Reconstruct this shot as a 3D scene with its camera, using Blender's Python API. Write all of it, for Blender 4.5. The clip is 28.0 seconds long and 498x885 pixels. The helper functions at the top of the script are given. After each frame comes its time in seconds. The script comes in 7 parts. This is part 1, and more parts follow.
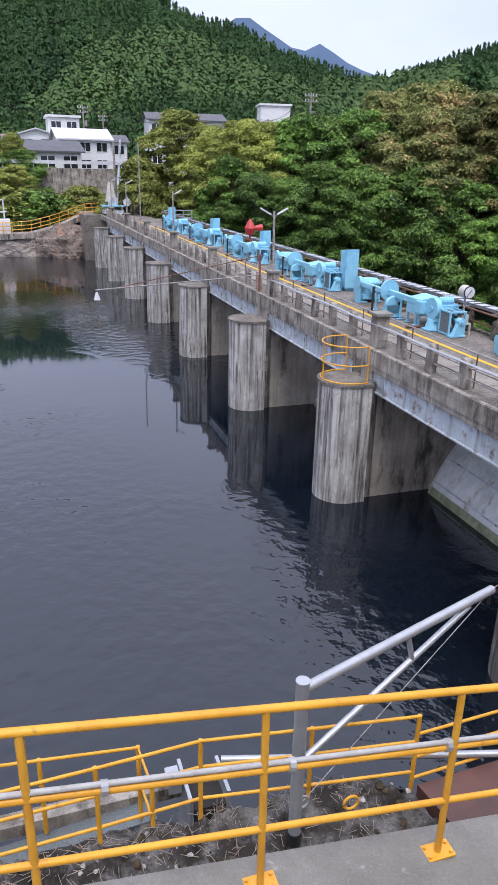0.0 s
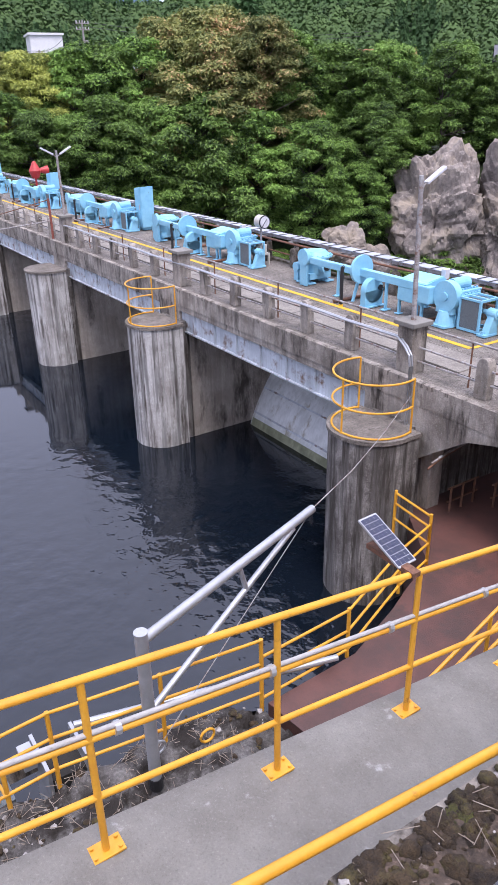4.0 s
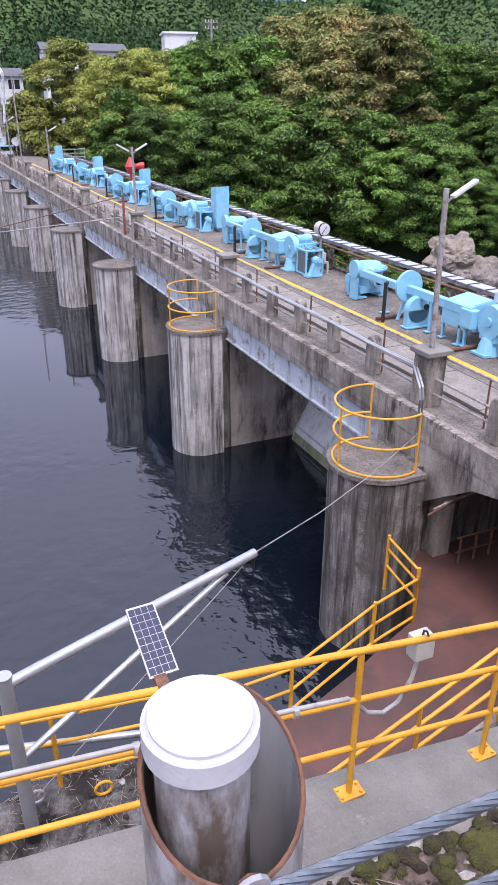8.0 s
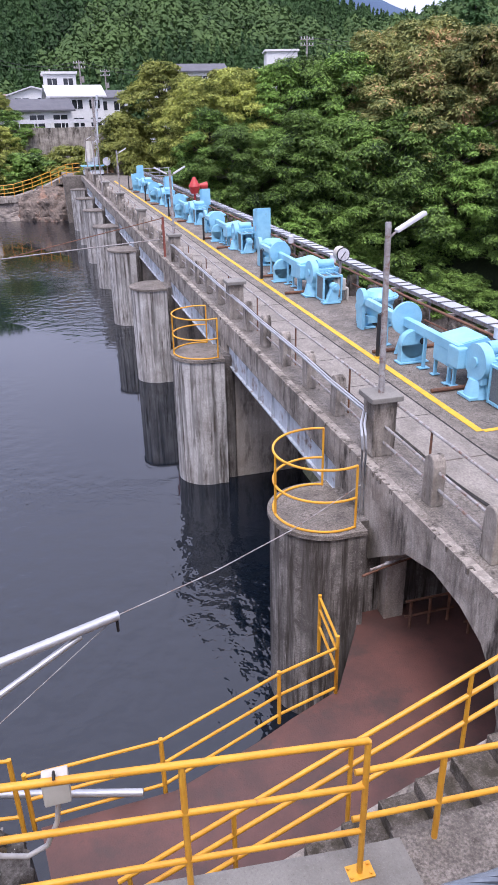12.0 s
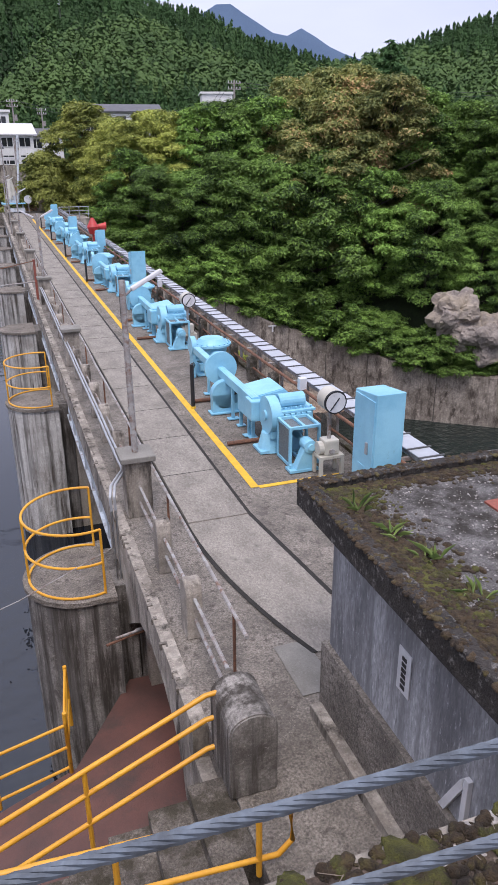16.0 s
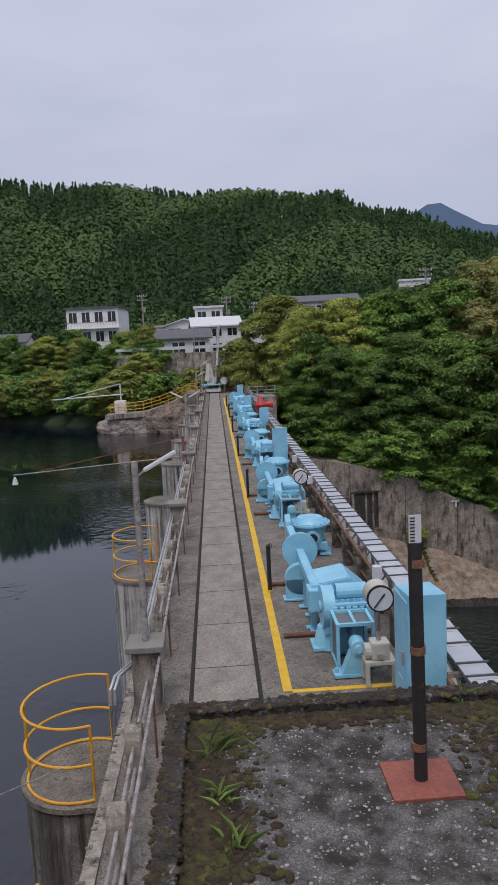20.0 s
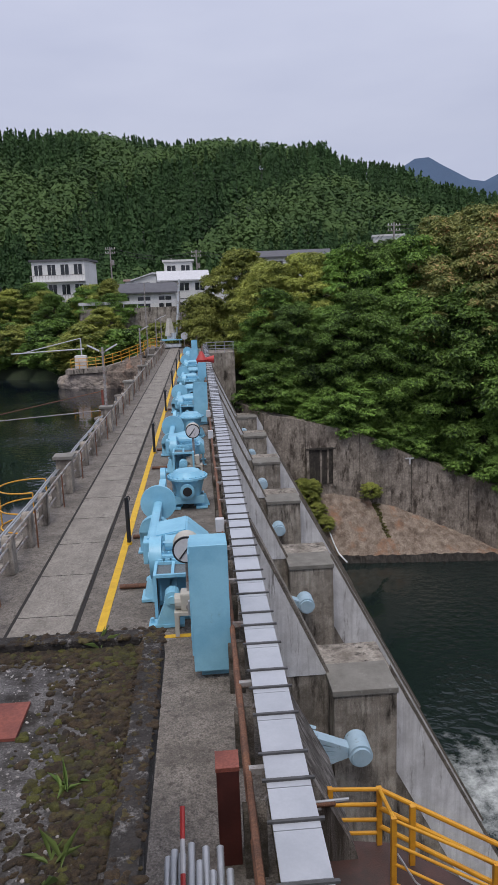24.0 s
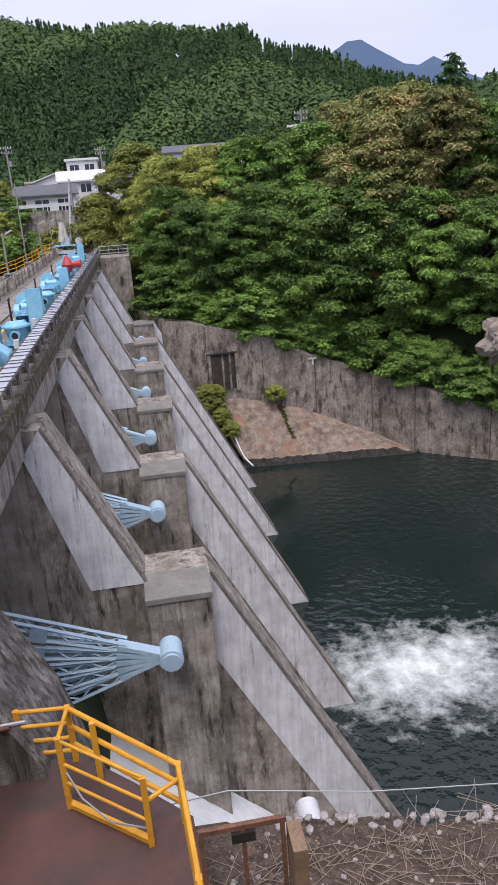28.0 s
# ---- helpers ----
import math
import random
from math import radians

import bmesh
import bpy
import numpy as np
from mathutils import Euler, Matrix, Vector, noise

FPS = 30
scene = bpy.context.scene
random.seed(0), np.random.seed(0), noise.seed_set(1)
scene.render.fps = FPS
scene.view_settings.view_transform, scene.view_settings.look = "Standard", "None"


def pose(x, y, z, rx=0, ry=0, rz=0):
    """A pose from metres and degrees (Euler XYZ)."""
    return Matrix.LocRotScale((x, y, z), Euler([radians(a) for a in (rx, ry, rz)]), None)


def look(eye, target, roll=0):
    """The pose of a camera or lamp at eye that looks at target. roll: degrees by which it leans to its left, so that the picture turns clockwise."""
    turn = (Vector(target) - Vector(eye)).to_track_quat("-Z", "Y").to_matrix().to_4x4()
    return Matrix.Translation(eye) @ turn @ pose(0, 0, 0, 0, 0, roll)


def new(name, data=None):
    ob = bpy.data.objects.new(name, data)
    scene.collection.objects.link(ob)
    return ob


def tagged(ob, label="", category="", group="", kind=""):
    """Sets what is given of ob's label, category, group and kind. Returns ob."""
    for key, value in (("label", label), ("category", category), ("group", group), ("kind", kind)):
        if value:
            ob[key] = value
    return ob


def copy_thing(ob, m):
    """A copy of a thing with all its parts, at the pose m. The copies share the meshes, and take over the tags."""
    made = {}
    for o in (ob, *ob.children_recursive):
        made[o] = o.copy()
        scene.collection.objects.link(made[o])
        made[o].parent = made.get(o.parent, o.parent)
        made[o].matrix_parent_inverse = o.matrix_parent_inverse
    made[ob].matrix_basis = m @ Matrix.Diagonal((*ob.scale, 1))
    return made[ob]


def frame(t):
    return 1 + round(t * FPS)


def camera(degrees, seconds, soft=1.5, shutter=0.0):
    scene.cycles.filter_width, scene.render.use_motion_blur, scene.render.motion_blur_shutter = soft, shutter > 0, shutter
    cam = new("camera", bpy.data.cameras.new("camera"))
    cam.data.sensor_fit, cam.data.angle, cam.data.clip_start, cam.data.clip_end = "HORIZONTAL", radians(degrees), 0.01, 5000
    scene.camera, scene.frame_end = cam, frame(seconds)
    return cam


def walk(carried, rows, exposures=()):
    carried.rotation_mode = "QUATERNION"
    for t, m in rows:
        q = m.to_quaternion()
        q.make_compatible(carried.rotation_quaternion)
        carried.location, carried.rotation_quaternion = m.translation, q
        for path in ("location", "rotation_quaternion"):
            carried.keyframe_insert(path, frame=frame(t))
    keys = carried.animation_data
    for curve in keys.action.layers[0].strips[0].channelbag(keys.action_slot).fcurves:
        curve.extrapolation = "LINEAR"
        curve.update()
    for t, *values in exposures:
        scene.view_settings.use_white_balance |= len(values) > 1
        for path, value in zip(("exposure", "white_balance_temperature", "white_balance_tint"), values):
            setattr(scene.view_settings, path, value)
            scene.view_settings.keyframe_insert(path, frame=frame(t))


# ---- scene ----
cam = camera(38.6, 28.0)
PATH = [
    (0, (-12.391, -9.583, 4.909), (-11.791, -7.816, 4.188), 1.2),
    (0.5, (-12.247, -9.56, 4.884), (-11.72, -7.801, 4.092), 0.4),
    (1, (-12.2, -9.55, 4.899), (-11.637, -7.81, 4.088), -1.5),
    (1.5, (-12.171, -9.534, 4.878), (-11.459, -7.855, 4.055), -0.9),
    (2, (-12.147, -9.545, 4.884), (-11.327, -7.923, 4.048), -0.2),
    (2.5, (-12.14, -9.534, 4.871), (-11.301, -7.925, 4.032), -0.3),
    (3, (-12.126, -9.535, 4.871), (-11.24, -7.952, 4.028), -0.1),
    (3.5, (-12.12, -9.535, 4.864), (-11.185, -7.983, 4.016), 0.1),
    (4, (-12.09, -9.542, 4.867), (-11.095, -8.039, 4.001), -1.1),
    (4.5, (-11.967, -9.564, 4.84), (-10.872, -8.14, 3.96), -4.2),
    (6.5, (-10.609, -9.756, 4.816), (-9.628, -8.25, 3.94), 3.4),
    (7, (-10.29, -9.656, 4.82), (-9.418, -8.08, 3.95), 2.5),
    (7.5, (-10.045, -9.621, 4.8), (-9.249, -8.003, 3.934), 1.1),
    (8, (-9.776, -9.7, 4.844), (-9.038, -8.054, 3.981), 0.2),
    (8.5, (-9.421, -9.731, 4.862), (-8.685, -8.085, 3.995), -0.1),
    (9, (-9.037, -9.744, 4.877), (-8.316, -8.094, 4.005), -0.1),
    (9.5, (-8.691, -9.838, 4.864), (-7.982, -8.181, 3.998), 1.4),
    (10, (-8.317, -9.868, 4.904), (-7.625, -8.203, 4.039), 0.8),
    (10.5, (-7.926, -9.887, 4.92), (-7.313, -8.179, 4.079), 0.1),
    (11, (-7.567, -9.905, 4.936), (-7.013, -8.175, 4.098), 0.2),
    (11.5, (-7.193, -9.882, 4.982), (-6.655, -8.145, 4.149), -0.4),
    (13.5, (-5.975, -9.92, 5.148), (-5.723, -8.107, 4.343), -2.3),
    (14, (-5.478, -10.052, 5.18), (-5.042, -8.258, 4.412), -1.1),
    (14.5, (-4.999, -10.159, 5.238), (-4.415, -8.396, 4.494), -2.1),
    (15, (-4.577, -10.277, 5.268), (-3.967, -8.525, 4.52), -1.8),
    (15.5, (-4.15, -10.273, 5.263), (-3.537, -8.523, 4.513), -1.6),
    (16, (-3.702, -10.363, 5.246), (-3.095, -8.61, 4.498), -0.4),
    (16.5, (-3.259, -10.401, 5.247), (-2.71, -8.63, 4.498), 0.4),
    (17, (-2.845, -10.321, 5.268), (-2.428, -8.491, 4.578), -0.8),
    (17.5, (-2.483, -10.34, 5.287), (-2.199, -8.454, 4.687), -0.7),
    (18, (-2.175, -10.252, 5.274), (-1.913, -8.333, 4.773), -1.2),
    (18.5, (-1.876, -10.245, 5.255), (-1.625, -8.299, 4.868), -1.4),
    (19, (-1.544, -10.18, 5.236), (-1.31, -8.226, 4.877), -1.5),
    (19.5, (-1.204, -10.093, 5.202), (-1.001, -8.127, 4.895), -1.9),
    (20, (-0.865, -10.037, 5.175), (-0.777, -8.058, 4.901), -2.7),
    (20.5, (-0.58, -10.028, 5.161), (-0.721, -8.051, 4.897), -2.3),
    (22.5, (0.681, -10.036, 4.995), (0.548, -8.048, 4.816), -1.2),
    (23, (1.007, -10.021, 4.984), (1.016, -8.034, 4.762), -2.6),
    (23.5, (1.352, -10.105, 4.988), (1.392, -8.133, 4.661), -2.3),
    (24, (1.735, -10.082, 4.951), (1.862, -8.126, 4.557), -2.1),
    (24.5, (2.171, -10.019, 4.898), (2.333, -8.067, 4.498), -3.4),
    (25, (2.631, -10.024, 4.864), (2.779, -8.087, 4.388), -3.4),
    (25.5, (3.14, -9.962, 4.822), (3.283, -8.025, 4.341), -3.5),
    (26, (3.629, -9.898, 4.7), (3.732, -7.981, 4.139), -2.5),
    (26.5, (4.143, -9.802, 4.588), (4.222, -7.89, 4.007), -2.9),
    (27, (4.591, -9.74, 4.561), (4.673, -7.832, 3.966), -4.2),
    (27.5, (5.111, -9.746, 4.551), (5.266, -7.859, 3.906), -4.5),
    (28, (5.641, -9.625, 4.473), (5.898, -7.752, 3.819), -4.2),
]
walk(cam, [(t, look(eye, target, roll)) for t, eye, target, roll in PATH],
     exposures=[(0, 0.88, 5950, 14), (1, 1.05, 5950, 17), (3, 1.15, 5950, 20), (11, 1.1, 5950, 22), (14, 0.88, 6050, 20), (15, 0.72, 6150, 17), (17, 0.75, 6250, 16), (18, 0.22, 6350, 14), (20, 0.0, 6300, 12), (23, 0.05, 6300, 12), (25, 0.15, 6250, 12), (28, 0.65, 6250, 17)])

# ---- light ----
def overcast():
    w = bpy.data.worlds.new("sky")
    scene.world = w
    w.use_nodes = True
    nt = w.node_tree
    nt.nodes.clear()
    sky = nt.nodes.new("ShaderNodeTexSky")
    sky.sky_type, sky.sun_disc = "NISHITA", False
    sky.sun_elevation, sky.sun_rotation = radians(62), radians(-165)
    sky.dust_density = 3.0
    co = nt.nodes.new("ShaderNodeTexCoord")
    mp = nt.nodes.new("ShaderNodeMapping")
    mp.inputs["Scale"].default_value = (1.5, 1.5, 5.0)
    ns = nt.nodes.new("ShaderNodeTexNoise")
    ns.inputs["Scale"].default_value, ns.inputs["Detail"].default_value = 1.6, 4.0
    ramp = nt.nodes.new("ShaderNodeValToRGB")
    ramp.color_ramp.elements[0].position, ramp.color_ramp.elements[0].color = 0.3, (5.5, 5.85, 7.55, 1)
    ramp.color_ramp.elements[1].position, ramp.color_ramp.elements[1].color = 0.75, (6.9, 7.2, 8.75, 1)
    mix = nt.nodes.new("ShaderNodeMix")
    mix.data_type = "RGBA"
    mix.inputs[0].default_value = 0.88
    bg = nt.nodes.new("ShaderNodeBackground")
    bg.inputs["Strength"].default_value = 0.085
    out = nt.nodes.new("ShaderNodeOutputWorld")
    nt.links.new(co.outputs["Generated"], mp.inputs["Vector"])
    nt.links.new(mp.outputs["Vector"], ns.inputs["Vector"])
    nt.links.new(ns.outputs["Fac"], ramp.inputs["Fac"])
    nt.links.new(sky.outputs["Color"], mix.inputs[6])
    nt.links.new(ramp.outputs["Color"], mix.inputs[7])
    sep = nt.nodes.new("ShaderNodeSeparateXYZ")
    nt.links.new(co.outputs["Generated"], sep.inputs[0])
    rise = nt.nodes.new("ShaderNodeMapRange")
    rise.inputs["From Min"].default_value, rise.inputs["From Max"].default_value = 0.2, 1.0
    rise.inputs["To Min"].default_value, rise.inputs["To Max"].default_value = 1.0, 1.85
    nt.links.new(sep.outputs["Z"], rise.inputs["Value"])
    lift = nt.nodes.new("ShaderNodeVectorMath")
    lift.operation = "SCALE"
    nt.links.new(mix.outputs[2], lift.inputs[0])
    nt.links.new(rise.outputs["Result"], lift.inputs["Scale"])
    warm = nt.nodes.new("ShaderNodeMix")
    warm.data_type, warm.blend_type = "RGBA", "MULTIPLY"
    warm.inputs[7].default_value = (1.0, 0.96, 0.84, 1)
    nt.links.new(sep.outputs["Z"], warm.inputs[0])
    nt.links.new(lift.outputs[0], warm.inputs[6])
    nt.links.new(warm.outputs[2], bg.inputs["Color"])
    nt.links.new(bg.outputs["Background"], out.inputs["Surface"])
    sun = new("sun", bpy.data.lights.new("sun", "SUN"))
    sun.data.energy, sun.data.angle, sun.data.color = 1.35, radians(24), (1.0, 0.93, 0.84)
    sun.matrix_world = look((-8, -30, 60), (0, 0, 0))


overcast()


# ---- materials ----
def mat(name, base, dark=None, rough=0.8, metal=0.0, scale=3.0, bump=0.3, spots=None, spot_scale=1.0, spot_at=0.55, streak=0.0, tint=0.0, stretch=(1, 1, 1), bscale=40.0, grit=0.0, run=0.0):
    """A worn surface: two tones mixed by broad noise, fine grain, optional stains (spots), vertical streaks and fine relief."""
    m = bpy.data.materials.new(name)
    m.use_nodes = True
    nt = m.node_tree
    L = nt.links.new
    b = nt.nodes["Principled BSDF"]
    b.inputs["Roughness"].default_value, b.inputs["Metallic"].default_value = rough, metal
    geo = nt.nodes.new("ShaderNodeNewGeometry")
    mp = nt.nodes.new("ShaderNodeMapping")
    mp.inputs["Scale"].default_value = stretch
    L(geo.outputs["Position"], mp.inputs["Vector"])

    def noise_tex(sc, detail=6.0, vec=None, rough_=0.6):
        n = nt.nodes.new("ShaderNodeTexNoise")
        n.inputs["Scale"].default_value, n.inputs["Detail"].default_value, n.inputs["Roughness"].default_value = sc, detail, rough_
        L(vec or mp.outputs["Vector"], n.inputs["Vector"])
        return n.outputs["Fac"]

    def ramp(fac, lo, hi):
        r = nt.nodes.new("ShaderNodeMapRange")
        r.inputs["From Min"].default_value, r.inputs["From Max"].default_value = lo, hi
        L(fac, r.inputs["Value"])
        return r.outputs["Result"]

    def mixc(fac, a, c):
        x = nt.nodes.new("ShaderNodeMix")
        x.data_type = "RGBA"
        for sock, v in ((x.inputs[0], fac), (x.inputs[6], a), (x.inputs[7], c)):
            if isinstance(v, (tuple, list)):
                sock.default_value = (*v, 1)
            elif isinstance(v, (int, float)):
                sock.default_value = v
            else:
                L(v, sock)
        return x.outputs[2]

    dark = dark or tuple(c * 0.6 for c in base)
    col = mixc(ramp(noise_tex(scale, 9.0, None, 0.68), 0.38, 0.62), dark, base)
    grain = noise_tex(bscale, 3.0)
    col = mixc(ramp(grain, 0.35, 0.65), mixc(0.08 if rough < 0.7 else (grit if grit else 0.5), col, tuple(c * 0.55 for c in dark)), col)
    if rough > 0.8:
        # coarse aggregate: pale and dark flecks
        fleck = noise_tex(bscale * 0.8, 5.0, None, 0.8)
        col = mixc(ramp(fleck, 0.56, 0.78), col, tuple(min(0.8, c * 1.35) for c in base))
        col = mixc(ramp(fleck, 0.44, 0.2), col, tuple(c * 0.5 for c in dark))
    if streak:
        sm = nt.nodes.new("ShaderNodeMapping")
        sm.inputs["Scale"].default_value = (7, 7, 0.35)
        L(geo.outputs["Position"], sm.inputs["Vector"])
        sf = ramp(noise_tex(1.0, 6.0, sm.outputs["Vector"]), 0.44, 0.6)
        sc = nt.nodes.new("ShaderNodeMath")
        sc.operation = "MULTIPLY"
        sc.inputs[1].default_value = streak
        L(sf, sc.inputs[0])
        col = mixc(sc.outputs[0], col, tuple(c * 0.28 for c in base))
    if spots:
        way = None
        if run:
            rm = nt.nodes.new("ShaderNodeMapping")
            rm.inputs["Scale"].default_value = (1, 1, run)
            L(geo.outputs["Position"], rm.inputs["Vector"])
            way = rm.outputs["Vector"]
        col = mixc(ramp(noise_tex(spot_scale, 10.0, way, 0.7), spot_at - 0.08, spot_at + 0.06), col, spots)
    if tint:
        info = nt.nodes.new("ShaderNodeObjectInfo")
        tr = nt.nodes.new("ShaderNodeMapRange")
        tr.inputs["To Min"].default_value, tr.inputs["To Max"].default_value = 1 - tint, 1 + tint
        L(info.outputs["Random"], tr.inputs["Value"])
        hs = nt.nodes.new("ShaderNodeHueSaturation")
        L(tr.outputs["Result"], hs.inputs["Value"])
        L(col, hs.inputs["Color"])
        col = hs.outputs["Color"]
    L(col, b.inputs["Base Color"])
    if bump:
        bp = nt.nodes.new("ShaderNodeBump")
        bp.inputs["Strength"].default_value, bp.inputs["Distance"].default_value = bump, 0.02
        L(grain, bp.inputs["Height"])
        L(bp.outputs["Normal"], b.inputs["Normal"])
    return m


def leaf_mat(name, lo, hi, size=0.35, autumn=None, vary=0.5, gloss=0.3):
    """Leaves: every leaf its own tone, larger patches over the crown; light passes through a little."""
    m = bpy.data.materials.new(name)
    m.use_nodes = True
    nt = m.node_tree
    L = nt.links.new
    b = nt.nodes["Principled BSDF"]
    b.inputs["Roughness"].default_value = 0.6
    b.inputs["Specular IOR Level"].default_value = gloss
    geo = nt.nodes.new("ShaderNodeNewGeometry")
    n = nt.nodes.new("ShaderNodeTexNoise")
    n.inputs["Scale"].default_value = size
    L(geo.outputs["Position"], n.inputs["Vector"])
    add = nt.nodes.new("ShaderNodeMath")
    add.operation = "MULTIPLY_ADD"
    add.inputs[1].default_value = vary
    L(geo.outputs["Random Per Island"], add.inputs[0])
    sub = nt.nodes.new("ShaderNodeMath")
    sub.operation = "SUBTRACT"
    sub.inputs[1].default_value = vary / 2
    L(n.outputs["Fac"], sub.inputs[0])
    L(sub.outputs[0], add.inputs[2])
    r = nt.nodes.new("ShaderNodeValToRGB")
    r.color_ramp.elements[0].position, r.color_ramp.elements[0].color = 0.15, (*lo, 1)
    r.color_ramp.elements[1].position, r.color_ramp.elements[1].color = 0.66, (*hi, 1)
    if autumn:
        e = r.color_ramp.elements.new(0.8)
        e.color = (*autumn, 1)
    L(add.outputs[0], r.inputs["Fac"])
    info = nt.nodes.new("ShaderNodeObjectInfo")
    vr = nt.nodes.new("ShaderNodeMapRange")
    vr.inputs["To Min"].default_value, vr.inputs["To Max"].default_value = 0.68, 1.3
    L(info.outputs["Random"], vr.inputs["Value"])
    hs = nt.nodes.new("ShaderNodeHueSaturation")
    L(vr.outputs["Result"], hs.inputs["Value"])
    L(r.outputs["Color"], hs.inputs["Color"])
    L(hs.outputs["Color"], b.inputs["Base Color"])
    tr = nt.nodes.new("ShaderNodeBsdfTranslucent")
    L(hs.outputs["Color"], tr.inputs["Color"])
    mx = nt.nodes.new("ShaderNodeMixShader")
    mx.inputs[0].default_value = 0.08
    L(b.outputs[0], mx.inputs[1])
    L(tr.outputs[0], mx.inputs[2])
    L(mx.outputs[0], nt.nodes["Material Output"].inputs["Surface"])
    return m


def water_mat(name, deep, wave_scale, strength, stretch, foam=None, ior=1.85):
    m = bpy.data.materials.new(name)
    m.use_nodes = True
    nt = m.node_tree
    L = nt.links.new
    b = nt.nodes["Principled BSDF"]
    b.inputs["Base Color"].default_value = (*deep, 1)
    b.inputs["Roughness"].default_value, b.inputs["IOR"].default_value = 0.04, ior
    geo = nt.nodes.new("ShaderNodeNewGeometry")
    mp = nt.nodes.new("ShaderNodeMapping")
    mp.inputs["Scale"].default_value = stretch
    L(geo.outputs["Position"], mp.inputs["Vector"])
    n1 = nt.nodes.new("ShaderNodeTexNoise")
    n1.inputs["Scale"].default_value, n1.inputs["Detail"].default_value = wave_scale, 3.0
    L(mp.outputs["Vector"], n1.inputs["Vector"])
    n2 = nt.nodes.new("ShaderNodeTexNoise")
    n2.inputs["Scale"].default_value, n2.inputs["Detail"].default_value = 0.06, 2.0
    L(geo.outputs["Position"], n2.inputs["Vector"])
    mr = nt.nodes.new("ShaderNodeMapRange")
    mr.inputs["From Min"].default_value, mr.inputs["From Max"].default_value = 0.4, 0.65
    L(n2.outputs["Fac"], mr.inputs["Value"])
    mul = nt.nodes.new("ShaderNodeMath")
    mul.operation = "MULTIPLY"
    L(n1.outputs["Fac"], mul.inputs[0])
    L(mr.outputs["Result"], mul.inputs[1])
    bp = nt.nodes.new("ShaderNodeBump")
    bp.inputs["Strength"].default_value, bp.inputs["Distance"].default_value = strength, 0.3
    L(mul.outputs[0], bp.inputs["Height"])
    L(bp.outputs["Normal"], b.inputs["Normal"])
    if foam:
        # white water where the spilled jet meets the river, torn by noise
        off = nt.nodes.new("ShaderNodeMapping")
        off.inputs["Location"].default_value = (-foam[0], -foam[1], -RIVER)
        L(geo.outputs["Position"], off.inputs["Vector"])
        sc = nt.nodes.new("ShaderNodeMapping")
        sc.inputs["Scale"].default_value = (0.16, 0.26, 0.0)
        L(off.outputs["Vector"], sc.inputs["Vector"])
        ln = nt.nodes.new("ShaderNodeVectorMath")
        ln.operation = "LENGTH"
        L(sc.outputs["Vector"], ln.inputs[0])
        fn = nt.nodes.new("ShaderNodeTexNoise")
        fn.inputs["Scale"].default_value, fn.inputs["Detail"].default_value, fn.inputs["Roughness"].default_value = 0.8, 10.0, 0.74
        L(geo.outputs["Position"], fn.inputs["Vector"])
        ad = nt.nodes.new("ShaderNodeMath")
        ad.operation = "MULTIPLY_ADD"
        ad.inputs[1].default_value = 3.2
        L(fn.outputs["Fac"], ad.inputs[0])
        sb = nt.nodes.new("ShaderNodeMath")
        sb.operation = "MULTIPLY"
        sb.inputs[1].default_value = -1.0
        L(ln.outputs["Value"], sb.inputs[0])
        L(sb.outputs[0], ad.inputs[2])
        fr = nt.nodes.new("ShaderNodeMapRange")
        fr.inputs["From Min"].default_value, fr.inputs["From Max"].default_value = 0.5, 1.7
        L(ad.outputs[0], fr.inputs["Value"])
        wb = nt.nodes.new("ShaderNodeBsdfDiffuse")
        wb.inputs["Color"].default_value = (0.66, 0.69, 0.68, 1)
        mx = nt.nodes.new("ShaderNodeMixShader")
        L(fr.outputs["Result"], mx.inputs[0])
        L(b.outputs[0], mx.inputs[1])
        L(wb.outputs[0], mx.inputs[2])
        L(mx.outputs[0], nt.nodes["Material Output"].inputs["Surface"])
    return m


WATER, RIVER = -4.65, -18.6
M = {}
M["concrete"] = mat("weathered_concrete", (0.47, 0.425, 0.37), (0.19, 0.163, 0.136), 0.9, scale=1.5, bump=0.7, spots=(0.035, 0.028, 0.022), spot_scale=2.6, spot_at=0.59, streak=0.45, run=0.22, grit=0.25)
M["pier"] = mat("streaked_pier_concrete", (0.62, 0.61, 0.585), (0.36, 0.335, 0.31), 0.9, scale=1.6, bump=0.6, spots=(0.07, 0.058, 0.048), spot_scale=7.0, spot_at=0.58, streak=0.9, run=0.08)
# black stains; its dark tone also serves as painted shade in the column slots
M["pier_dark"] = mat("stained_and_shaded_concrete", (0.36, 0.335, 0.31), (0.1, 0.088, 0.078), 0.9, scale=1.8, bump=0.6, spots=(0.045, 0.037, 0.03), spot_scale=7.0, spot_at=0.54, streak=0.9, run=0.08)
M["pale"] = mat("pale_repair_mortar", (0.76, 0.765, 0.79), (0.56, 0.56, 0.575), 0.8, scale=1.2, bump=0.3, spots=(0.12, 0.11, 0.1), spot_scale=5.0, spot_at=0.65, streak=0.25, grit=0.2, run=0.12)
M["tanwall"] = mat("tan_stained_concrete", (0.52, 0.465, 0.4), (0.33, 0.285, 0.24), 0.9, scale=1.1, bump=0.6, spots=(0.07, 0.058, 0.048), spot_scale=1.6, spot_at=0.61, streak=0.3, run=0.3)
M["plate"] = mat("pale_gate_plate_paint", (0.72, 0.74, 0.74), (0.56, 0.58, 0.57), 0.6, scale=0.9, bump=0.1, spots=(0.3, 0.27, 0.2), spot_scale=3.0, spot_at=0.63, streak=0.2, run=0.2)
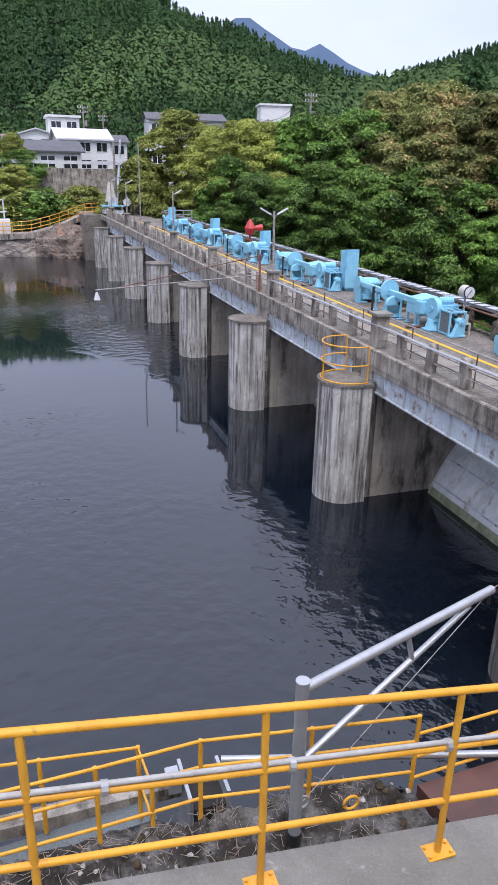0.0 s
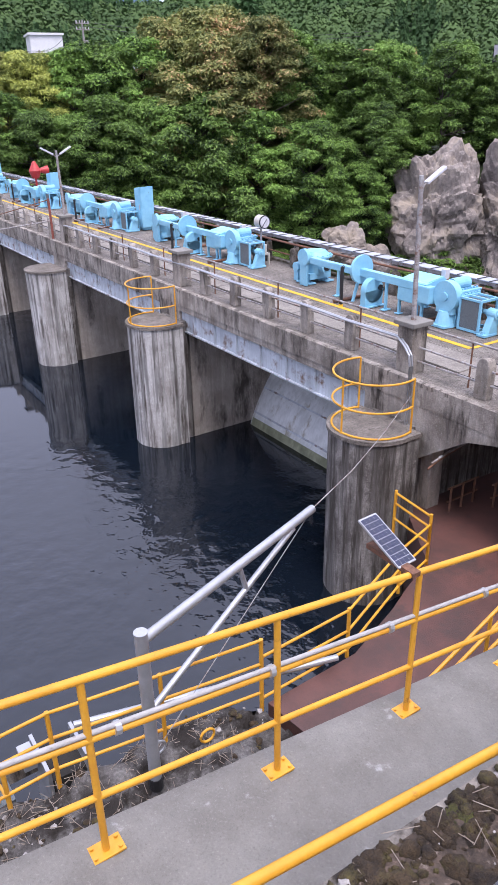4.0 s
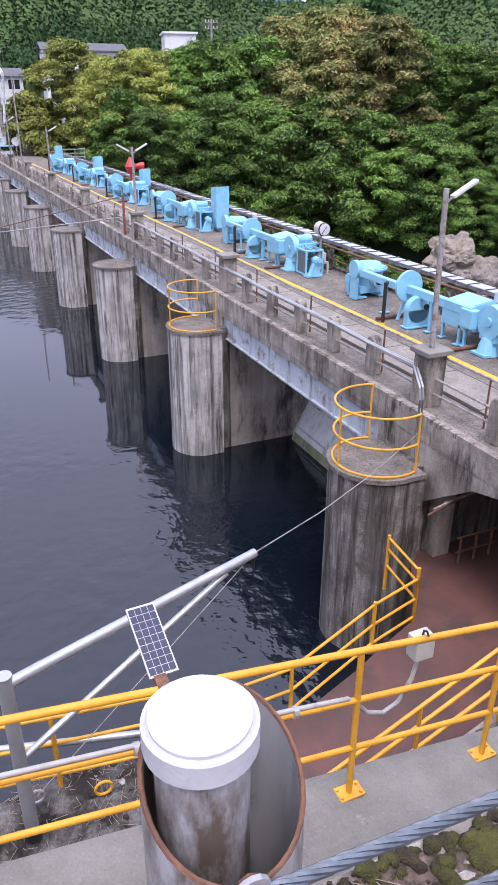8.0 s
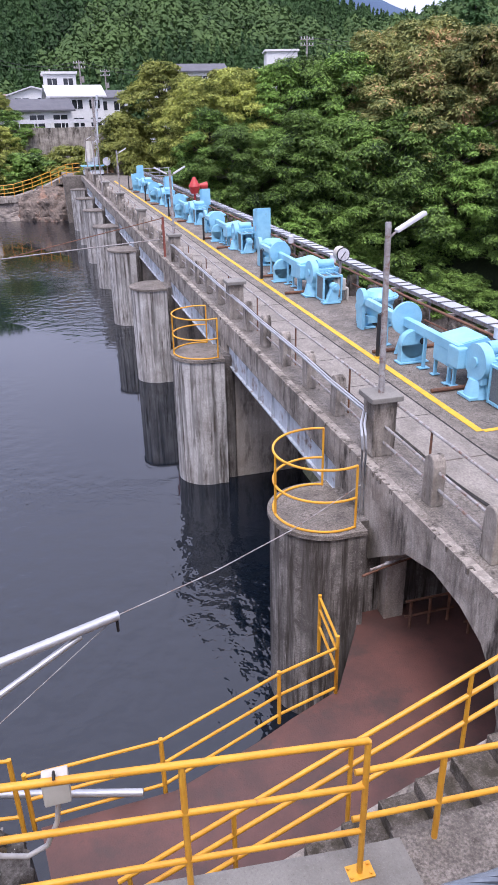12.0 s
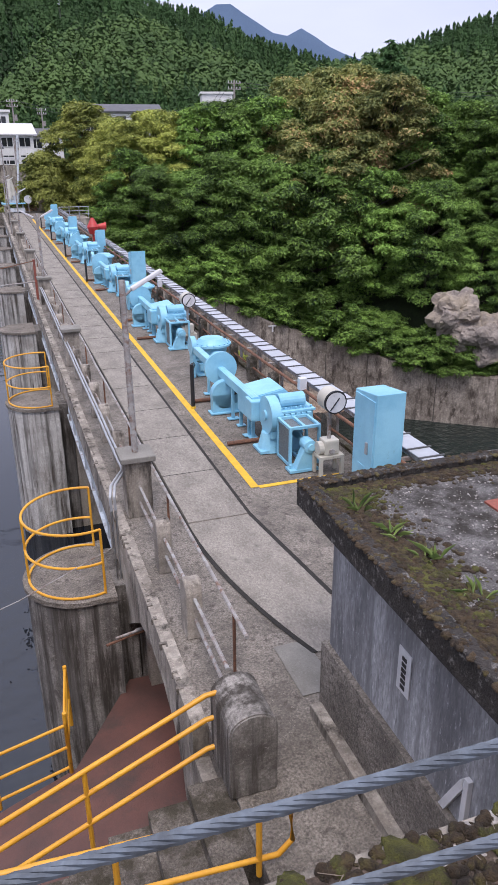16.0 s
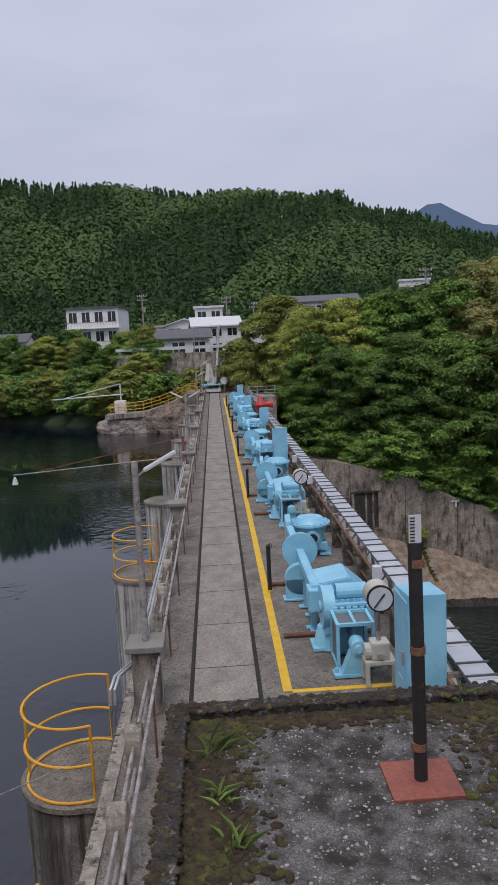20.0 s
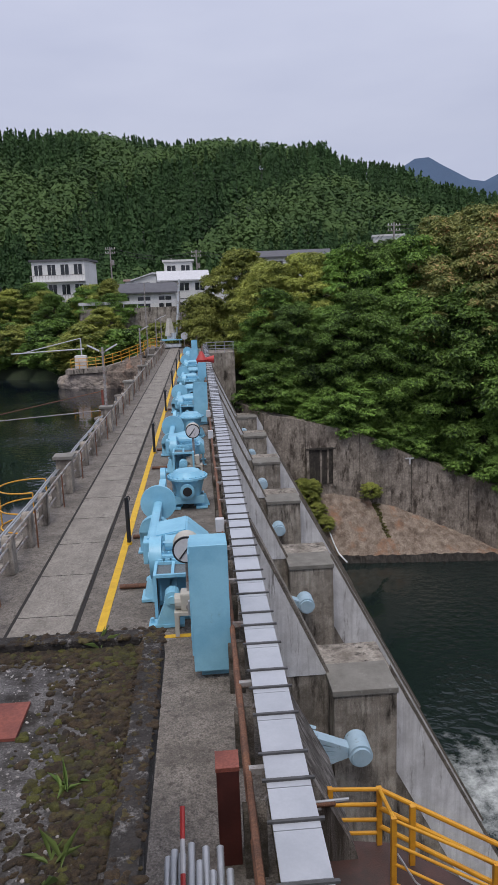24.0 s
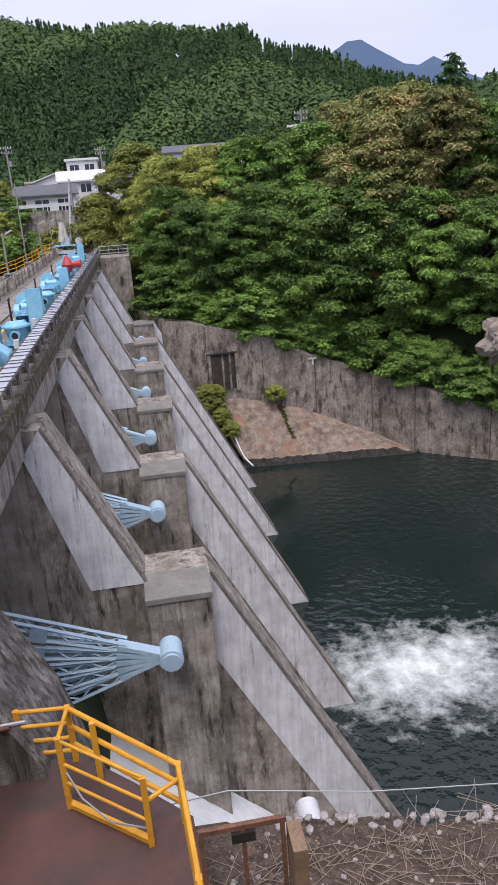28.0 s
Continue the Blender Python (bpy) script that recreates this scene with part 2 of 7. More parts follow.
M["algae"] = mat("green_algae_film", (0.3, 0.31, 0.2), (0.16, 0.17, 0.1), 0.6, scale=2.0, bump=0.2, streak=0.3)
M["deck"] = mat("deck_concrete", (0.315, 0.28, 0.243), (0.145, 0.127, 0.109), 0.92, scale=1.6, bump=1.0, spots=(0.07, 0.06, 0.05), spot_scale=11, spot_at=0.6, grit=0.8)
M["oldstep"] = mat("mossy_step_concrete", (0.25, 0.22, 0.19), (0.08, 0.068, 0.055), 0.95, scale=3.0, bump=1.0, bscale=55, spots=(0.05, 0.042, 0.028), spot_scale=4, spot_at=0.54, grit=0.7)
M["strip"] = mat("walkway_concrete", (0.33, 0.3, 0.262), (0.2, 0.18, 0.157), 0.92, scale=2.5, bump=0.7, stretch=(1, 0.6, 1), spots=(0.11, 0.1, 0.088), spot_scale=5, spot_at=0.64)
M["ramp"] = mat("new_concrete", (0.232, 0.222, 0.2), (0.165, 0.156, 0.139), 0.85, scale=1.6, bump=0.4, spots=(0.5, 0.5, 0.49), spot_scale=2.6, spot_at=0.7, bscale=60, grit=0.12)
M["groove"] = mat("groove_dirt", (0.03, 0.027, 0.024), rough=0.95)
M["girder"] = mat("pale_blue_girder_paint", (0.56, 0.61, 0.66), (0.42, 0.46, 0.5), 0.6, scale=1.5, bump=0.15, spots=(0.16, 0.1, 0.07), spot_scale=2.5, spot_at=0.6, streak=0.3)
M["blue"] = mat("light_blue_machine_paint", (0.27, 0.56, 0.72), (0.2, 0.46, 0.63), 0.38, scale=2.0, bump=0.05, spots=(0.16, 0.3, 0.37), spot_scale=6, spot_at=0.7)
M["armblue"] = mat("faded_blue_gate_paint", (0.44, 0.58, 0.69), (0.35, 0.5, 0.61), 0.55, scale=2.0, bump=0.1, spots=(0.12, 0.09, 0.07), spot_scale=5, spot_at=0.69)
M["yellow"] = mat("yellow_rail_paint", (0.72, 0.37, 0.03), (0.6, 0.28, 0.02), 0.42, scale=3.0, bump=0.08, spots=(0.2, 0.09, 0.03), spot_scale=9, spot_at=0.69)
M["line"] = mat("yellow_road_paint", (0.72, 0.45, 0.03), (0.6, 0.36, 0.03), 0.8, scale=4, bump=0.3, spots=(0.25, 0.19, 0.09), spot_scale=10, spot_at=0.68, grit=0.2)
M["red"] = mat("red_machine_paint", (0.5, 0.04, 0.035), (0.36, 0.03, 0.03), 0.45, bump=0.05)
M["redfloor"] = mat("red_oxide_floor", (0.135, 0.06, 0.048), (0.075, 0.04, 0.034), 0.6, scale=0.9, bump=0.3, spots=(0.06, 0.04, 0.035), spot_scale=1.2, spot_at=0.6)
M["galv"] = mat("galvanised_steel", (0.5, 0.51, 0.53), (0.4, 0.41, 0.43), 0.45, metal=0.6, scale=3, bump=0.05)
M["grey"] = mat("grey_steel_paint", (0.36, 0.355, 0.35), (0.22, 0.2, 0.19), 0.55, scale=5, bump=0.15, spots=(0.16, 0.085, 0.055), spot_scale=9, spot_at=0.58)
M["white"] = mat("white_paint", (0.62, 0.62, 0.64), (0.5, 0.5, 0.52), 0.4, scale=3, bump=0.05, spots=(0.25, 0.24, 0.22), spot_scale=7, spot_at=0.66, bscale=15)
M["postwhite"] = mat("dirty_white_post_paint", (0.42, 0.42, 0.44), (0.34, 0.335, 0.34), 0.5, scale=6, bump=0.15, spots=(0.1, 0.075, 0.06), spot_scale=9, spot_at=0.52, bscale=30, stretch=(1, 1, 0.35))
M["capwhite"] = mat("weathered_white_cap", (0.47, 0.47, 0.49), (0.42, 0.42, 0.44), 0.5, scale=12, bump=0.15, spots=(0.3, 0.29, 0.28), spot_scale=30, spot_at=0.68)
M["rust"] = mat("rusty_steel", (0.24, 0.11, 0.06), (0.12, 0.06, 0.04), 0.8, scale=5, bump=0.4)
M["black"] = mat("black_paint", (0.02, 0.02, 0.022), rough=0.5, bump=0.1)
M["tray"] = mat("grey_tray_cover", (0.44, 0.46, 0.5), (0.38, 0.4, 0.44), 0.45, metal=0.1, scale=2, bump=0.03, tint=0.06)
M["strap"] = mat("dark_steel_strap", (0.09, 0.09, 0.095), (0.06, 0.06, 0.06), 0.6, scale=8, bump=0.1)
M["rock"] = mat("rock", (0.27, 0.215, 0.175), (0.11, 0.09, 0.075), 0.95, scale=0.9, bump=0.9, bscale=8, spots=(0.3, 0.185, 0.13), spot_scale=0.8, spot_at=0.6)
M["moss"] = mat("moss", (0.15, 0.15, 0.026), (0.05, 0.048, 0.013), 0.95, scale=9, bump=1.0, bscale=170, spots=(0.045, 0.03, 0.02), spot_scale=5, spot_at=0.56)
M["moss_brown"] = mat("brown_moss", (0.1, 0.065, 0.032), (0.026, 0.018, 0.012), 0.95, scale=12, bump=1.0, bscale=150, spots=(0.12, 0.1, 0.03), spot_scale=7, spot_at=0.6)
M["soil"] = mat("soil_and_litter", (0.14, 0.1, 0.075), (0.045, 0.033, 0.025), 0.95, scale=6, bump=1.0, bscale=35, spots=(0.28, 0.23, 0.19), spot_scale=20, spot_at=0.64, grit=0.7)
M["bank"] = mat("green_bank", (0.035, 0.055, 0.018), (0.02, 0.03, 0.012), 0.95, scale=0.5, bump=0.8, bscale=5)
M["hill"] = mat("wooded_hillside", (0.03, 0.05, 0.022), (0.016, 0.03, 0.016), 0.95, scale=0.05, bump=0.8, bscale=0.5)
# blue haze of distance, put into the mountain's own colour
M["peak"] = mat("haze_tinted_mountain", (0.075, 0.12, 0.2), (0.06, 0.1, 0.17), 1.0, scale=0.004, bump=0.0)
M["bark"] = mat("bark", (0.12, 0.1, 0.08), (0.05, 0.045, 0.04), 0.95, scale=6, bump=0.8)
M["leaf"] = leaf_mat("broad_leaves", (0.014, 0.038, 0.011), (0.195, 0.325, 0.064), vary=0.6)
M["leaf_light"] = leaf_mat("yellow_green_leaves", (0.07, 0.105, 0.02), (0.4, 0.43, 0.1))
M["leaf_autumn"] = leaf_mat("turning_leaves", (0.07, 0.11, 0.03), (0.36, 0.37, 0.12), autumn=(0.62, 0.4, 0.2))
M["leaf_dark"] = leaf_mat("dark_conifer_needles", (0.026, 0.058, 0.025), (0.075, 0.145, 0.05), size=0.06, vary=0.08, gloss=0.12)
M["leaf_far"] = leaf_mat("far_broad_leaves", (0.032, 0.07, 0.026), (0.105, 0.175, 0.054), size=0.06, vary=0.08, gloss=0.12)
M["water"] = water_mat("reservoir_water", (0.004, 0.007, 0.012), 1.9, 0.26, (1, 1, 1), ior=1.62)
M["river"] = water_mat("river_water", (0.012, 0.02, 0.018), 1.5, 1.0, (1, 1, 1), foam=(17.5, 19.0), ior=1.4)
M["wall_white"] = mat("white_render", (0.8, 0.8, 0.79), (0.7, 0.7, 0.69), 0.8, scale=0.6, bump=0.1)
M["roof"] = mat("dark_roof", (0.1, 0.1, 0.11), (0.07, 0.07, 0.08), 0.6, scale=1, bump=0.2)
M["roof_red"] = mat("red_roof", (0.42, 0.1, 0.06), (0.33, 0.08, 0.05), 0.6, scale=1, bump=0.2)
M["glass"] = mat("window_glass", (0.03, 0.035, 0.04), rough=0.08, bump=0)
M["rope"] = mat("steel_wire_rope", (0.13, 0.155, 0.19), (0.07, 0.08, 0.095), 0.45, metal=0.5, scale=20, bump=0.1)
M["meshgrey"] = mat("wire_mesh", (0.16, 0.19, 0.2), (0.09, 0.1, 0.11), 0.6, scale=60, bump=0.4)
M["beige"] = mat("beige_machine_paint", (0.5, 0.48, 0.42), (0.42, 0.4, 0.35), 0.5, scale=3, bump=0.05, spots=(0.2, 0.14, 0.1), spot_scale=8, spot_at=0.7)
M["hutwall"] = mat("streaked_dark_wall", (0.5, 0.505, 0.53), (0.15, 0.15, 0.16), 0.85, scale=1.6, bump=0.25, streak=0.7, stretch=(1, 1, 0.25))
M["roofconc"] = mat("rough_roof_concrete", (0.26, 0.247, 0.243), (0.06, 0.054, 0.05), 0.95, scale=5, bump=1.0, bscale=75, spots=(0.028, 0.023, 0.018), spot_scale=3.5, spot_at=0.55, grit=0.8)
M["rim"] = mat("mossy_black_rim", (0.05, 0.042, 0.038), (0.018, 0.016, 0.014), 0.95, scale=6, bump=1.0, bscale=45, spots=(0.2, 0.19, 0.18), spot_scale=16, spot_at=0.62)
M["redplate"] = mat("red_oxide_plate", (0.3, 0.09, 0.06), (0.2, 0.06, 0.045), 0.7, scale=4, bump=0.2)
M["darkred"] = mat("dark_red_paint", (0.1, 0.025, 0.02), rough=0.6, bump=0.1)
M["blackrust"] = mat("blackened_pole", (0.03, 0.024, 0.022), (0.015, 0.013, 0.012), 0.7, scale=6, bump=0.3, spots=(0.13, 0.06, 0.035), spot_scale=7, spot_at=0.66)
M["grass"] = leaf_mat("grass_blades", (0.07, 0.12, 0.03), (0.2, 0.27, 0.08), size=3)
M["conduit"] = mat("plastic_conduit", (0.42, 0.41, 0.4), (0.34, 0.33, 0.32), 0.5, scale=9, bump=0.03, spots=(0.2, 0.18, 0.16), spot_scale=14, spot_at=0.65)
M["cell"] = mat("solar_cell", (0.03, 0.035, 0.08), (0.025, 0.03, 0.06), 0.55, scale=8, bump=0)
M["darkrock"] = mat("dark_mossy_rock", (0.2, 0.19, 0.182), (0.06, 0.054, 0.049), 0.95, scale=3.0, bump=1.0, bscale=28, spots=(0.018, 0.014, 0.011), spot_scale=2.2, spot_at=0.5)
M["twig"] = mat("dry_twigs", (0.42, 0.36, 0.3), (0.24, 0.19, 0.15), 0.9, scale=5, bump=0)
M["stone"] = mat("pale_stones", (0.46, 0.43, 0.41), (0.22, 0.2, 0.185), 0.9, scale=9, bump=0.4)
M["plank"] = mat("raw_timber", (0.3, 0.2, 0.12), (0.2, 0.13, 0.08), 0.8, scale=4, bump=0.3)
# wet black stain, also used for the painted darkness of the outlet's recess
M["wet"] = mat("black_wet_stain_and_shade", (0.1, 0.085, 0.072), (0.02, 0.017, 0.014), 0.7, scale=2.5, bump=0.4, streak=0.9, run=0.05)
M["whitewater"] = mat("white_running_water", (0.86, 0.88, 0.89), (0.7, 0.74, 0.76), 0.6, scale=2.0, bump=0.6, bscale=12, stretch=(0.4, 1.6, 1))
M["edgemoss"] = mat("mossy_edge_concrete", (0.3, 0.27, 0.23), (0.1, 0.085, 0.06), 0.95, scale=4, bump=1.0, bscale=60, spots=(0.06, 0.05, 0.02), spot_scale=3.0, spot_at=0.5, streak=0.4, grit=0.4)
M["farwall"] = mat("stained_wall_concrete", (0.48, 0.42, 0.36), (0.19, 0.16, 0.135), 0.9, scale=0.7, bump=0.5, bscale=6, spots=(0.06, 0.047, 0.038), spot_scale=1.5, spot_at=0.57, streak=0.4, run=0.4)
M["apron"] = mat("bare_reddish_rock", (0.4, 0.33, 0.265), (0.17, 0.125, 0.095), 0.95, scale=1.6, bump=1.0, bscale=12, spots=(0.3, 0.165, 0.1), spot_scale=0.5, spot_at=0.6, grit=0.5)
M["cliff"] = mat("buff_cliff_rock", (0.36, 0.31, 0.275), (0.17, 0.15, 0.135), 0.95, scale=0.5, bump=1.0, bscale=3.5, spots=(0.33, 0.28, 0.22), spot_scale=0.3, spot_at=0.58)
M["tarp"] = mat("pale_tarpaulin", (0.6, 0.58, 0.52), (0.45, 0.43, 0.38), 0.7, scale=2, bump=0.2)
M["greywall"] = mat("grey_cladding", (0.4, 0.4, 0.42), (0.33, 0.33, 0.35), 0.7, scale=1, bump=0.1)
M["pinkwall"] = mat("pale_pink_render", (0.6, 0.42, 0.38), (0.5, 0.35, 0.32), 0.8, scale=1, bump=0.1)


# ---- mesh helpers ----
def part(name, bm, material, parent=None, label="", smooth=False):
    me = bpy.data.meshes.new(name)
    bm.normal_update()
    bm.to_mesh(me)
    bm.free()
    me.materials.append(M[material])
    if smooth:
        me.shade_smooth()
        me.set_sharp_from_angle(angle=radians(40))
    ob = new(name, me)
    if parent:
        ob.parent = parent
    if label:
        ob["label"] = label
    return ob


def thing(name, at=(0, 0, 0), label="", category="", group="", kind=""):
    ob = new(name)
    ob.empty_display_size = 0.1
    ob.location = at
    return tagged(ob, label, category, group, kind)


def box(bm, x0, x1, y0, y1, z0, z1, bev=0.0):
    r = bmesh.ops.create_cube(bm, size=1, matrix=Matrix.Translation(((x0 + x1) / 2, (y0 + y1) / 2, (z0 + z1) / 2)) @ Matrix.Diagonal((abs(x1 - x0), abs(y1 - y0), abs(z1 - z0), 1)))
    if bev:
        es = list({e for v in r["verts"] for e in v.link_edges})
        bmesh.ops.bevel(bm, geom=es, offset=bev, segments=2, profile=0.6, affect="EDGES")
    return bm


def boxed(*a, **k):
    return box(bmesh.new(), *a, **k)


def rod(bm, a, b, r, seg=10, r2=None):
    a, b = Vector(a), Vector(b)
    d = b - a
    q = d.to_track_quat("Z", "Y").to_matrix().to_4x4()
    bmesh.ops.create_cone(bm, cap_ends=True, segments=seg, radius1=r, radius2=r if r2 is None else r2, depth=d.length, matrix=Matrix.Translation((a + b) / 2) @ q)
    return bm


def rodded(*a, **k):
    return rod(bmesh.new(), *a, **k)


def pipe(bm, pts, r, seg=8, closed=False):
    """A round bar bent along points."""
    pts = [Vector(p) for p in pts]
    n = len(pts)
    rings = []
    for i, p in enumerate(pts):
        a = pts[i - 1] if i or closed else p
        b = pts[(i + 1) % n] if i < n - 1 or closed else p
        d = (b - a).normalized()
        q = d.to_track_quat("Z", "Y")
        rings.append([bm.verts.new(p + q @ Vector((r * math.cos(t * math.tau / seg), r * math.sin(t * math.tau / seg), 0))) for t in range(seg)])
    for i in range(n if closed else n - 1):
        A, B = rings[i], rings[(i + 1) % n]
        off = 0
        if closed and i == n - 1:
            off = min(range(seg), key=lambda o: (A[0].co - B[o].co).length)
        for t in range(seg):
            bm.faces.new((A[t], A[(t + 1) % seg], B[(t + 1 + off) % seg], B[(t + off) % seg]))
    if not closed:
        bm.faces.new(rings[0][::-1])
        bm.faces.new(rings[-1])
    return bm


def prism(bm, pts, axis, a, b):
    """A polygon pushed from a to b along an axis; pts are in the other two axes, in order."""
    def at(p, v):
        return {"x": (v, p[0], p[1]), "y": (p[0], v, p[1]), "z": (p[0], p[1], v)}[axis]
    lo = [bm.verts.new(at(p, a)) for p in pts]
    hi = [bm.verts.new(at(p, b)) for p in pts]
    n = len(pts)
    bm.faces.new(lo)
    bm.faces.new(hi[::-1])
    for i in range(n):
        bm.faces.new((lo[i], hi[i], hi[(i + 1) % n], lo[(i + 1) % n]))
    bmesh.ops.recalc_face_normals(bm, faces=bm.faces)
    return bm


def sheet(fn, us, vs):
    bm = bmesh.new()
    g = [[bm.verts.new(fn(u, v)) for v in vs] for u in us]
    for i in range(len(us) - 1):
        for k in range(len(vs) - 1):
            bm.faces.new((g[i][k], g[i + 1][k], g[i + 1][k + 1], g[i][k + 1]))
    return bm


PITCH = 9.22


# ---- ground, water, hills ----
def clumps(name, material, x, y, z, size, flat, sub, seed):
    """Many small lumps as one mass: one bumpy lump, scaled, turned and set at every place."""
    rs = np.random.RandomState(seed)
    bm = bmesh.new()
    bmesh.ops.create_icosphere(bm, subdivisions=sub, radius=1)
    v = np.array([p.co[:] for p in bm.verts])
    f = np.array([[p.index for p in q.verts] for q in bm.faces])
    bm.free()
    n = len(x)
    V = np.repeat(v[None], n, 0)
    ph, fr = rs.uniform(0, 6.3, (n, 3, 1)), rs.uniform(2, 6, (n, 3, 1))
    lump = 1 + 0.14 * np.sin(V[:, :, 0] * fr[:, 0] + ph[:, 0]) + 0.14 * np.sin(V[:, :, 1] * fr[:, 1] + ph[:, 1]) + 0.1 * np.sin(V[:, :, 2] * fr[:, 2] * 1.5 + ph[:, 2]) + rs.normal(0, 0.05, V.shape[:2])
    V = V * lump[:, :, None] * np.stack([rs.uniform(0.8, 1.5, n), rs.uniform(0.8, 1.3, n), flat * rs.uniform(0.6, 1.2, n)], 1)[:, None]
    a = rs.uniform(0, 6.3, (n, 1))
    X = V[:, :, 0] * np.cos(a) - V[:, :, 1] * np.sin(a)
    Y = V[:, :, 0] * np.sin(a) + V[:, :, 1] * np.cos(a)
    V = np.stack([X, Y, V[:, :, 2]], 2) * np.asarray(size)[:, None, None] + np.stack([x, y, z], 1)[:, None]
    F = f[None] + (np.arange(n) * len(v))[:, None, None]
    me = bpy.data.meshes.new(name)
    me.from_pydata(V.reshape(-1, 3).tolist(), [], F.reshape(-1, 3).tolist())
    me.materials.append(M[material])
    if sub > 1:
        me.shade_smooth()
    return new(name, me)


def smooth01(a, b, v):
    t = min(1, max(0, (v - a) / (b - a)))
    return t * t * (3 - 2 * t)


WALL_X = [5, 7.3, 11, 16, 20.8, 25.8, 28.8, 34, 44, 62, 92, 200]
WALL_Y = [58, 54.2, 53.2, 53, 52.8, 51.5, 48.5, 44.5, 37, 25, 8, -60]
WALL_Z = [-4.6, -5.4, -6.1, -7.4, -9.7, -11.7, -12.4, -13.8, -14, -14, -14, -14]


def bank_line(x):
    """The river's far shore downstream, as y over x."""
    return float(np.interp(x, WALL_X, WALL_Y)) + 0.9


def ground_z(x, y):
    n = noise.noise(Vector((x * 0.05, y * 0.05, 0))) * 1.5
    if x > 3:
        d = y - bank_line(x)
        top = float(np.interp(x, WALL_X, WALL_Z)) - 0.4
        z = RIVER - 2 + smooth01(0.1, 0.5, d) * (top - RIVER + 2) + smooth01(0.5, 14, d) * (-1.5 - top) + n * smooth01(4, 10, d)
    else:
        d = y - 77.5 - 0.8 * max(0, -x - 11)
        z = WATER - 3 + smooth01(-2, 2, d) * 4 + smooth01(0, 14, d) * 3.5 + n * smooth01(2, 8, d)
    z += smooth01(150, 420, y - 0.15 * x) * 3
    return z


def build_ground():
    xs = sorted(set([-3000, -1500, -900, -500, -300, -200, -140, -100] + [-80 + 4 * i for i in range(20)] + [0 + 1.5 * i for i in range(60)] + [92 + 6 * i for i in range(6)] + [130, 160, 200, 300, 500, 900, 1500, 3000]))
    ys = sorted(set([-60, -40, -20, -5, 5, 15, 22] + [28 + 1.0 * i for i in range(40)] + [68 + 3 * i for i in range(14)] + [110, 120, 140, 170, 210, 260, 330, 450, 700, 1200, 3000]))
    g = part("ground", sheet(lambda u, v: (u, v, ground_z(u, v)), xs, ys), "bank", smooth=True)
    tagged(g, "dark green overgrown river bank and valley floor", "ground", kind="structure")
    w = part("water", sheet(lambda u, v: (u, v, WATER), [-400, 0.6], [-60, 120]), "water")
    tagged(w, "dark still reservoir water with fine ripples", "water", kind="structure")
    r = part("water", sheet(lambda u, v: (u, v, RIVER), [0.6, 300], [-120, 120]), "river")
    tagged(r, "dark green river water with choppy waves", "water", kind="structure")
    bed = part("ground", sheet(lambda u, v: (u, v, RIVER - 2.5), [-500, 500], [-150, 125]), "soil")
    tagged(bed, "dark river bed below the water", "ground", kind="structure")


build_ground()


HILL_AZ = [-60, -30, -15, -11, -5, -1.2, 1.8, 5.2, 10.8, 11.9, 16, 20.4, 24.5, 27, 30.7, 35.5, 45, 70]
HILL_EL = [9.9, 10.9, 10.8, 10.6, 10.35, 9.75, 10.0, 9.8, 9.3, 8.3, 7.5, 5.7, 4.5, 4.8, 5.5, 6.7, 7.9, 7.9]


def hill_z(x, y):
    """The wooded ridge behind the village."""
    az = math.degrees(math.atan2(x, y))
    d = math.hypot(x, y)
    top = 440 * math.tan(radians(float(np.interp(az, HILL_AZ, HILL_EL)))) + 5
    top += 3 * noise.noise(Vector((az * 0.2, 3, 0)))
    return -1 + top * smooth01(170, 440, d)


def build_hills():
    bm = sheet(lambda a, d: (d * math.sin(radians(a)), d * math.cos(radians(a)), hill_z(d * math.sin(radians(a)), d * math.cos(radians(a)))), [-60 + 2 * i for i in range(76)], [180, 230, 280, 330, 380, 430, 480])
    tagged(part("hill", bm, "hill", smooth=True), "ridge covered with dark green forest", "hill", kind="structure")
    def far(name, d, peaks, label, width):
        bm = bmesh.new()
        prev = None
        for i in range(141):
            az = -70 + i
            e = 1.2
            for a, h, w in peaks:
                e = max(e, h - abs(az - a) ** 1.15 * w)
            e += 0.12 * noise.noise(Vector((az * 0.8, d, 0)))
            p = Vector((d * math.sin(radians(az)), d * math.cos(radians(az)), 0))
            v = (bm.verts.new(p * 0.75 + Vector((0, 0, -10))), bm.verts.new(p + Vector((0, 0, d * math.tan(radians(e))))), bm.verts.new(p * 1.2 + Vector((0, 0, -10))))
            if prev:
                bm.faces.new((prev[0], v[0], v[1], prev[1]))
                bm.faces.new((prev[1], v[1], v[2], prev[2]))
            prev = v
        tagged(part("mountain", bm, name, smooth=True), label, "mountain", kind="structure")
    far("peak", 2500, [(17.5, 10.05, 0.47), (22.9, 8.4, 0.5), (20.5, 8.2, 0.2)], "far mountain with two peaks, painted in haze blue", 1)


build_hills()


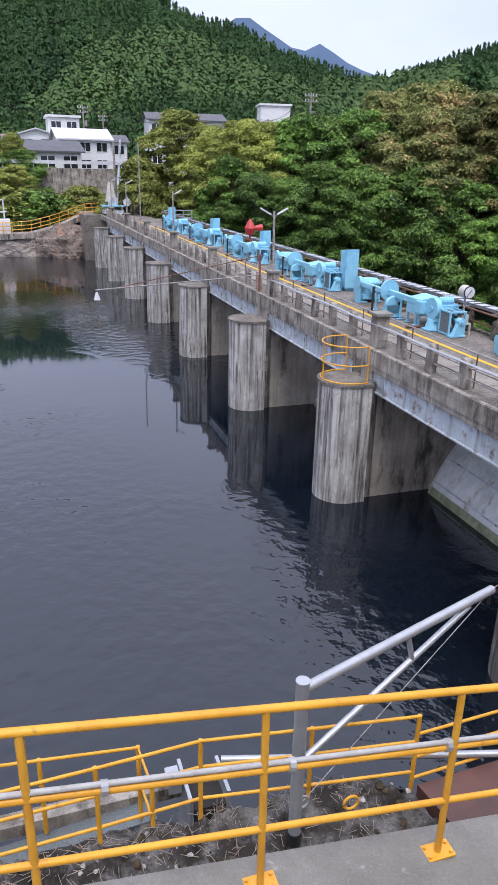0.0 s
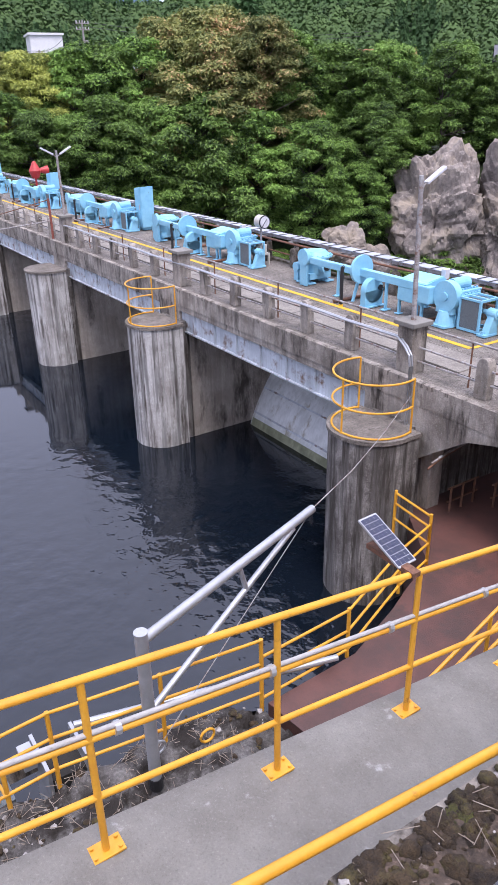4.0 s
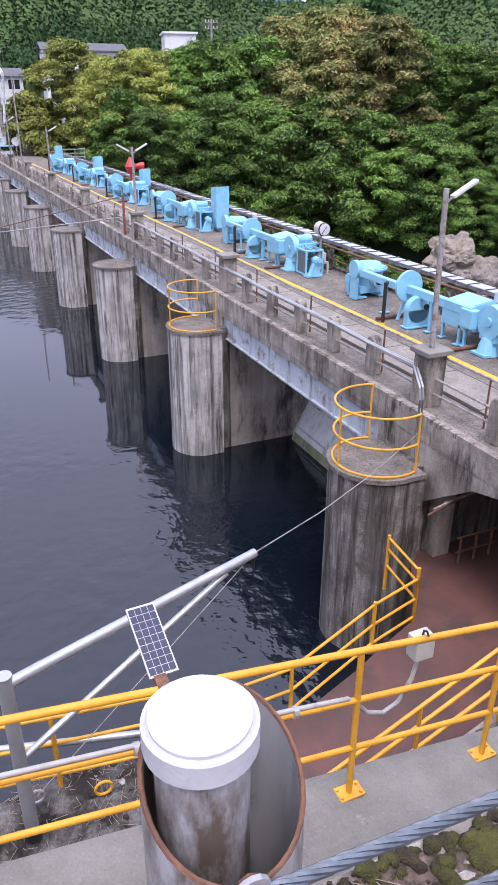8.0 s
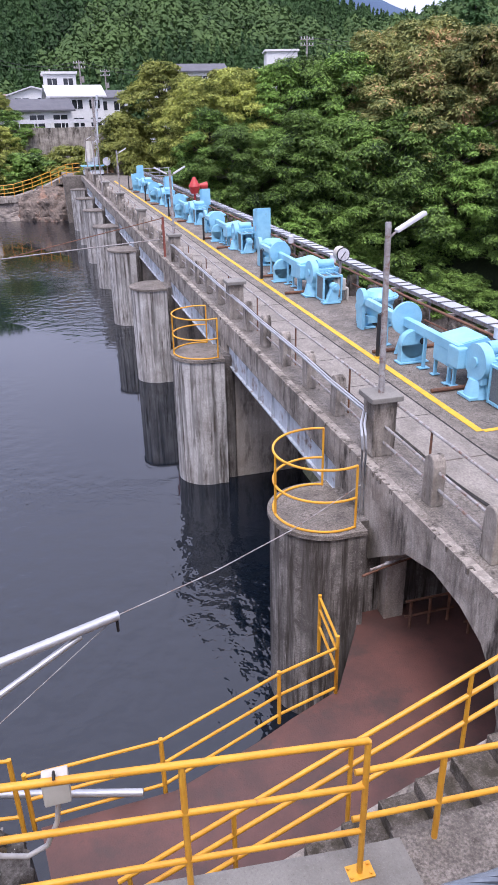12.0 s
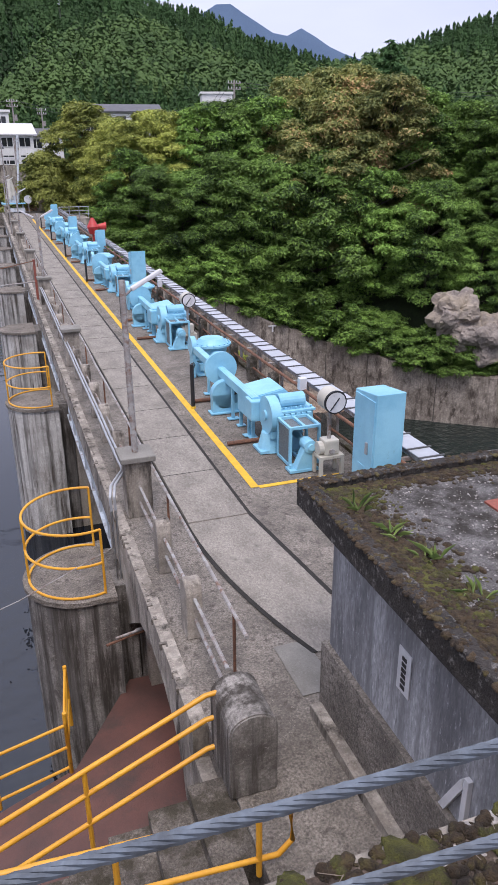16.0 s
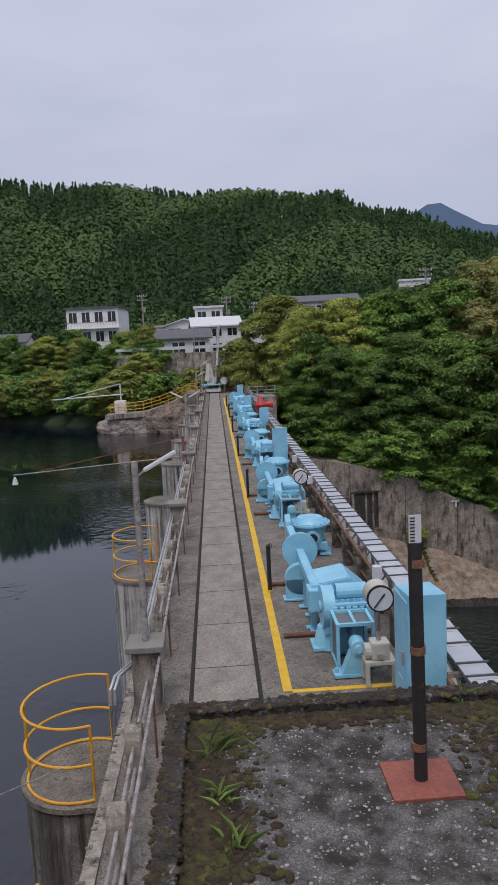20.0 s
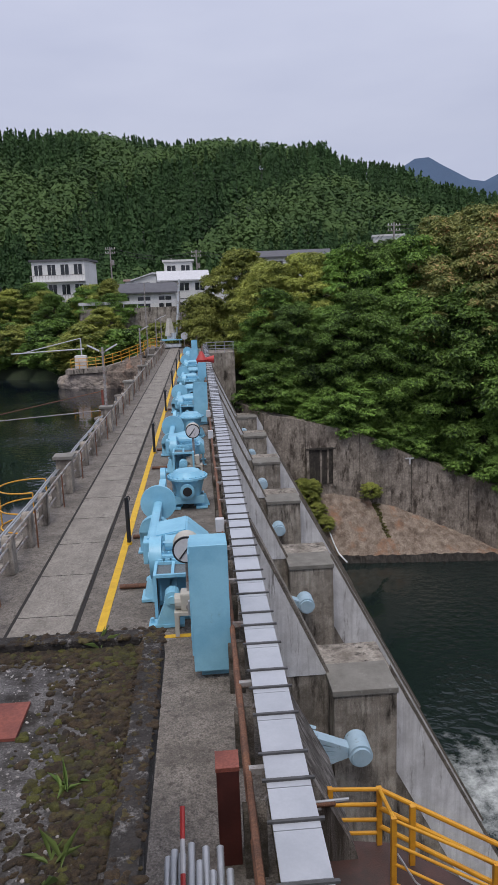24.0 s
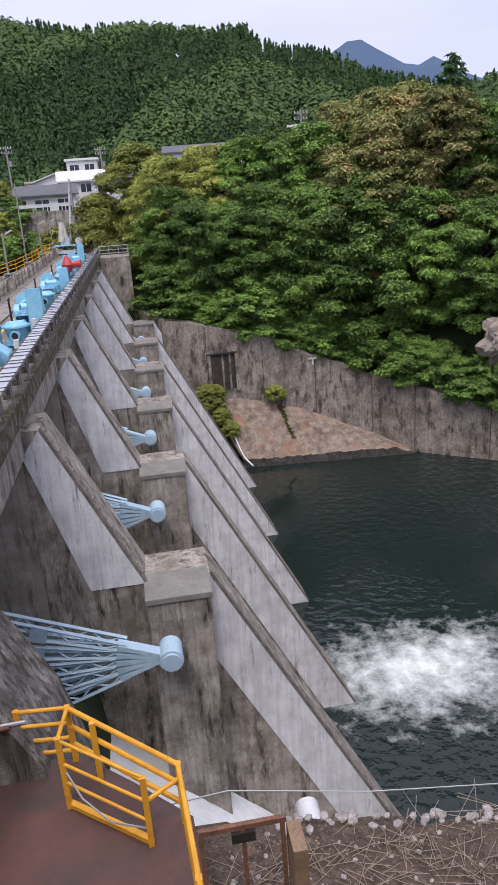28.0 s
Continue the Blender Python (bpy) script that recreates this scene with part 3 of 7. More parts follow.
# ---- the dam ----
def build_piers():
    for k in range(8):
        y = k * PITCH
        p = thing("pier", (0, y, 0), "round-nosed grey concrete dam pier streaked with stains in the water" if k < 7 else "grey concrete end pier of the dam against the bank", "pier", "dam piers", "structure")
        nose = lambda r: [(-3.05 + r * math.cos(radians(a)), -0.28 + r * math.sin(radians(a))) for a in range(80, 281, 8)] + [(-2.62, -0.28 - r), (-2.62, -0.28 + r)]
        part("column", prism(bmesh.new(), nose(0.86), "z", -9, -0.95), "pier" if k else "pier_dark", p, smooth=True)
        part("column_cap", prism(bmesh.new(), nose(0.9), "z", -0.95, -0.87), "deck", p)
        # shade of the slot behind the column, put into the neck's dark colour
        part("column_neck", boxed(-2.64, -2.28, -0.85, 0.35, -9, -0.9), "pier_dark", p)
        if k == 0:
            part("pilaster", boxed(-2.2, -1.86, -1.12, -0.84, -2.74, -1.05), "tanwall", p, "tan concrete pilaster")
        bm = prism(bmesh.new(), [(-2.3, -0.85), (0.0, -0.85), (2.3, -1.05), (2.3, 0.65), (-2.3, 0.65)], "z", -19, -1.05)
        # the first pier's wall takes a darker tone than the others
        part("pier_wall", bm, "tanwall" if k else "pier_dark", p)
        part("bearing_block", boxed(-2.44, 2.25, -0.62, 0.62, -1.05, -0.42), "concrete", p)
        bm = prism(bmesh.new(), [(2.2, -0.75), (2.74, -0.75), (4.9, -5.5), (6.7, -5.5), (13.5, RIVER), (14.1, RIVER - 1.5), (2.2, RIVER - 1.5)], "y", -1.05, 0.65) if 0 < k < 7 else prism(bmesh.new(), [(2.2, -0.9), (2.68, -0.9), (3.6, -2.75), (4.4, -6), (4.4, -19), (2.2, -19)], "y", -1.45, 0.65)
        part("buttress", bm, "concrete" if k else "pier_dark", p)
        for a, b in (((2.74, -0.75), (4.9, -5.5)), ((6.7, -5.5), (13.5, RIVER))):
            if k in (0, 7):
                continue
            bm = prism(bmesh.new(), [(a[0] - 0.02, a[1]), (b[0] - 0.02, b[1]), (b[0] - 1.5, b[1]), ((a[0] - 1.5, a[1]) if a[0] > 3 else (2.22, -1.45))], "y", -1.08, -1.0)
            part("facing", bm, "pale", p, "pale smooth mortar facing")
            n = 16 if a[0] < 3 else 30
            steps = bmesh.new()
            for i in range(n):
                t = (i + 0.5) / n
                x, z = a[0] + (b[0] - a[0]) * t, a[1] + (b[1] - a[1]) * t
                box(steps, x - 0.03, x + 0.05, -0.7, -0.45, z - 0.03, z + 0.02)
            tagged(part("rungs", steps, "deck", p), kind="stuff")
            lip = prism(bmesh.new(), [(a[0], a[1]), (b[0], b[1]), (b[0] + 0.05, b[1] + 0.07), (a[0] + 0.05, a[1] + 0.07)], "y", -1.08, -0.93)
            part("lip", lip, "deck", p)
        if k in (0, 7):
            part("block_cap", boxed(2.16, 2.72, -1.48, 0.66, -0.9, -0.82), "edgemoss", p)
        else:
            part("trunnion_block", boxed(4.9, 6.62, -2.05, -1.0, -18.9, -5.62), "concrete", p)
            part("block_cap", boxed(4.85, 6.66, -2.1, -0.6, -5.62, -5.45, bev=0.02), "ramp", p)
        if k < 2:
            r = thing("column_guardrail", (-3.05, y - 0.28, -0.88), "yellow ring guardrail on top of the pier column", "guardrail", "pier guardrails")
            a0, a1 = radians(68), radians(290)
            for z in (0.03, 0.55, 1.1):
                pts = [(0.8 * math.cos(a0 + (a1 - a0) * i / 30), 0.8 * math.sin(a0 + (a1 - a0) * i / 30), z) for i in range(31)]
                part("ring_rail", pipe(bmesh.new(), pts, 0.021), "yellow", r, smooth=True)
            for a in (68, 180, 290):
                c, s = 0.8 * math.cos(radians(a)), 0.8 * math.sin(radians(a))
                part("post", rodded((c, s, 0), (c, s, 1.1), 0.02), "yellow", r)
    prof = [(-1.2, -20), (-1.2, -9.8), (-0.4, -9.2), (0.8, -9.1), (2.2, -9.6), (3.4, -10.5), (5.2, -12.0), (7.5, -14.2), (10, -16.9), (11.6, RIVER), (11.6, -20), ]
    for k in range(6):
        bm = prism(bmesh.new(), prof, "y", k * PITCH + 0.5, k * PITCH + PITCH - 0.9)
        tagged(part("weir", bm, "concrete"), "curved concrete spillway sill below a gate", "weir", kind="structure")
    sp = sheet(lambda x, y: (x, y, float(np.interp(x, [p[0] for p in prof[1:10]], [p[1] for p in prof[1:10]])) + 0.12 + 0.1 * noise.noise(Vector((x * 1.5, y * 3, 0)))), [1.5 + 0.32 * i for i in range(31)], [0.7 + 0.3 * i for i in range(26)])
    tagged(part("spillway_water", sp, "whitewater", smooth=True), "thin white water running down the spillway", "water", kind="structure")


build_piers()


def build_gates():
    """Radial gates: curved skin plate, fanned lattice arms and a round trunnion hub."""
    hx, hz, R = 5.38, -6.68, 6.0
    first = None
    for k in range(6):
        if first:
            copy_thing(first, pose(0, k * PITCH, 0))
            continue
        g = first = thing("radial_gate", (0, 0, 0), "blue-grey riveted steel radial gate with fanned lattice arms between piers", "gate", "radial gates")
        angs = [radians(140 + 6 * i) for i in range(11)]
        bm = bmesh.new()
        outer = [(hx + (R + 0.06) * math.cos(a), hz + (R + 0.06) * math.sin(a)) for a in angs]
        inner = [(hx + R * math.cos(a), hz + R * math.sin(a)) for a in angs]
        prism(bm, outer + inner[::-1], "y", 0.7, PITCH - 1.1)
        part("skin_plate", bm, "plate", g, "pale grey plate stained by water")
        for a in (148, 156, 164, 172):
            p0, p1 = radians(a), radians(a + 0.5)
            bm = prism(bmesh.new(), [(hx + r * math.cos(t), hz + r * math.sin(t)) for r, t in ((R + 0.055, p0), (R + 0.085, p0), (R + 0.085, p1), (R + 0.055, p1))], "y", 0.72, PITCH - 1.12)
            part("seam", bm, "girder", g)
        al = [radians(158 + 2 * i) for i in range(5)]
        ring = lambda r: [(hx + r * math.cos(t), hz + r * math.sin(t)) for t in al]
        part("algae_band", prism(bmesh.new(), ring(R + 0.068) + ring(R + 0.05)[::-1], "y", 0.74, PITCH - 1.14), "algae", g, "olive film of algae at the water line")
        part("top_lip", boxed(outer[0][0] - 0.06, outer[0][0] + 0.3, 0.7, PITCH - 1.1, outer[0][1] - 0.06, outer[0][1] + 0.1), "girder", g)
        y = PITCH - 2.75
        for deg in (159, 168.5, 178, 187.5, 197):
            a = radians(deg)
            ca, sa = math.cos(a), math.sin(a)

            def at(d, o, yy=0.0):
                return (hx + ca * d - sa * o, y + yy, hz + sa * d + ca * o)

            def plate(d0, d1, w0, w1, y0, y1):
                bm = bmesh.new()
                vs = [bm.verts.new(at(d, o, yy)) for yy in (y0, y1) for d, o in ((d0, -w0), (d1, -w1), (d1, w1), (d0, w0))]
                for f in ((3, 2, 1, 0), (4, 5, 6, 7), (1, 5, 4, 0), (2, 6, 5, 1), (3, 7, 6, 2), (0, 4, 7, 3)):
                    bm.faces.new([vs[i] for i in f])
                return bm
            for yy in (-0.16, 0.16):
                bm = bmesh.new()
                for o in (-1, 1):
                    rod(bm, at(1.2, o * 0.1, yy), at(R, o * 0.27, yy), 0.055, 4)
                n = 11
                for i in range(n):
                    d0, d1 = 1.3 + (R - 1.3) * i / n, 1.3 + (R - 1.3) * (i + 1) / n
                    e = 1 if i % 2 else -1
                    rod(bm, at(d0, e * (0.08 + 0.17 * d0 / R), yy), at(d1, -e * (0.08 + 0.17 * d1 / R), yy), 0.03, 4)
                part("arm", bm, "armblue", g, "blue lattice girder arm")
            part("gusset_plate", plate(0.2, 1.42, 0.035, 0.075, -0.25, 0.1), "armblue", g)
            part("batten_plate", plate(3.2, 3.62, 0.2, 0.22, -0.24, -0.2), "armblue", g)
            if deg > 160:
                x, z = at(3.4, 0.28)[0], at(3.4, 0.28)[2]
                part("tie_plate", boxed(x - 0.12, x + 0.12, y - 0.23, y - 0.205, z - 0.1, z + 0.12), "armblue", g)
        hub = part("trunnion_hub", rodded((hx, y - 0.42, hz), (hx, y + 0.3, hz), 0.31, 24), "armblue", g, smooth=True)
        part("hub_cap", rodded((hx, y - 0.5, hz), (hx, y - 0.42, hz), 0.25, 20), "armblue", hub)


build_gates()


def build_deck():
    d = thing("deck", (0, 0, 0), "weathered concrete service deck along the dam crest", "deck", kind="structure")
    part("slab", boxed(-2.3, 2.2, -9.6, 70, -0.4, -0.02), "deck", d)
    part("walkway_strip", boxed(-1.42, -0.46, -0.9, 69.5, -0.018, 0.014), "strip", d)
    for x in (-1.46, -0.42):
        part("rail_groove", boxed(x - 0.032, x + 0.032, -0.9, 69.5, -0.019, -0.012), "groove", d)
    # the rails bend towards the house
    bend = lambda t, x0: (x0 + 0.62 * t * t if x0 < -1 else x0 + 0.27 * t, -0.9 - 3.45 * t if x0 < -1 else -0.9 - 2.45 * t)
    for x0 in (-1.46, -0.42):
        bm = bmesh.new()
        prev = None
        for i in range(13):
            x, y = bend(i / 12, x0)
            v = [bm.verts.new((x + o, y, -0.008)) for o in (-0.032, 0.032)]
            if prev:
                bm.faces.new((prev[0], v[0], v[1], prev[1]))
            prev = v
        r = bmesh.ops.extrude_face_region(bm, geom=bm.faces[:])
        bmesh.ops.translate(bm, verts=[v for v in r["geom"] if isinstance(v, bmesh.types.BMVert)], vec=(0, 0, 0.004))
        part("rail_groove", bm, "groove", d)
    left = [bend(i / 12, -1.46) for i in range(13)]
    right = [bend(i / 12, -0.42) for i in range(13)]
    bm = prism(bmesh.new(), [(x + 0.035, y) for x, y in left] + [(-0.25, -4.3)] + [(x - 0.035, y) for x, y in right[::-1]], "z", -0.03, -0.004)
    part("walkway_strip", bm, "strip", d)
    part("painted_line", boxed(-0.08, 0.06, 0, 60.5, -0.018, -0.01), "line", d, "yellow painted line")
    part("painted_line", boxed(0.06, 1.65, -0.06, 0.04, -0.018, -0.01), "line", d, "yellow painted line")
    part("patch", boxed(-1.25, -0.85, -4.95, -4.1, -0.019, -0.008), "ramp", d, "pale concrete patch")
    # the walkway strip's cross joints
    jt = bmesh.new()
    for i in range(38):
        box(jt, -1.42, -0.46, 0.9 + i * 1.8, 0.915 + i * 1.8, 0.013, 0.017)
    tagged(part("joint", jt, "groove", d), kind="stuff")
    part("kerb", boxed(-2.46, -2.3, -5.0, 70, -0.45, 0.01), "concrete", d)
    part("kerb", boxed(2.2, 2.4, -9.6, 61.5, -0.5, 0.05), "edgemoss", d, "mossy outer kerb")
    for k in range(7):
        y = k * PITCH
        part("edge_beam", boxed(-2.44, -2.0, y + 0.62, y + PITCH - 0.62, -0.62, -0.4), "concrete", d)
        g = part("girder", boxed(-2.36, -2.3, y + 0.62, y + PITCH - 0.62, -1.2, -0.62), "girder", d, "pale blue steel girder with rust stains")
        part("girder_flange", boxed(-2.42, -2.2, y + 0.62, y + PITCH - 0.62, -1.24, -1.2), "girder", g)
        for i in range(7):
            part("stiffener", boxed(-2.41, -2.36, y + 1.2 + i * 1.1, y + 1.24 + i * 1.1, -1.2, -0.62), "girder", g)
        part("downstream_beam", boxed(1.8, 2.3, y + 0.6, y + PITCH - 1.0, -1.4, -0.5), "concrete", d)
    # arch span next to the bank
    arch = [(-0.9, -1.6), (-1.37, -1.26), (-2.1, -0.76), (-2.86, -0.56), (-3.54, -0.62), (-4.05, -0.8), (-4.4, -1.15), (-4.55, -1.6), (-4.55, -3), (-9.6, -3), (-9.6, -0.42), (-0.6, -0.42), (-0.6, -1.6)]
    bm = prism(bmesh.new(), arch, "x", -2.45, -2.05)
    part("arch_wall", bm, "concrete", d)
    part("arch_wall", prism(bmesh.new(), arch, "x", 1.85, 2.25), "concrete", d)
    part("arch_vault", prism(bmesh.new(), arch[1:8] + [(-4.55, -0.45), (-1.37, -0.45)], "x", -2.05, 1.85), "concrete", d)
    part("abutment", boxed(-2.05, 2.25, -9.6, -4.55, -5, -0.41), "concrete", d)
    # broken edge of the kerb
    rs = np.random.RandomState(3)
    bm = bmesh.new()
    for i in range(260):
        y = rs.uniform(-4.5, 40)
        s = rs.uniform(0.008, 0.025)
        box(bm, -2.47 + rs.uniform(-0.02, 0.06), -2.42 + s, y, y + s * 2, -0.06, 0.01 + s * 0.6)
    tagged(part("rubble", bm, "deck", d), kind="stuff")


build_deck()


def build_fence():
    post = pillar = None
    rs = random.Random(4)
    for k in range(8):
        for i in range(6):
            y = k * PITCH + i * PITCH / 6
            if y > 69:
                continue
            if i == 0:
                if pillar is None:
                    pillar = thing("fence_pillar", (-2.05, y - 0.2, 0), "square weathered concrete fence pillar on the deck edge", "pillar", "deck fence pillars")
                    part("shaft", boxed(-0.2, 0.2, -0.2, 0.2, -0.02, 0.93, bev=0.02), "concrete", pillar)
                    part("cap", boxed(-0.27, 0.27, -0.27, 0.27, 0.93, 1.02, bev=0.015), "ramp", pillar)
                else:
                    copy_thing(pillar, pose(-2.05, y - 0.2, 0))
            else:
                m = pose(-2.05, y, -0.02, rs.uniform(-1.5, 1.5), rs.uniform(-1.5, 1.5), 0)
                if post is None:
                    post = thing("fence_post", (-2.05, y, -0.02), "short weathered concrete fence post with rounded top", "post", "deck fence posts")
                    bm = prism(bmesh.new(), [(-0.14, 0), (0.14, 0), (0.14, 0.62), (0.1, 0.72), (0.04, 0.76), (-0.04, 0.76), (-0.1, 0.72), (-0.14, 0.62)], "x", -0.1, 0.1)
                    bmesh.ops.bevel(bm, geom=bm.edges[:], offset=0.012, segments=1, affect="EDGES")
                    part("post_body", bm, "concrete", post)
                else:
                    copy_thing(post, m)
    for y in (-2.0, -3.5):
        copy_thing(post, pose(-2.05, y, -0.02))
    f = thing("fence_rail", (-2.05, 0, 0), "thin worn steel pipe rails between the fence posts", "rail", kind="")
    for z, x, mt in ((0.24, 0, "grey"), (0.52, 0.0, "grey"), (0.86, 0.2, "grey")):
        pts = [(x + 0.008 * rs.uniform(-1, 1), -4.9 + i * 1.5, z + 0.012 * rs.uniform(-1, 1)) for i in range(49)]
        part("pipe", pipe(bmesh.new(), pts, 0.022, 8), mt, f, smooth=True)
    for y in [-4.5 + 3 * i for i in range(24)]:
        part("bracket", rodded((0.2, y, -0.02), (0.2, y, 0.86), 0.018, 6), "rust", f)
    for x in (-0.13, -0.19):
        pts = [(x, -0.05, 0.62), (x - 0.05, -0.35, 0.55)] if x < -0.15 else [(x, 0.1, 0.64)]
        pts = [(x, 18 - 1.5 * i, 0.66 + 0.015 * math.sin(i * 2.1)) for i in range(13)]
        pts += [(x - 0.25, -0.45, 0.62), (x - 0.3, -0.62, 0.5), (x - 0.3, -0.66, 0.3), (x - 0.3, -0.66, -1.15)]
        part("conduit", pipe(bmesh.new(), pts, 0.022, 8), "galv", f, "pale grey cable conduit", smooth=True)
    # rounded end pillar by the stairs
    e = thing("end_pillar", (-2.14, -5.64, -0.02), "dark stained concrete end pillar with rounded top", "pillar")
    bm = prism(bmesh.new(), [(-0.22, 0), (0.22, 0)] + [(0.22 * math.cos(radians(a)), 0.72 + 0.17 * math.sin(radians(a))) for a in range(0, 181, 15)], "y", -0.3, 0.3)
    bmesh.ops.bevel(bm, geom=bm.edges[:], offset=0.015, segments=2, affect="EDGES")
    part("body", bm, "pier_dark", e)


build_fence()


def lamp(y, h, x=-2.05, base=1.02, twin=False, heads=True):
    l = thing("street_lamp", (x, y, base), "slim grey steel lamp post on the deck fence", "street lamp", "deck lamps")
    part("pole", rodded((0, 0, 0), (0, 0.1, h), 0.05, 12, 0.045), "grey", l, smooth=True)
    if heads:
        for s in ((1, -1) if twin else (1,)):
            part("arm", rodded((0, 0.1, h - 0.25), (s * 0.16, 0.1, h - 0.12), 0.018, 8), "grey", l)
            bm = boxed(-0.26, 0.26, -0.055, 0.055, -0.025, 0.035, bev=0.02)
            hd = part("lamp_head", bm, "white", l, "white tubular lamp head")
            hd.matrix_basis = pose(s * 0.36, 0.1, h - 0.02, 0, -28 * s, 0)
    return l


lamp(-0.2, 2.6)
lamp(18.25, 2.3, twin=True)
lamp(36.7, 2.4)
lamp(55.1, 2.6)
lamp(64.3, 2.6)
lamp(47, 6.5, x=-2.3, base=0.0, heads=False)


def ribbed_lid(bm, x, y, z, rx, ry, n=18):
    r = bmesh.ops.create_cone(bm, cap_ends=True, segments=24, radius1=1, radius2=1, depth=0.05, matrix=Matrix.Translation((x, y, z)) @ Matrix.Diagonal((rx, ry, 1, 1)))
    for i in range(n):
        a = i * math.tau / n
        rod(bm, (x + rx * 0.9 * math.cos(a), y + ry * 0.9 * math.sin(a), z), (x + rx * 0.9 * math.cos(a), y + ry * 0.9 * math.sin(a), z + 0.06), 0.022, 6)


def build_hoist():
    h = thing("gate_hoist", (0, 0, 0), "light blue gate hoist with gearboxes and round brake disc on deck", "hoist", "gate hoists")
    B = "blue"
    # guard frame over the coupling, with mesh panes
    fr = bmesh.new()
    for x in (0.86, 1.42):
        for y in (0.55, 1.12):
            box(fr, x - 0.025, x + 0.025, y - 0.025, y + 0.025, 0, 0.74)
    for z in (0.03, 0.74):
        for y in (0.55, 1.12):
            box(fr, 0.835, 1.445, y - 0.026, y + 0.026, z - 0.025, z + 0.025)
        for x in (0.86, 1.14, 1.42):
            box(fr, x - 0.024, x + 0.024, 0.55, 1.12, z - 0.024, z + 0.024)
    part("guard_frame", fr, B, h)
    part("guard_pane", boxed(0.88, 1.4, 0.57, 1.1, 0.7, 0.712), "meshgrey", h, "dark wire mesh pane")
    part("guard_pane", boxed(0.86, 0.87, 0.58, 1.1, 0.06, 0.7), "meshgrey", h, "dark wire mesh pane")
    # bearing pedestal
    bm = prism(bmesh.new(), [(0.85, 0.0), (1.2, 0.0), (1.24, 0.42), (1.02, 0.42)], "y", 0.28, 0.46)
    rod(bm, (1.13, 0.25, 0.47), (1.13, 0.5, 0.47), 0.12, 16)
    box(bm, 0.75, 1.3, 0.26, 0.5, 0.0, 0.05)
    for x in (0.8, 0.95, 1.08):
        rod(bm, (x, 0.38, 0.04), (x, 0.38, 0.12), 0.035, 6)
    part("bearing_pedestal", bm, B, h)
    part("shaft", rodded((1.13, 0.2, 0.47), (1.13, 1.6, 0.47), 0.06, 12), B, h, smooth=True)
    # upright round gear case
    bm = rodded((0.74, 1.5, 0.7), (0.94, 1.5, 0.7), 0.36, 28)
    rod(bm, (0.7, 1.5, 0.7), (0.74, 1.5, 0.7), 0.1, 14)
    box(bm, 0.76, 0.92, 1.25, 1.75, 0.3, 0.7)
    part("gear_case", bm, B, h, smooth=True)
    bm = bmesh.new()
    bmesh.ops.create_cone(bm, cap_ends=True, segments=16, radius1=0.26, radius2=0.17, depth=0.36, matrix=Matrix.Translation((0.84, 1.5, 0.18)))
    box(bm, 0.56, 1.14, 1.27, 1.73, 0, 0.05)
    part("case_foot", bm, B, h)
    # ribbed reduction gearbox
    bm = boxed(0.92, 1.6, 1.2, 1.9, 0.45, 0.84, bev=0.05)
    for i in range(6):
        box(bm, 0.97 + i * 0.11, 0.89 + i * 0.11, 1.12, 1.16, 0.5, 0.8)
    box(bm, 0.9, 1.62, 1.17, 1.93, 0.8, 0.84)
    part("gearbox", bm, B, h)
    bm = rodded((1.0, 1.55, 0.92), (1.52, 1.55, 0.92), 0.15, 16)
    for i in range(7):
        rod(bm, (0.97 + i * 0.1, 1.28, 0.82), (0.97 + i * 0.1, 1.28, 0.88), 0.022, 6)
        rod(bm, (0.97 + i * 0.1, 1.72, 0.82), (0.97 + i * 0.1, 1.72, 0.88), 0.022, 6)
    part("gearbox_lid", bm, B, h)
    part("gearbox_stand", boxed(0.9, 1.4, 1.25, 1.75, 0, 0.45), B, h)
    # sloping cover over the chain wheel
    bm = prism(bmesh.new(), [(0.66, 0.35), (1.75, 0.35), (1.75, 0.62), (1.35, 0.98), (0.76, 0.88), (0.66, 0.7)], "y", 2.1, 2.95)
    bmesh.ops.bevel(bm, geom=bm.edges[:], offset=0.02, segments=2, affect="EDGES")
    part("wheel_cover", bm, B, h)
    for x, y in ((0.72, 2.15), (1.7, 2.15), (0.72, 2.9), (1.7, 2.9)):
        st = boxed(x - 0.03, x + 0.03, y - 0.03, y + 0.03, 0, 0.36)
        box(st, x - 0.09, x + 0.09, y - 0.07, y + 0.07, 0, 0.02)
        part("cover_leg", st, B, h)
    part("cover_box", boxed(0.58, 0.82, 1.85, 2.25, 0.45, 0.86, bev=0.03), B, h)
    # long shaft cover, in two lengths
    bm = prism(bmesh.new(), [(-0.08, -0.1), (0.08, -0.1), (0.08, 0.08), (0.04, 0.1), (-0.04, 0.1), (-0.08, 0.08)], "y", 2.0, 4.3)
    bmesh.ops.translate(bm, verts=bm.verts[:], vec=(0.73, 0, 0.8))
    part("shaft_cover", bm, B, h)
    bm = boxed(0.65, 0.81, 4.4, 6.4, 0.68, 0.86, bev=0.02)
    part("shaft_cover", bm, B, h)
    for y in (2.3, 3.35, 5.2):
        bm = boxed(0.66, 0.72, y - 0.03, y + 0.03, 0, 0.72)
        box(bm, 0.57, 0.81, y - 0.08, y + 0.08, 0, 0.02)
        part("cover_stand", bm, B, h)
    # brake disc and round bearing housing
    part("brake_disc", rodded((0.73, 4.3, 0.86), (0.73, 4.38, 0.86), 0.37, 36), B, h, smooth=True)
    bm = rodded((0.66, 3.75, 0.42), (0.66, 3.93, 0.42), 0.31, 28)
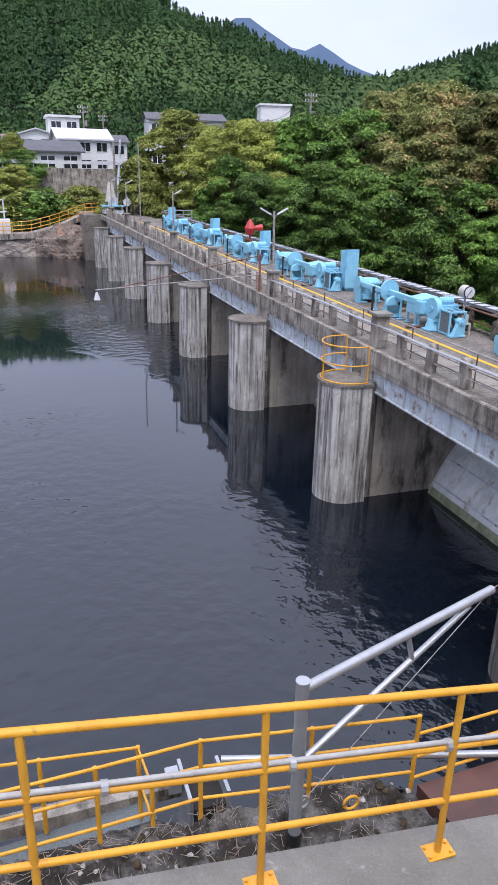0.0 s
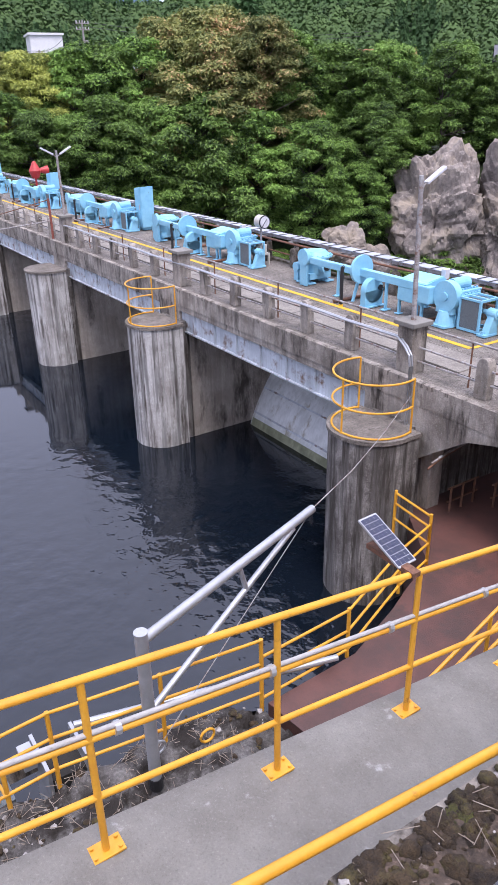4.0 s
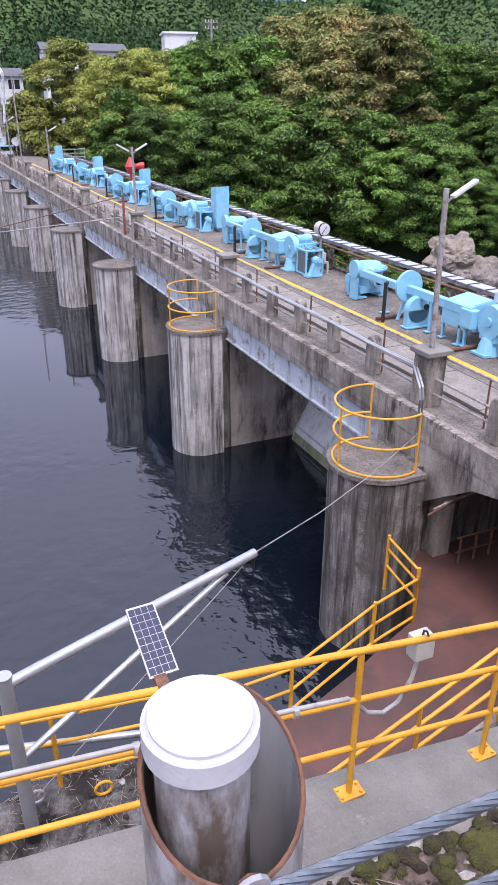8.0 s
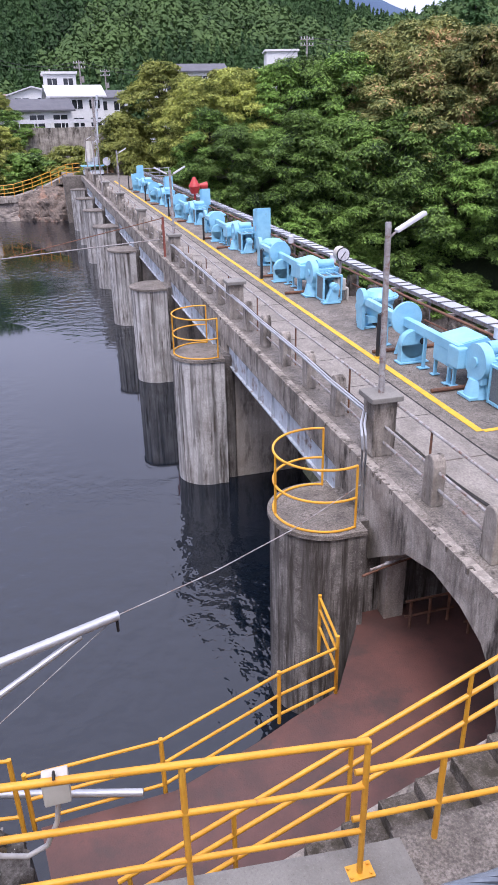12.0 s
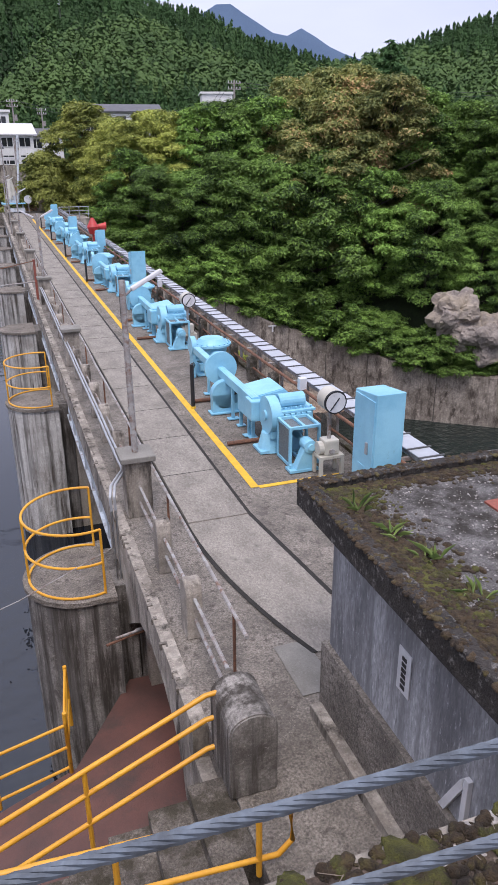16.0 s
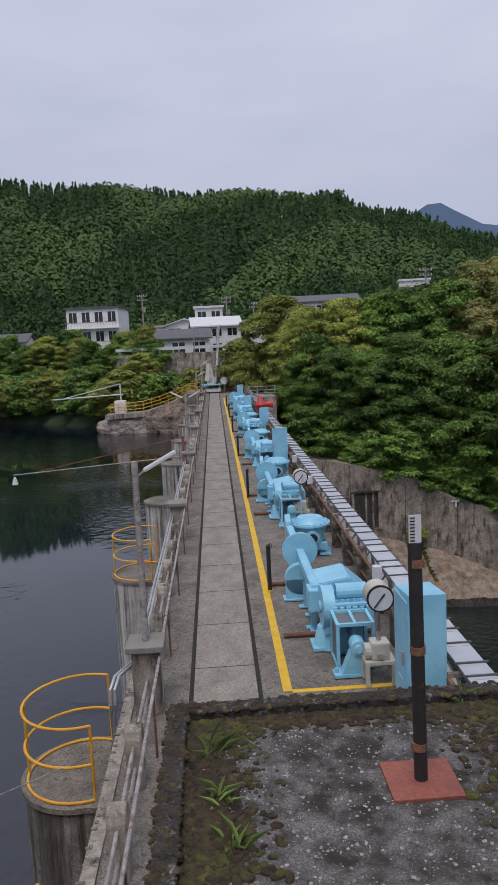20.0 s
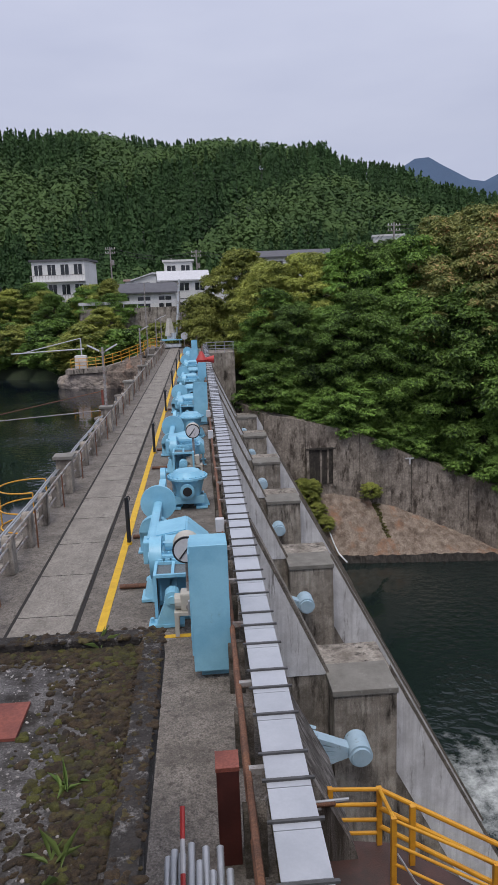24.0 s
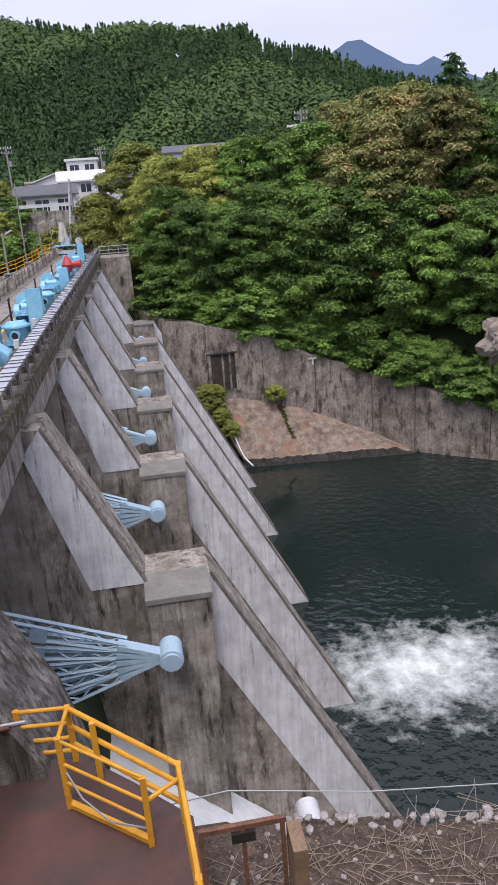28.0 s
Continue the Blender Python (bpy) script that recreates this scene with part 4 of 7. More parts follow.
    box(bm, 0.36, 0.96, 3.75, 3.93, 0, 0.42)
    box(bm, 0.31, 1.01, 3.69, 3.99, 0, 0.03)
    housing = part("round_housing", bm, B, h)
    # darkness inside the housing's hole, put on as a solid black disc
    part("bearing_ring", rodded((0.85, 3.71, 0.48), (0.85, 3.76, 0.48), 0.07, 16), "black", housing, "black disc painted as the housing's dark hole")
    bm = prism(bmesh.new(), [(0.56, 0), (0.62, 0), (0.86, 0.75), (0.78, 0.75)], "y", 4.45, 4.51)
    part("disc_brace", bm, B, h)
    # pot-shaped main gearbox with a bolted domed lid
    bm = bmesh.new()
    bmesh.ops.create_cone(bm, cap_ends=True, segments=24, radius1=0.3, radius2=0.42, depth=0.5, matrix=Matrix.Translation((1.29, 6.95, 0.48)))
    box(bm, 0.9, 1.68, 6.7, 7.2, 0.12, 0.3)
    for x in (0.96, 1.62):
        bmesh.ops.create_cone(bm, cap_ends=True, segments=4, radius1=0.2, radius2=0.1, depth=0.3, matrix=Matrix.Translation((x, 6.95, 0.15)))
        box(bm, x - 0.14, x + 0.14, 6.65, 7.25, 0, 0.04)
    pot = part("main_gearbox", bm, B, h, smooth=True)
    bm = bmesh.new()
    ribbed_lid(bm, 1.29, 6.95, 0.76, 0.5, 0.5)
    bmesh.ops.create_cone(bm, cap_ends=True, segments=24, radius1=0.42, radius2=0.3, depth=0.12, matrix=Matrix.Translation((1.29, 6.95, 0.85)))
    part("domed_lid", bm, B, pot)
    bm = rodded((1.29, 6.42, 0.5), (1.29, 6.7, 0.5), 0.17, 20)
    part("shaft_port", bm, B, pot, smooth=True)
    # the port's hole is not cut: a black disc stands for its shade
    part("port_ring", rodded((1.29, 6.39, 0.5), (1.29, 6.425, 0.5), 0.11, 18), "black", pot, "black disc painted as the port's dark hole")
    bm = rodded((0.66, 6.75, 0.8), (0.78, 6.75, 0.8), 0.24, 24)
    box(bm, 0.68, 0.76, 6.6, 6.9, 0, 0.8)
    part("pulley_case", bm, B, h, smooth=True)
    bm = rodded((0.9, 7.4, 0.4), (1.5, 7.4, 0.4), 0.14, 16)
    box(bm, 0.92, 1.48, 7.3, 7.5, 0, 0.3)
    part("motor", bm, B, h, smooth=True)
    # cross drain pipes on the floor
    for y in (1.95, 4.7):
        part("floor_pipe", rodded((0.12, y, 0.03), (1.7, y, 0.03), 0.045, 8), "rust", h)
    return h


hoist = build_hoist()
for k in range(1, 6):
    copy_thing(hoist, pose(0, k * PITCH, 0))


def build_gauge():
    g = thing("dial_gauge", (1.4, 0.1, 0), "grey round opening gauge on a rod above a motor stand", "gauge", "opening gauges")
    bm = bmesh.new()
    for x in (-0.2, 0.2):
        for y in (-0.14, 0.14):
            box(bm, x - 0.03, x + 0.03, y - 0.03, y + 0.03, 0, 0.33)
    box(bm, -0.23, 0.23, -0.17, 0.17, 0.33, 0.38)
    part("stand", bm, "beige", g)
    part("motor_box", boxed(-0.13, 0.15, -0.13, 0.13, 0.38, 0.66, bev=0.03), "beige", g)
    part("motor_end", rodded((-0.22, 0, 0.5), (-0.12, 0, 0.5), 0.12, 14), "beige", g)
    part("bolt", rodded((0.0, -0.16, 0.46), (0.0, -0.13, 0.46), 0.05, 10), "grey", g)
    part("rod", rodded((0, 0, 0.66), (0, 0, 1.25), 0.035, 10), "grey", g)
    d = part("dial_case", rodded((0, -0.18, 1.38), (0, 0.12, 1.38), 0.2, 32), "beige", g, smooth=True)
    part("rim", rodded((0, -0.215, 1.38), (0, -0.18, 1.38), 0.205, 32), "black", d)
    part("dial_face", rodded((0, -0.222, 1.38), (0, -0.214, 1.38), 0.178, 32), "white", d, "white dial face")
    part("needle", rodded((0.06, -0.228, 1.46), (-0.1, -0.228, 1.25), 0.012, 6), "black", d)
    return g


gauge = build_gauge()
copy_thing(gauge, pose(1.44, 9.95, -0.02))


def cabinet(x, y, h, w=0.56, dep=0.6, foot=-0.0):
    c = thing("control_cabinet", (x, y, foot), "light blue painted steel control cabinet with sloping top", "cabinet", "control cabinets")
    bm = prism(bmesh.new(), [(-dep / 2, 0.12), (dep / 2, 0.12), (dep / 2, h - 0.08), (-dep / 2, h)], "x", -w / 2, w / 2)
    bmesh.ops.bevel(bm, geom=bm.edges[:], offset=0.008, segments=1, affect="EDGES")
    part("body", bm, "blue", c)
    part("pedestal", boxed(-w * 0.32, w * 0.5, -dep * 0.32, dep * 0.5, 0, 0.12), "blue", c)
    dr = part("door", boxed(-w / 2 - 0.018, -w / 2, -dep / 2 + 0.03, dep / 2 - 0.03, 0.34, h - 0.12), "blue", c)
    part("handle", boxed(-w / 2 - 0.05, -w / 2 - 0.018, -0.18, -0.12, 0.85, 1.05, bev=0.01), "galv", dr)
    part("vent", boxed(-w / 2 - 0.03, -w / 2 - 0.018, -0.1, 0.12, 0.45, 0.62), "blue", dr)
    return c


cabinet(1.72, -1.02, 1.88, w=0.5, dep=0.7)
cabinet(1.7, 18.9, 1.75)
cabinet(1.85, 30.2, 1.6, w=0.45)
cabinet(1.35, 39, 1.7, w=0.5)
cabinet(1.35, 52.5, 1.7, w=0.5)


def build_siren():
    s = thing("siren", (1.85, 33.0, 0), "red painted warning siren horns on a steel post", "siren")
    part("post", rodded((0, 0, 0), (0, 0, 1.1), 0.06, 10), "red", s)
    bm = bmesh.new()
    bmesh.ops.create_cone(bm, cap_ends=True, segments=20, radius1=0.34, radius2=0.08, depth=0.5, matrix=Matrix.Translation((0, 0, 1.75)))
    bmesh.ops.create_cone(bm, cap_ends=True, segments=20, radius1=0.2, radius2=0.34, depth=0.4, matrix=Matrix.Translation((0, 0, 1.3)))
    part("siren_body", bm, "red", s, smooth=True)
    bm = rodded((0.2, 0, 1.5), (0.75, 0, 1.5), 0.1, 16, 0.24)
    part("horn", bm, "red", s, smooth=True)


build_siren()


def build_bollards():
    b = thing("bollard", (0.07, 4.35, -0.015), "slim black steel bollard on the yellow line", "bollard", "deck bollards")
    part("tube", rodded((0, 0, 0), (0, 0, 1.02), 0.045, 14), "black", b, smooth=True)
    part("hook", pipe(bmesh.new(), [(0.05, 0, 0.94), (0.08, 0, 1.0), (0.05, 0, 1.05), (0, 0, 1.03)], 0.012, 6), "black", b)
    part("collar", rodded((0, 0, 0), (0, 0, 0.05), 0.06, 14), "line", b)
    for k in range(1, 6):
        copy_thing(b, pose(0.07, 4.38 + 9.15 * k, -0.015))


build_bollards()


def build_tray():
    """Covered cable tray outside the downstream handrail, on brackets."""
    t = thing("cable_tray", (0, 0, 0), "grey sheet-metal cable tray with strapped covers along the deck edge", "cable tray")
    part("trough", boxed(2.16, 2.48, -9.3, 60.8, 0.76, 0.85), "grey", t)
    cov = boxed(2.13, 2.51, -0.245, 0.245, 0.852, 0.87).copy()
    me = bpy.data.meshes.new("cover")
    cov.to_mesh(me)
    me.materials.append(M["tray"])
    bar = bpy.data.meshes.new("strap")
    bb = boxed(2.09, 2.55, -0.014, 0.014, 0.87, 0.892)
    bb.to_mesh(bar)
    bar.materials.append(M["strap"])
    for i in range(139):
        y = -9.0 + 0.5 * i
        for nm, m, dy in (("cover", me, 0.0), ("strap", bar, 0.25 + (0.09 if i % 3 else -0.04))):
            o = new(nm, m)
            o.parent = t
            o.location = (0, y + dy, 0)
    for i in range(46):
        y = -8.8 + 1.5 * i
        bm = boxed(2.0, 2.5, y - 0.03, y + 0.03, 0.7, 0.76)
        box(bm, 2.32, 2.38, y - 0.03, y + 0.03, 0.02, 0.72)
        rod(bm, (2.35, y, 0.72), (2.02, y, 0.25), 0.02, 6)
        part("bracket", bm, "grey", t)
    h = thing("edge_rail", (2.0, 0, 0), "rusty pipe rails along the downstream deck edge", "rail")
    for z, mt, r in ((0.72, "rust", 0.035), (0.36, "rust", 0.025)):
        rs = random.Random(7)
        pts = [(0.012 * rs.uniform(-1, 1), -9 + 1.5 * i, z + 0.012 * rs.uniform(-1, 1)) for i in range(47)]
        part("pipe", pipe(bmesh.new(), pts, r, 8), mt, h, smooth=True)
    p = None
    for i in range(45):
        y = -7.6 + 1.5 * i
        if p is None:
            p = thing("edge_post", (2.02, y, -0.02), "short round-topped concrete post at the deck edge", "post", "edge posts")
            bm = prism(bmesh.new(), [(-0.13, 0), (0.13, 0)] + [(0.13 * math.cos(radians(a)), 0.5 + 0.13 * math.sin(radians(a))) for a in range(0, 181, 20)], "x", -0.1, 0.1)
            part("post_body", bm, "oldstep", p)
        else:
            copy_thing(p, pose(2.02, y, -0.02))
    jb = thing("junction_box", (1.96, 2.6, 0.74), "small white electric junction box on the rail", "junction box", "junction boxes")
    part("box", boxed(-0.08, 0.08, -0.07, 0.07, 0, 0.25, bev=0.01), "white", jb)
    copy_thing(jb, pose(1.96, 11.8, 0.74))
    copy_thing(jb, pose(1.96, 16, 0.74))


build_tray()


def build_house():
    h = thing("valve_house", (0, 0, 0), "low concrete house with an overhanging flat roof covered in moss", "house", kind="structure")
    part("wall", boxed(-1.1, 1.05, -9.2, -5.22, -0.02, 2.2), "hutwall", h, "dark streaked concrete wall")
    part("plinth", boxed(-1.16, 1.05, -9.2, -5.16, -0.02, 0.82), "deck", h)
    part("kerb", boxed(-1.28, -1.16, -9.2, -5.2, -0.02, 0.1), "concrete", h)
    r = part("roof_slab", boxed(-1.3, 1.32, -9.2, -4.9, 2.2, 2.4), "roofconc", h, "rough grey roof slab")
    for a in ((-1.34, -1.2, -9.2, -4.88), (1.2, 1.35, -9.2, -4.88)):
        part("roof_rim", boxed(a[0], a[1], a[2], a[3], 2.22, 2.47, bev=0.015), "rim", r)
    part("roof_rim", boxed(-1.2, 1.2, -5.02, -4.88, 2.22, 2.47, bev=0.015), "rim", r)
    rs = np.random.RandomState(2)
    n = 9500
    u = rs.rand(n)
    x = np.where(u < 0.5, -1.18 + np.abs(rs.normal(0, 0.2, n)), np.where(u < 0.85, 1.18 - np.abs(rs.normal(0, 0.24, n)), rs.uniform(-1.1, 1.1, n)))
    y = np.where(u < 0.85, rs.uniform(-9.1, -5.05, n), -5.04 - np.abs(rs.normal(0, 0.1, n)))
    green = np.sin(y * 4 + x * 3) + rs.normal(0, 0.8, n) > 0.55
    sz = 0.008 + 0.026 * rs.rand(n) ** 2
    for nm, mt, sel, lab in (("green_moss", "moss", green, "olive green moss"), ("brown_moss", "moss_brown", ~green, "dark brown moss")):
        ob = clumps(nm, mt, x[sel], y[sel], 2.402 + 0 * x[sel], sz[sel], 0.6, 2, 3)
        ob.parent = r
        tagged(ob, lab, kind="stuff")
    n = 2600
    u = rs.rand(n)
    x = np.where(u < 0.4, rs.uniform(-1.35, -1.19, n), np.where(u < 0.75, rs.uniform(1.19, 1.36, n), rs.uniform(-1.3, 1.3, n)))
    y = np.where(u < 0.75, rs.uniform(-9.1, -4.88, n), rs.uniform(-5.03, -4.87, n))
    ob = clumps("rim_moss", "moss_brown", x, y, 2.462 + 0 * x, 0.006 + 0.022 * rs.rand(n) ** 2, 0.7, 2, 13)
    ob.parent = r
    tagged(ob, "black crusty moss", kind="stuff")
    x, y = rs.uniform(-1.15, 1.15, 4200), rs.uniform(-9.1, -5.05, 4200)
    ob = clumps("grit", "stone", x, y, 2.401 + 0 * x, 0.003 + 0.009 * rs.rand(4200) ** 3, 0.7, 1, 4)
    ob.parent = r
    tagged(ob, "pale grit", kind="stuff")
    # notice plate
    pl = part("notice_plate", boxed(-1.112, -1.102, -6.62, -6.44, 1.3, 1.7), "white", h, "white notice plate")
    tx = bmesh.new()
    for i in range(6):
        z = 1.32 + i * 0.053
        box(tx, -1.118, -1.111, -6.56, -6.5, z + 0.02, z + 0.055)
    part("writing", tx, "black", pl)
    part("door_frame", boxed(-1.14, -1.1, -7.45, -7.4, 0.0, 1.3), "white", h)
    bm = prism(bmesh.new(), [(-7.4, 1.2), (-7.36, 1.25), (-7.1, 0.7), (-7.15, 0.66)], "x", -1.14, -1.105)
    part("brace", bm, "white", h)
    # snow gauge pole on a rusty base
    g = thing("measuring_pole", (0.3, -5.95, 2.402), "dark rusty pole with a scale plate on a red base plate", "pole")
    part("base_plate", boxed(-0.22, 0.22, -0.2, 0.2, 0, 0.02), "redplate", g, "rust-red base plate")
    part("pole", rodded((0, 0, 0.02), (-0.02, 0, 1.55), 0.042, 16), "blackrust", g, smooth=True)
    for z in (0.22, 0.85, 1.4):
        part("collar", rodded((-0.01, 0, z), (-0.01, 0, z + 0.05), 0.048, 16), "rust", g)
    part("scale_plate", boxed(-0.055, 0.02, -0.01, 0.0, 1.52, 1.72), "white", g, "white scale plate")
    tk = bmesh.new()
    for i in range(9):
        box(tk, -0.05, -0.02, -0.014, -0.01, 1.54 + i * 0.02, 1.547 + i * 0.02)
    part("tick_marks", tk, "black", g)
    # weeds along the roof edge
    for wx, wy, n in ((-1.02, -5.5, 9), (-0.95, -6.0, 12), (-0.9, -6.4, 12), (-0.85, -6.9, 8), (0.9, -6.6, 9), (0.85, -4.98, 5), (0.95, -7.2, 9)):
        w = thing("weed", (wx, wy, 2.398), "small green weed growing from the roof moss", "plant", "roof weeds")
        bm = bmesh.new()
        for i in range(n):
            a, l = rs.uniform(0, math.tau), rs.uniform(0.07, 0.19)
            d = Vector((math.cos(a), math.sin(a), rs.uniform(0.7, 1.6))).normalized()
            s = Vector((-math.sin(a), math.cos(a), 0)) * 0.011
            b0 = Vector((rs.uniform(-0.05, 0.05), rs.uniform(-0.08, 0.08), 0))
            m1, tip = b0 + d * l * 0.6, b0 + d * l + Vector((math.cos(a), math.sin(a), -0.4)) * l * 0.4
            v = [bm.verts.new(p) for p in (b0 - s * 0.4, b0 + s * 0.4, m1 + s, tip, m1 - s)]
            bm.faces.new(v)
        part("leaves", bm, "grass", w)
    # red box and stored tubes beside the rail
    rb = thing("hydrant_box", (1.8, -4.45, -0.02), "narrow dark red steel box with a bright red lid", "box")
    part("body", boxed(-0.1, 0.1, -0.12, 0.12, 0, 0.95, bev=0.008), "darkred", rb)
    part("lid", boxed(-0.105, 0.105, -0.125, 0.125, 0.95, 0.99), "redplate", rb)
    for i in range(9):
        x = 1.27 + 0.06 * i + 0.01 * math.sin(i * 5)
        tb = thing("steel_tube", (x, -6.3, -0.02), "galvanised steel tube leaning in a bundle beside the rail", "tube", "stored tubes")
        part("tube", rodded((0, -1.6, 0.03 + 0.05 * (i % 2)), (0.02, 1.2 + 0.16 * math.sin(i * 3), 0.6 + 0.06 * math.sin(i * 7)), 0.032, 10), "galv", tb, smooth=True)
    rod_t = thing("ranging_rod", (1.42, -5.75, 0.12), "red and white ranging rod leaning with the tubes", "rod")
    for i in range(6):
        part("band", rodded((0, -0.5 + 0.2 * i, 0.1 + 0.13 * i), (0, -0.3 + 0.2 * i, 0.23 + 0.13 * i), 0.02, 8), "red" if i % 2 else "white", rod_t)


build_house()


# ---- near bank: walkway, stairs, platform, rocks ----
def flanged_post(parent, x, y, z, h, bolt=True):
    p = part("post", rodded((x, y, z), (x, y, z + h), 0.022, 12), "yellow", parent, smooth=True)
    if bolt:
        fl = part("flange", boxed(x - 0.1, x + 0.1, y - 0.06, y + 0.06, z, z + 0.014), "yellow", p)
        for dx in (-0.075, 0.075):
            for dy in (-0.035, 0.035):
                rd = rodded((x + dx, y + dy, z + 0.012), (x + dx, y + dy, z + 0.03), 0.012, 6)
                rd.to_mesh(me := bpy.data.meshes.new("bolt"))
                me.materials.append(M["yellow"])
                o = new("bolt", me)
                o.parent = p
    return p


def build_near():
    r = part("ramp", prism(bmesh.new(), [(-15, 1.585), (-5.37, 0.126), (-4.9, 0.08), (-4.9, -3), (-15, -3)], "y", -8.75, -6.66), "ramp")
    tagged(r, "smooth grey concrete walkway sloping down", "walkway", kind="structure")
    ld = part("landing", boxed(-4.9, -2.46, -8.75, -6.52, -3, -0.03), "deck")
    tagged(ld, "worn concrete landing between the walkway and the deck", "landing", kind="structure")
    fl = part("floor", prism(bmesh.new(), [(-7.7, -4.6), (-7.85, -3.5), (-6.2, -3.45), (-5.0, -3.02), (-4.4, -2.75), (-3.55, -2.42), (-2.35, -0.6), (2.3, -0.9), (2.3, -8.6), (-7.6, -8.6)], "z", -6, -2.72), "redfloor")
    tagged(fl, "worn red-brown painted concrete floor", "floor", kind="structure")
    fl = part("floor", prism(bmesh.new(), [(2.3, -0.95), (3.5, -1.08), (4.15, -1.2), (4.8, -1.8), (5.55, -2.55), (5.65, -4.3), (5.95, -8.6), (2.3, -8.6)], "z", -6, -2.9), "redfloor")
    tagged(fl, "worn red-brown painted floor of the lower platform", "floor", kind="structure")
    def strip(ends, z0=-3.0):
        """A long block along the road: (x, y back, y front, top) at each end."""
        bm = bmesh.new()
        rows = [[bm.verts.new(p) for p in ((x, yb, z0), (x, yf, z0), (x, yf, zt), (x, yb, zt))] for x, yb, yf, zt in ends]
        for p, q in zip(rows, rows[1:]):
            for i in range(4):
                bm.faces.new((p[i], q[i], q[(i + 1) % 4], p[(i + 1) % 4]))
        bm.faces.new(rows[0][::-1])
        bm.faces.new(rows[-1])
        bmesh.ops.recalc_face_normals(bm, faces=bm.faces)
        return bm
    top = lambda x: 2.64 + (x + 13) * 0.019
    edge = lambda x: -8.44 - (x + 13) * 0.027
    bm = strip([(-60, -9.3, edge(-13), top(-13)), (-13, -9.3, edge(-13), top(-13)), (-1.3, -9.52, edge(-1.3), top(-1.3))])
    box(bm, -1.3, 40, -9.5, -9.3, -3, 2.83)
    w = part("retaining_wall", bm, "concrete")
    tagged(w, "concrete retaining wall below the road", "wall", kind="structure")
    rd = part("road", strip([(x, -30, yf, z) for x, yf, z in ((-80, -9.25, 3.2), (-13, -9.25, 3.3), (-8, -9.42, 3.4), (-4, -9.52, 3.7), (0, -9.52, 3.55), (3, -9.5, 3.2), (6, -9.45, 2.95), (60, -9.45, 2.9))]), "deck")
    tagged(rd, "grey road behind the guard cable", "road", kind="structure")
    # moss, stones and litter on top of the wall
    rs = np.random.RandomState(8)
    soil = part("wall_soil", strip([(-60, -9.3, edge(-13) - 0.04, top(-13) + 0.015), (-13, -9.3, edge(-13) - 0.04, top(-13) + 0.015), (-1.3, -9.52, edge(-1.3) - 0.04, top(-1.3) + 0.015)], 2.5), "soil")
    tagged(soil, "dark soil and litter on the wall top", "soil", kind="structure")
    n = 9000
    x = rs.uniform(-13.5, -2.0, n)
    y = edge(x) - 0.02 - 0.72 * rs.rand(n) ** 1.2
    keep = np.sin(x * 5.1) + np.sin(x * 2.3 + y * 7) + rs.normal(0, 0.8, n) > -1.2
    sz = 0.006 + 0.026 * rs.rand(n) ** 2.2
    heap = np.maximum(0, np.sin(x * 7.3 + np.sin(y * 5) * 1.5)) * np.maximum(0, np.sin((y - edge(x)) * 7)) * -0.07
    zz = top(x) + 0.015 + np.abs(heap)
    green = np.sin(x * 3.7 + 1) + np.sin(y * 9 + x) + rs.normal(0, 0.7, n) > 0.5
    for nm, mt, sel, lab in (("green_moss", "moss", green & keep, "olive green moss cushions on the wall top"), ("brown_moss", "moss_brown", ~green & keep, "dark brown moss cushions on the wall top")):
        tagged(clumps(nm, mt, x[sel], y[sel], zz[sel], sz[sel], 0.9, 2, 5), lab, "moss", kind="stuff")
    # rounded cushions of moss and old lumps of soil
    n = 110
    x = rs.uniform(-13.5, -2.0, n)
    y = edge(x) - 0.05 - 0.6 * rs.rand(n)
    sz = 0.03 + 0.06 * rs.rand(n) ** 1.5
    for nm, mt, sel, lab in (("green_moss", "moss", np.arange(n) % 3 < 2, "round olive moss cushions on the wall top"), ("brown_moss", "moss_brown", np.arange(n) % 3 == 2, "round dark moss cushions on the wall top")):
        tagged(clumps(nm, mt, x[sel], y[sel], top(x[sel]) - 0.005, sz[sel] * 1.25, 0.45, 4, 15), lab, "moss", kind="stuff")
    x = rs.uniform(-13.5, -2.0, 900)
    y = edge(x) - 0.02 - 0.7 * rs.rand(900)
    tagged(clumps("wall_stones", "stone", x, y, top(x) + 0.015, 0.004 + 0.024 * rs.rand(900) ** 3, 0.7, 1, 6), "pale stones on the wall top", "stones", kind="stuff")
    bm = bmesh.new()
    for i in range(320):
        px = rs.uniform(-13.5, -2)
        p, a, l = Vector((px, edge(px) - rs.uniform(0.03, 0.7), top(px) + 0.03)), rs.uniform(0, math.tau), rs.uniform(0.03, 0.14)
        rod(bm, p, p + Vector((l * math.cos(a), l * math.sin(a), rs.uniform(0, 0.03))), 0.0018, 3)
    tagged(part("wall_twigs", bm, "twig"), "dry twigs on the wall top", "twigs", kind="stuff")
    # handrail on the walkway
    rl = thing("handrail", (0, 0, 0), "yellow steel pipe handrail with flanged posts along the walkway", "handrail")
    Y = -6.853
    zf = lambda x: 0.3 + (-6.519 - x) * 0.1515
    for x in [-5.314 - 1.205 * i for i in range(9)]:
        flanged_post(rl, x, Y, zf(x), 1.28)
    xe = -5.314
    rails = ((1.28, 0.024, "rail"), (0.87, 0.022, "rail"), (0.44, 0.021, "rail"))
    for hh, rr, nm in rails:
        part(nm, rodded((-15, Y, zf(-15) + hh), (xe, Y, zf(xe) + hh), rr, 12), "yellow", rl, smooth=True)
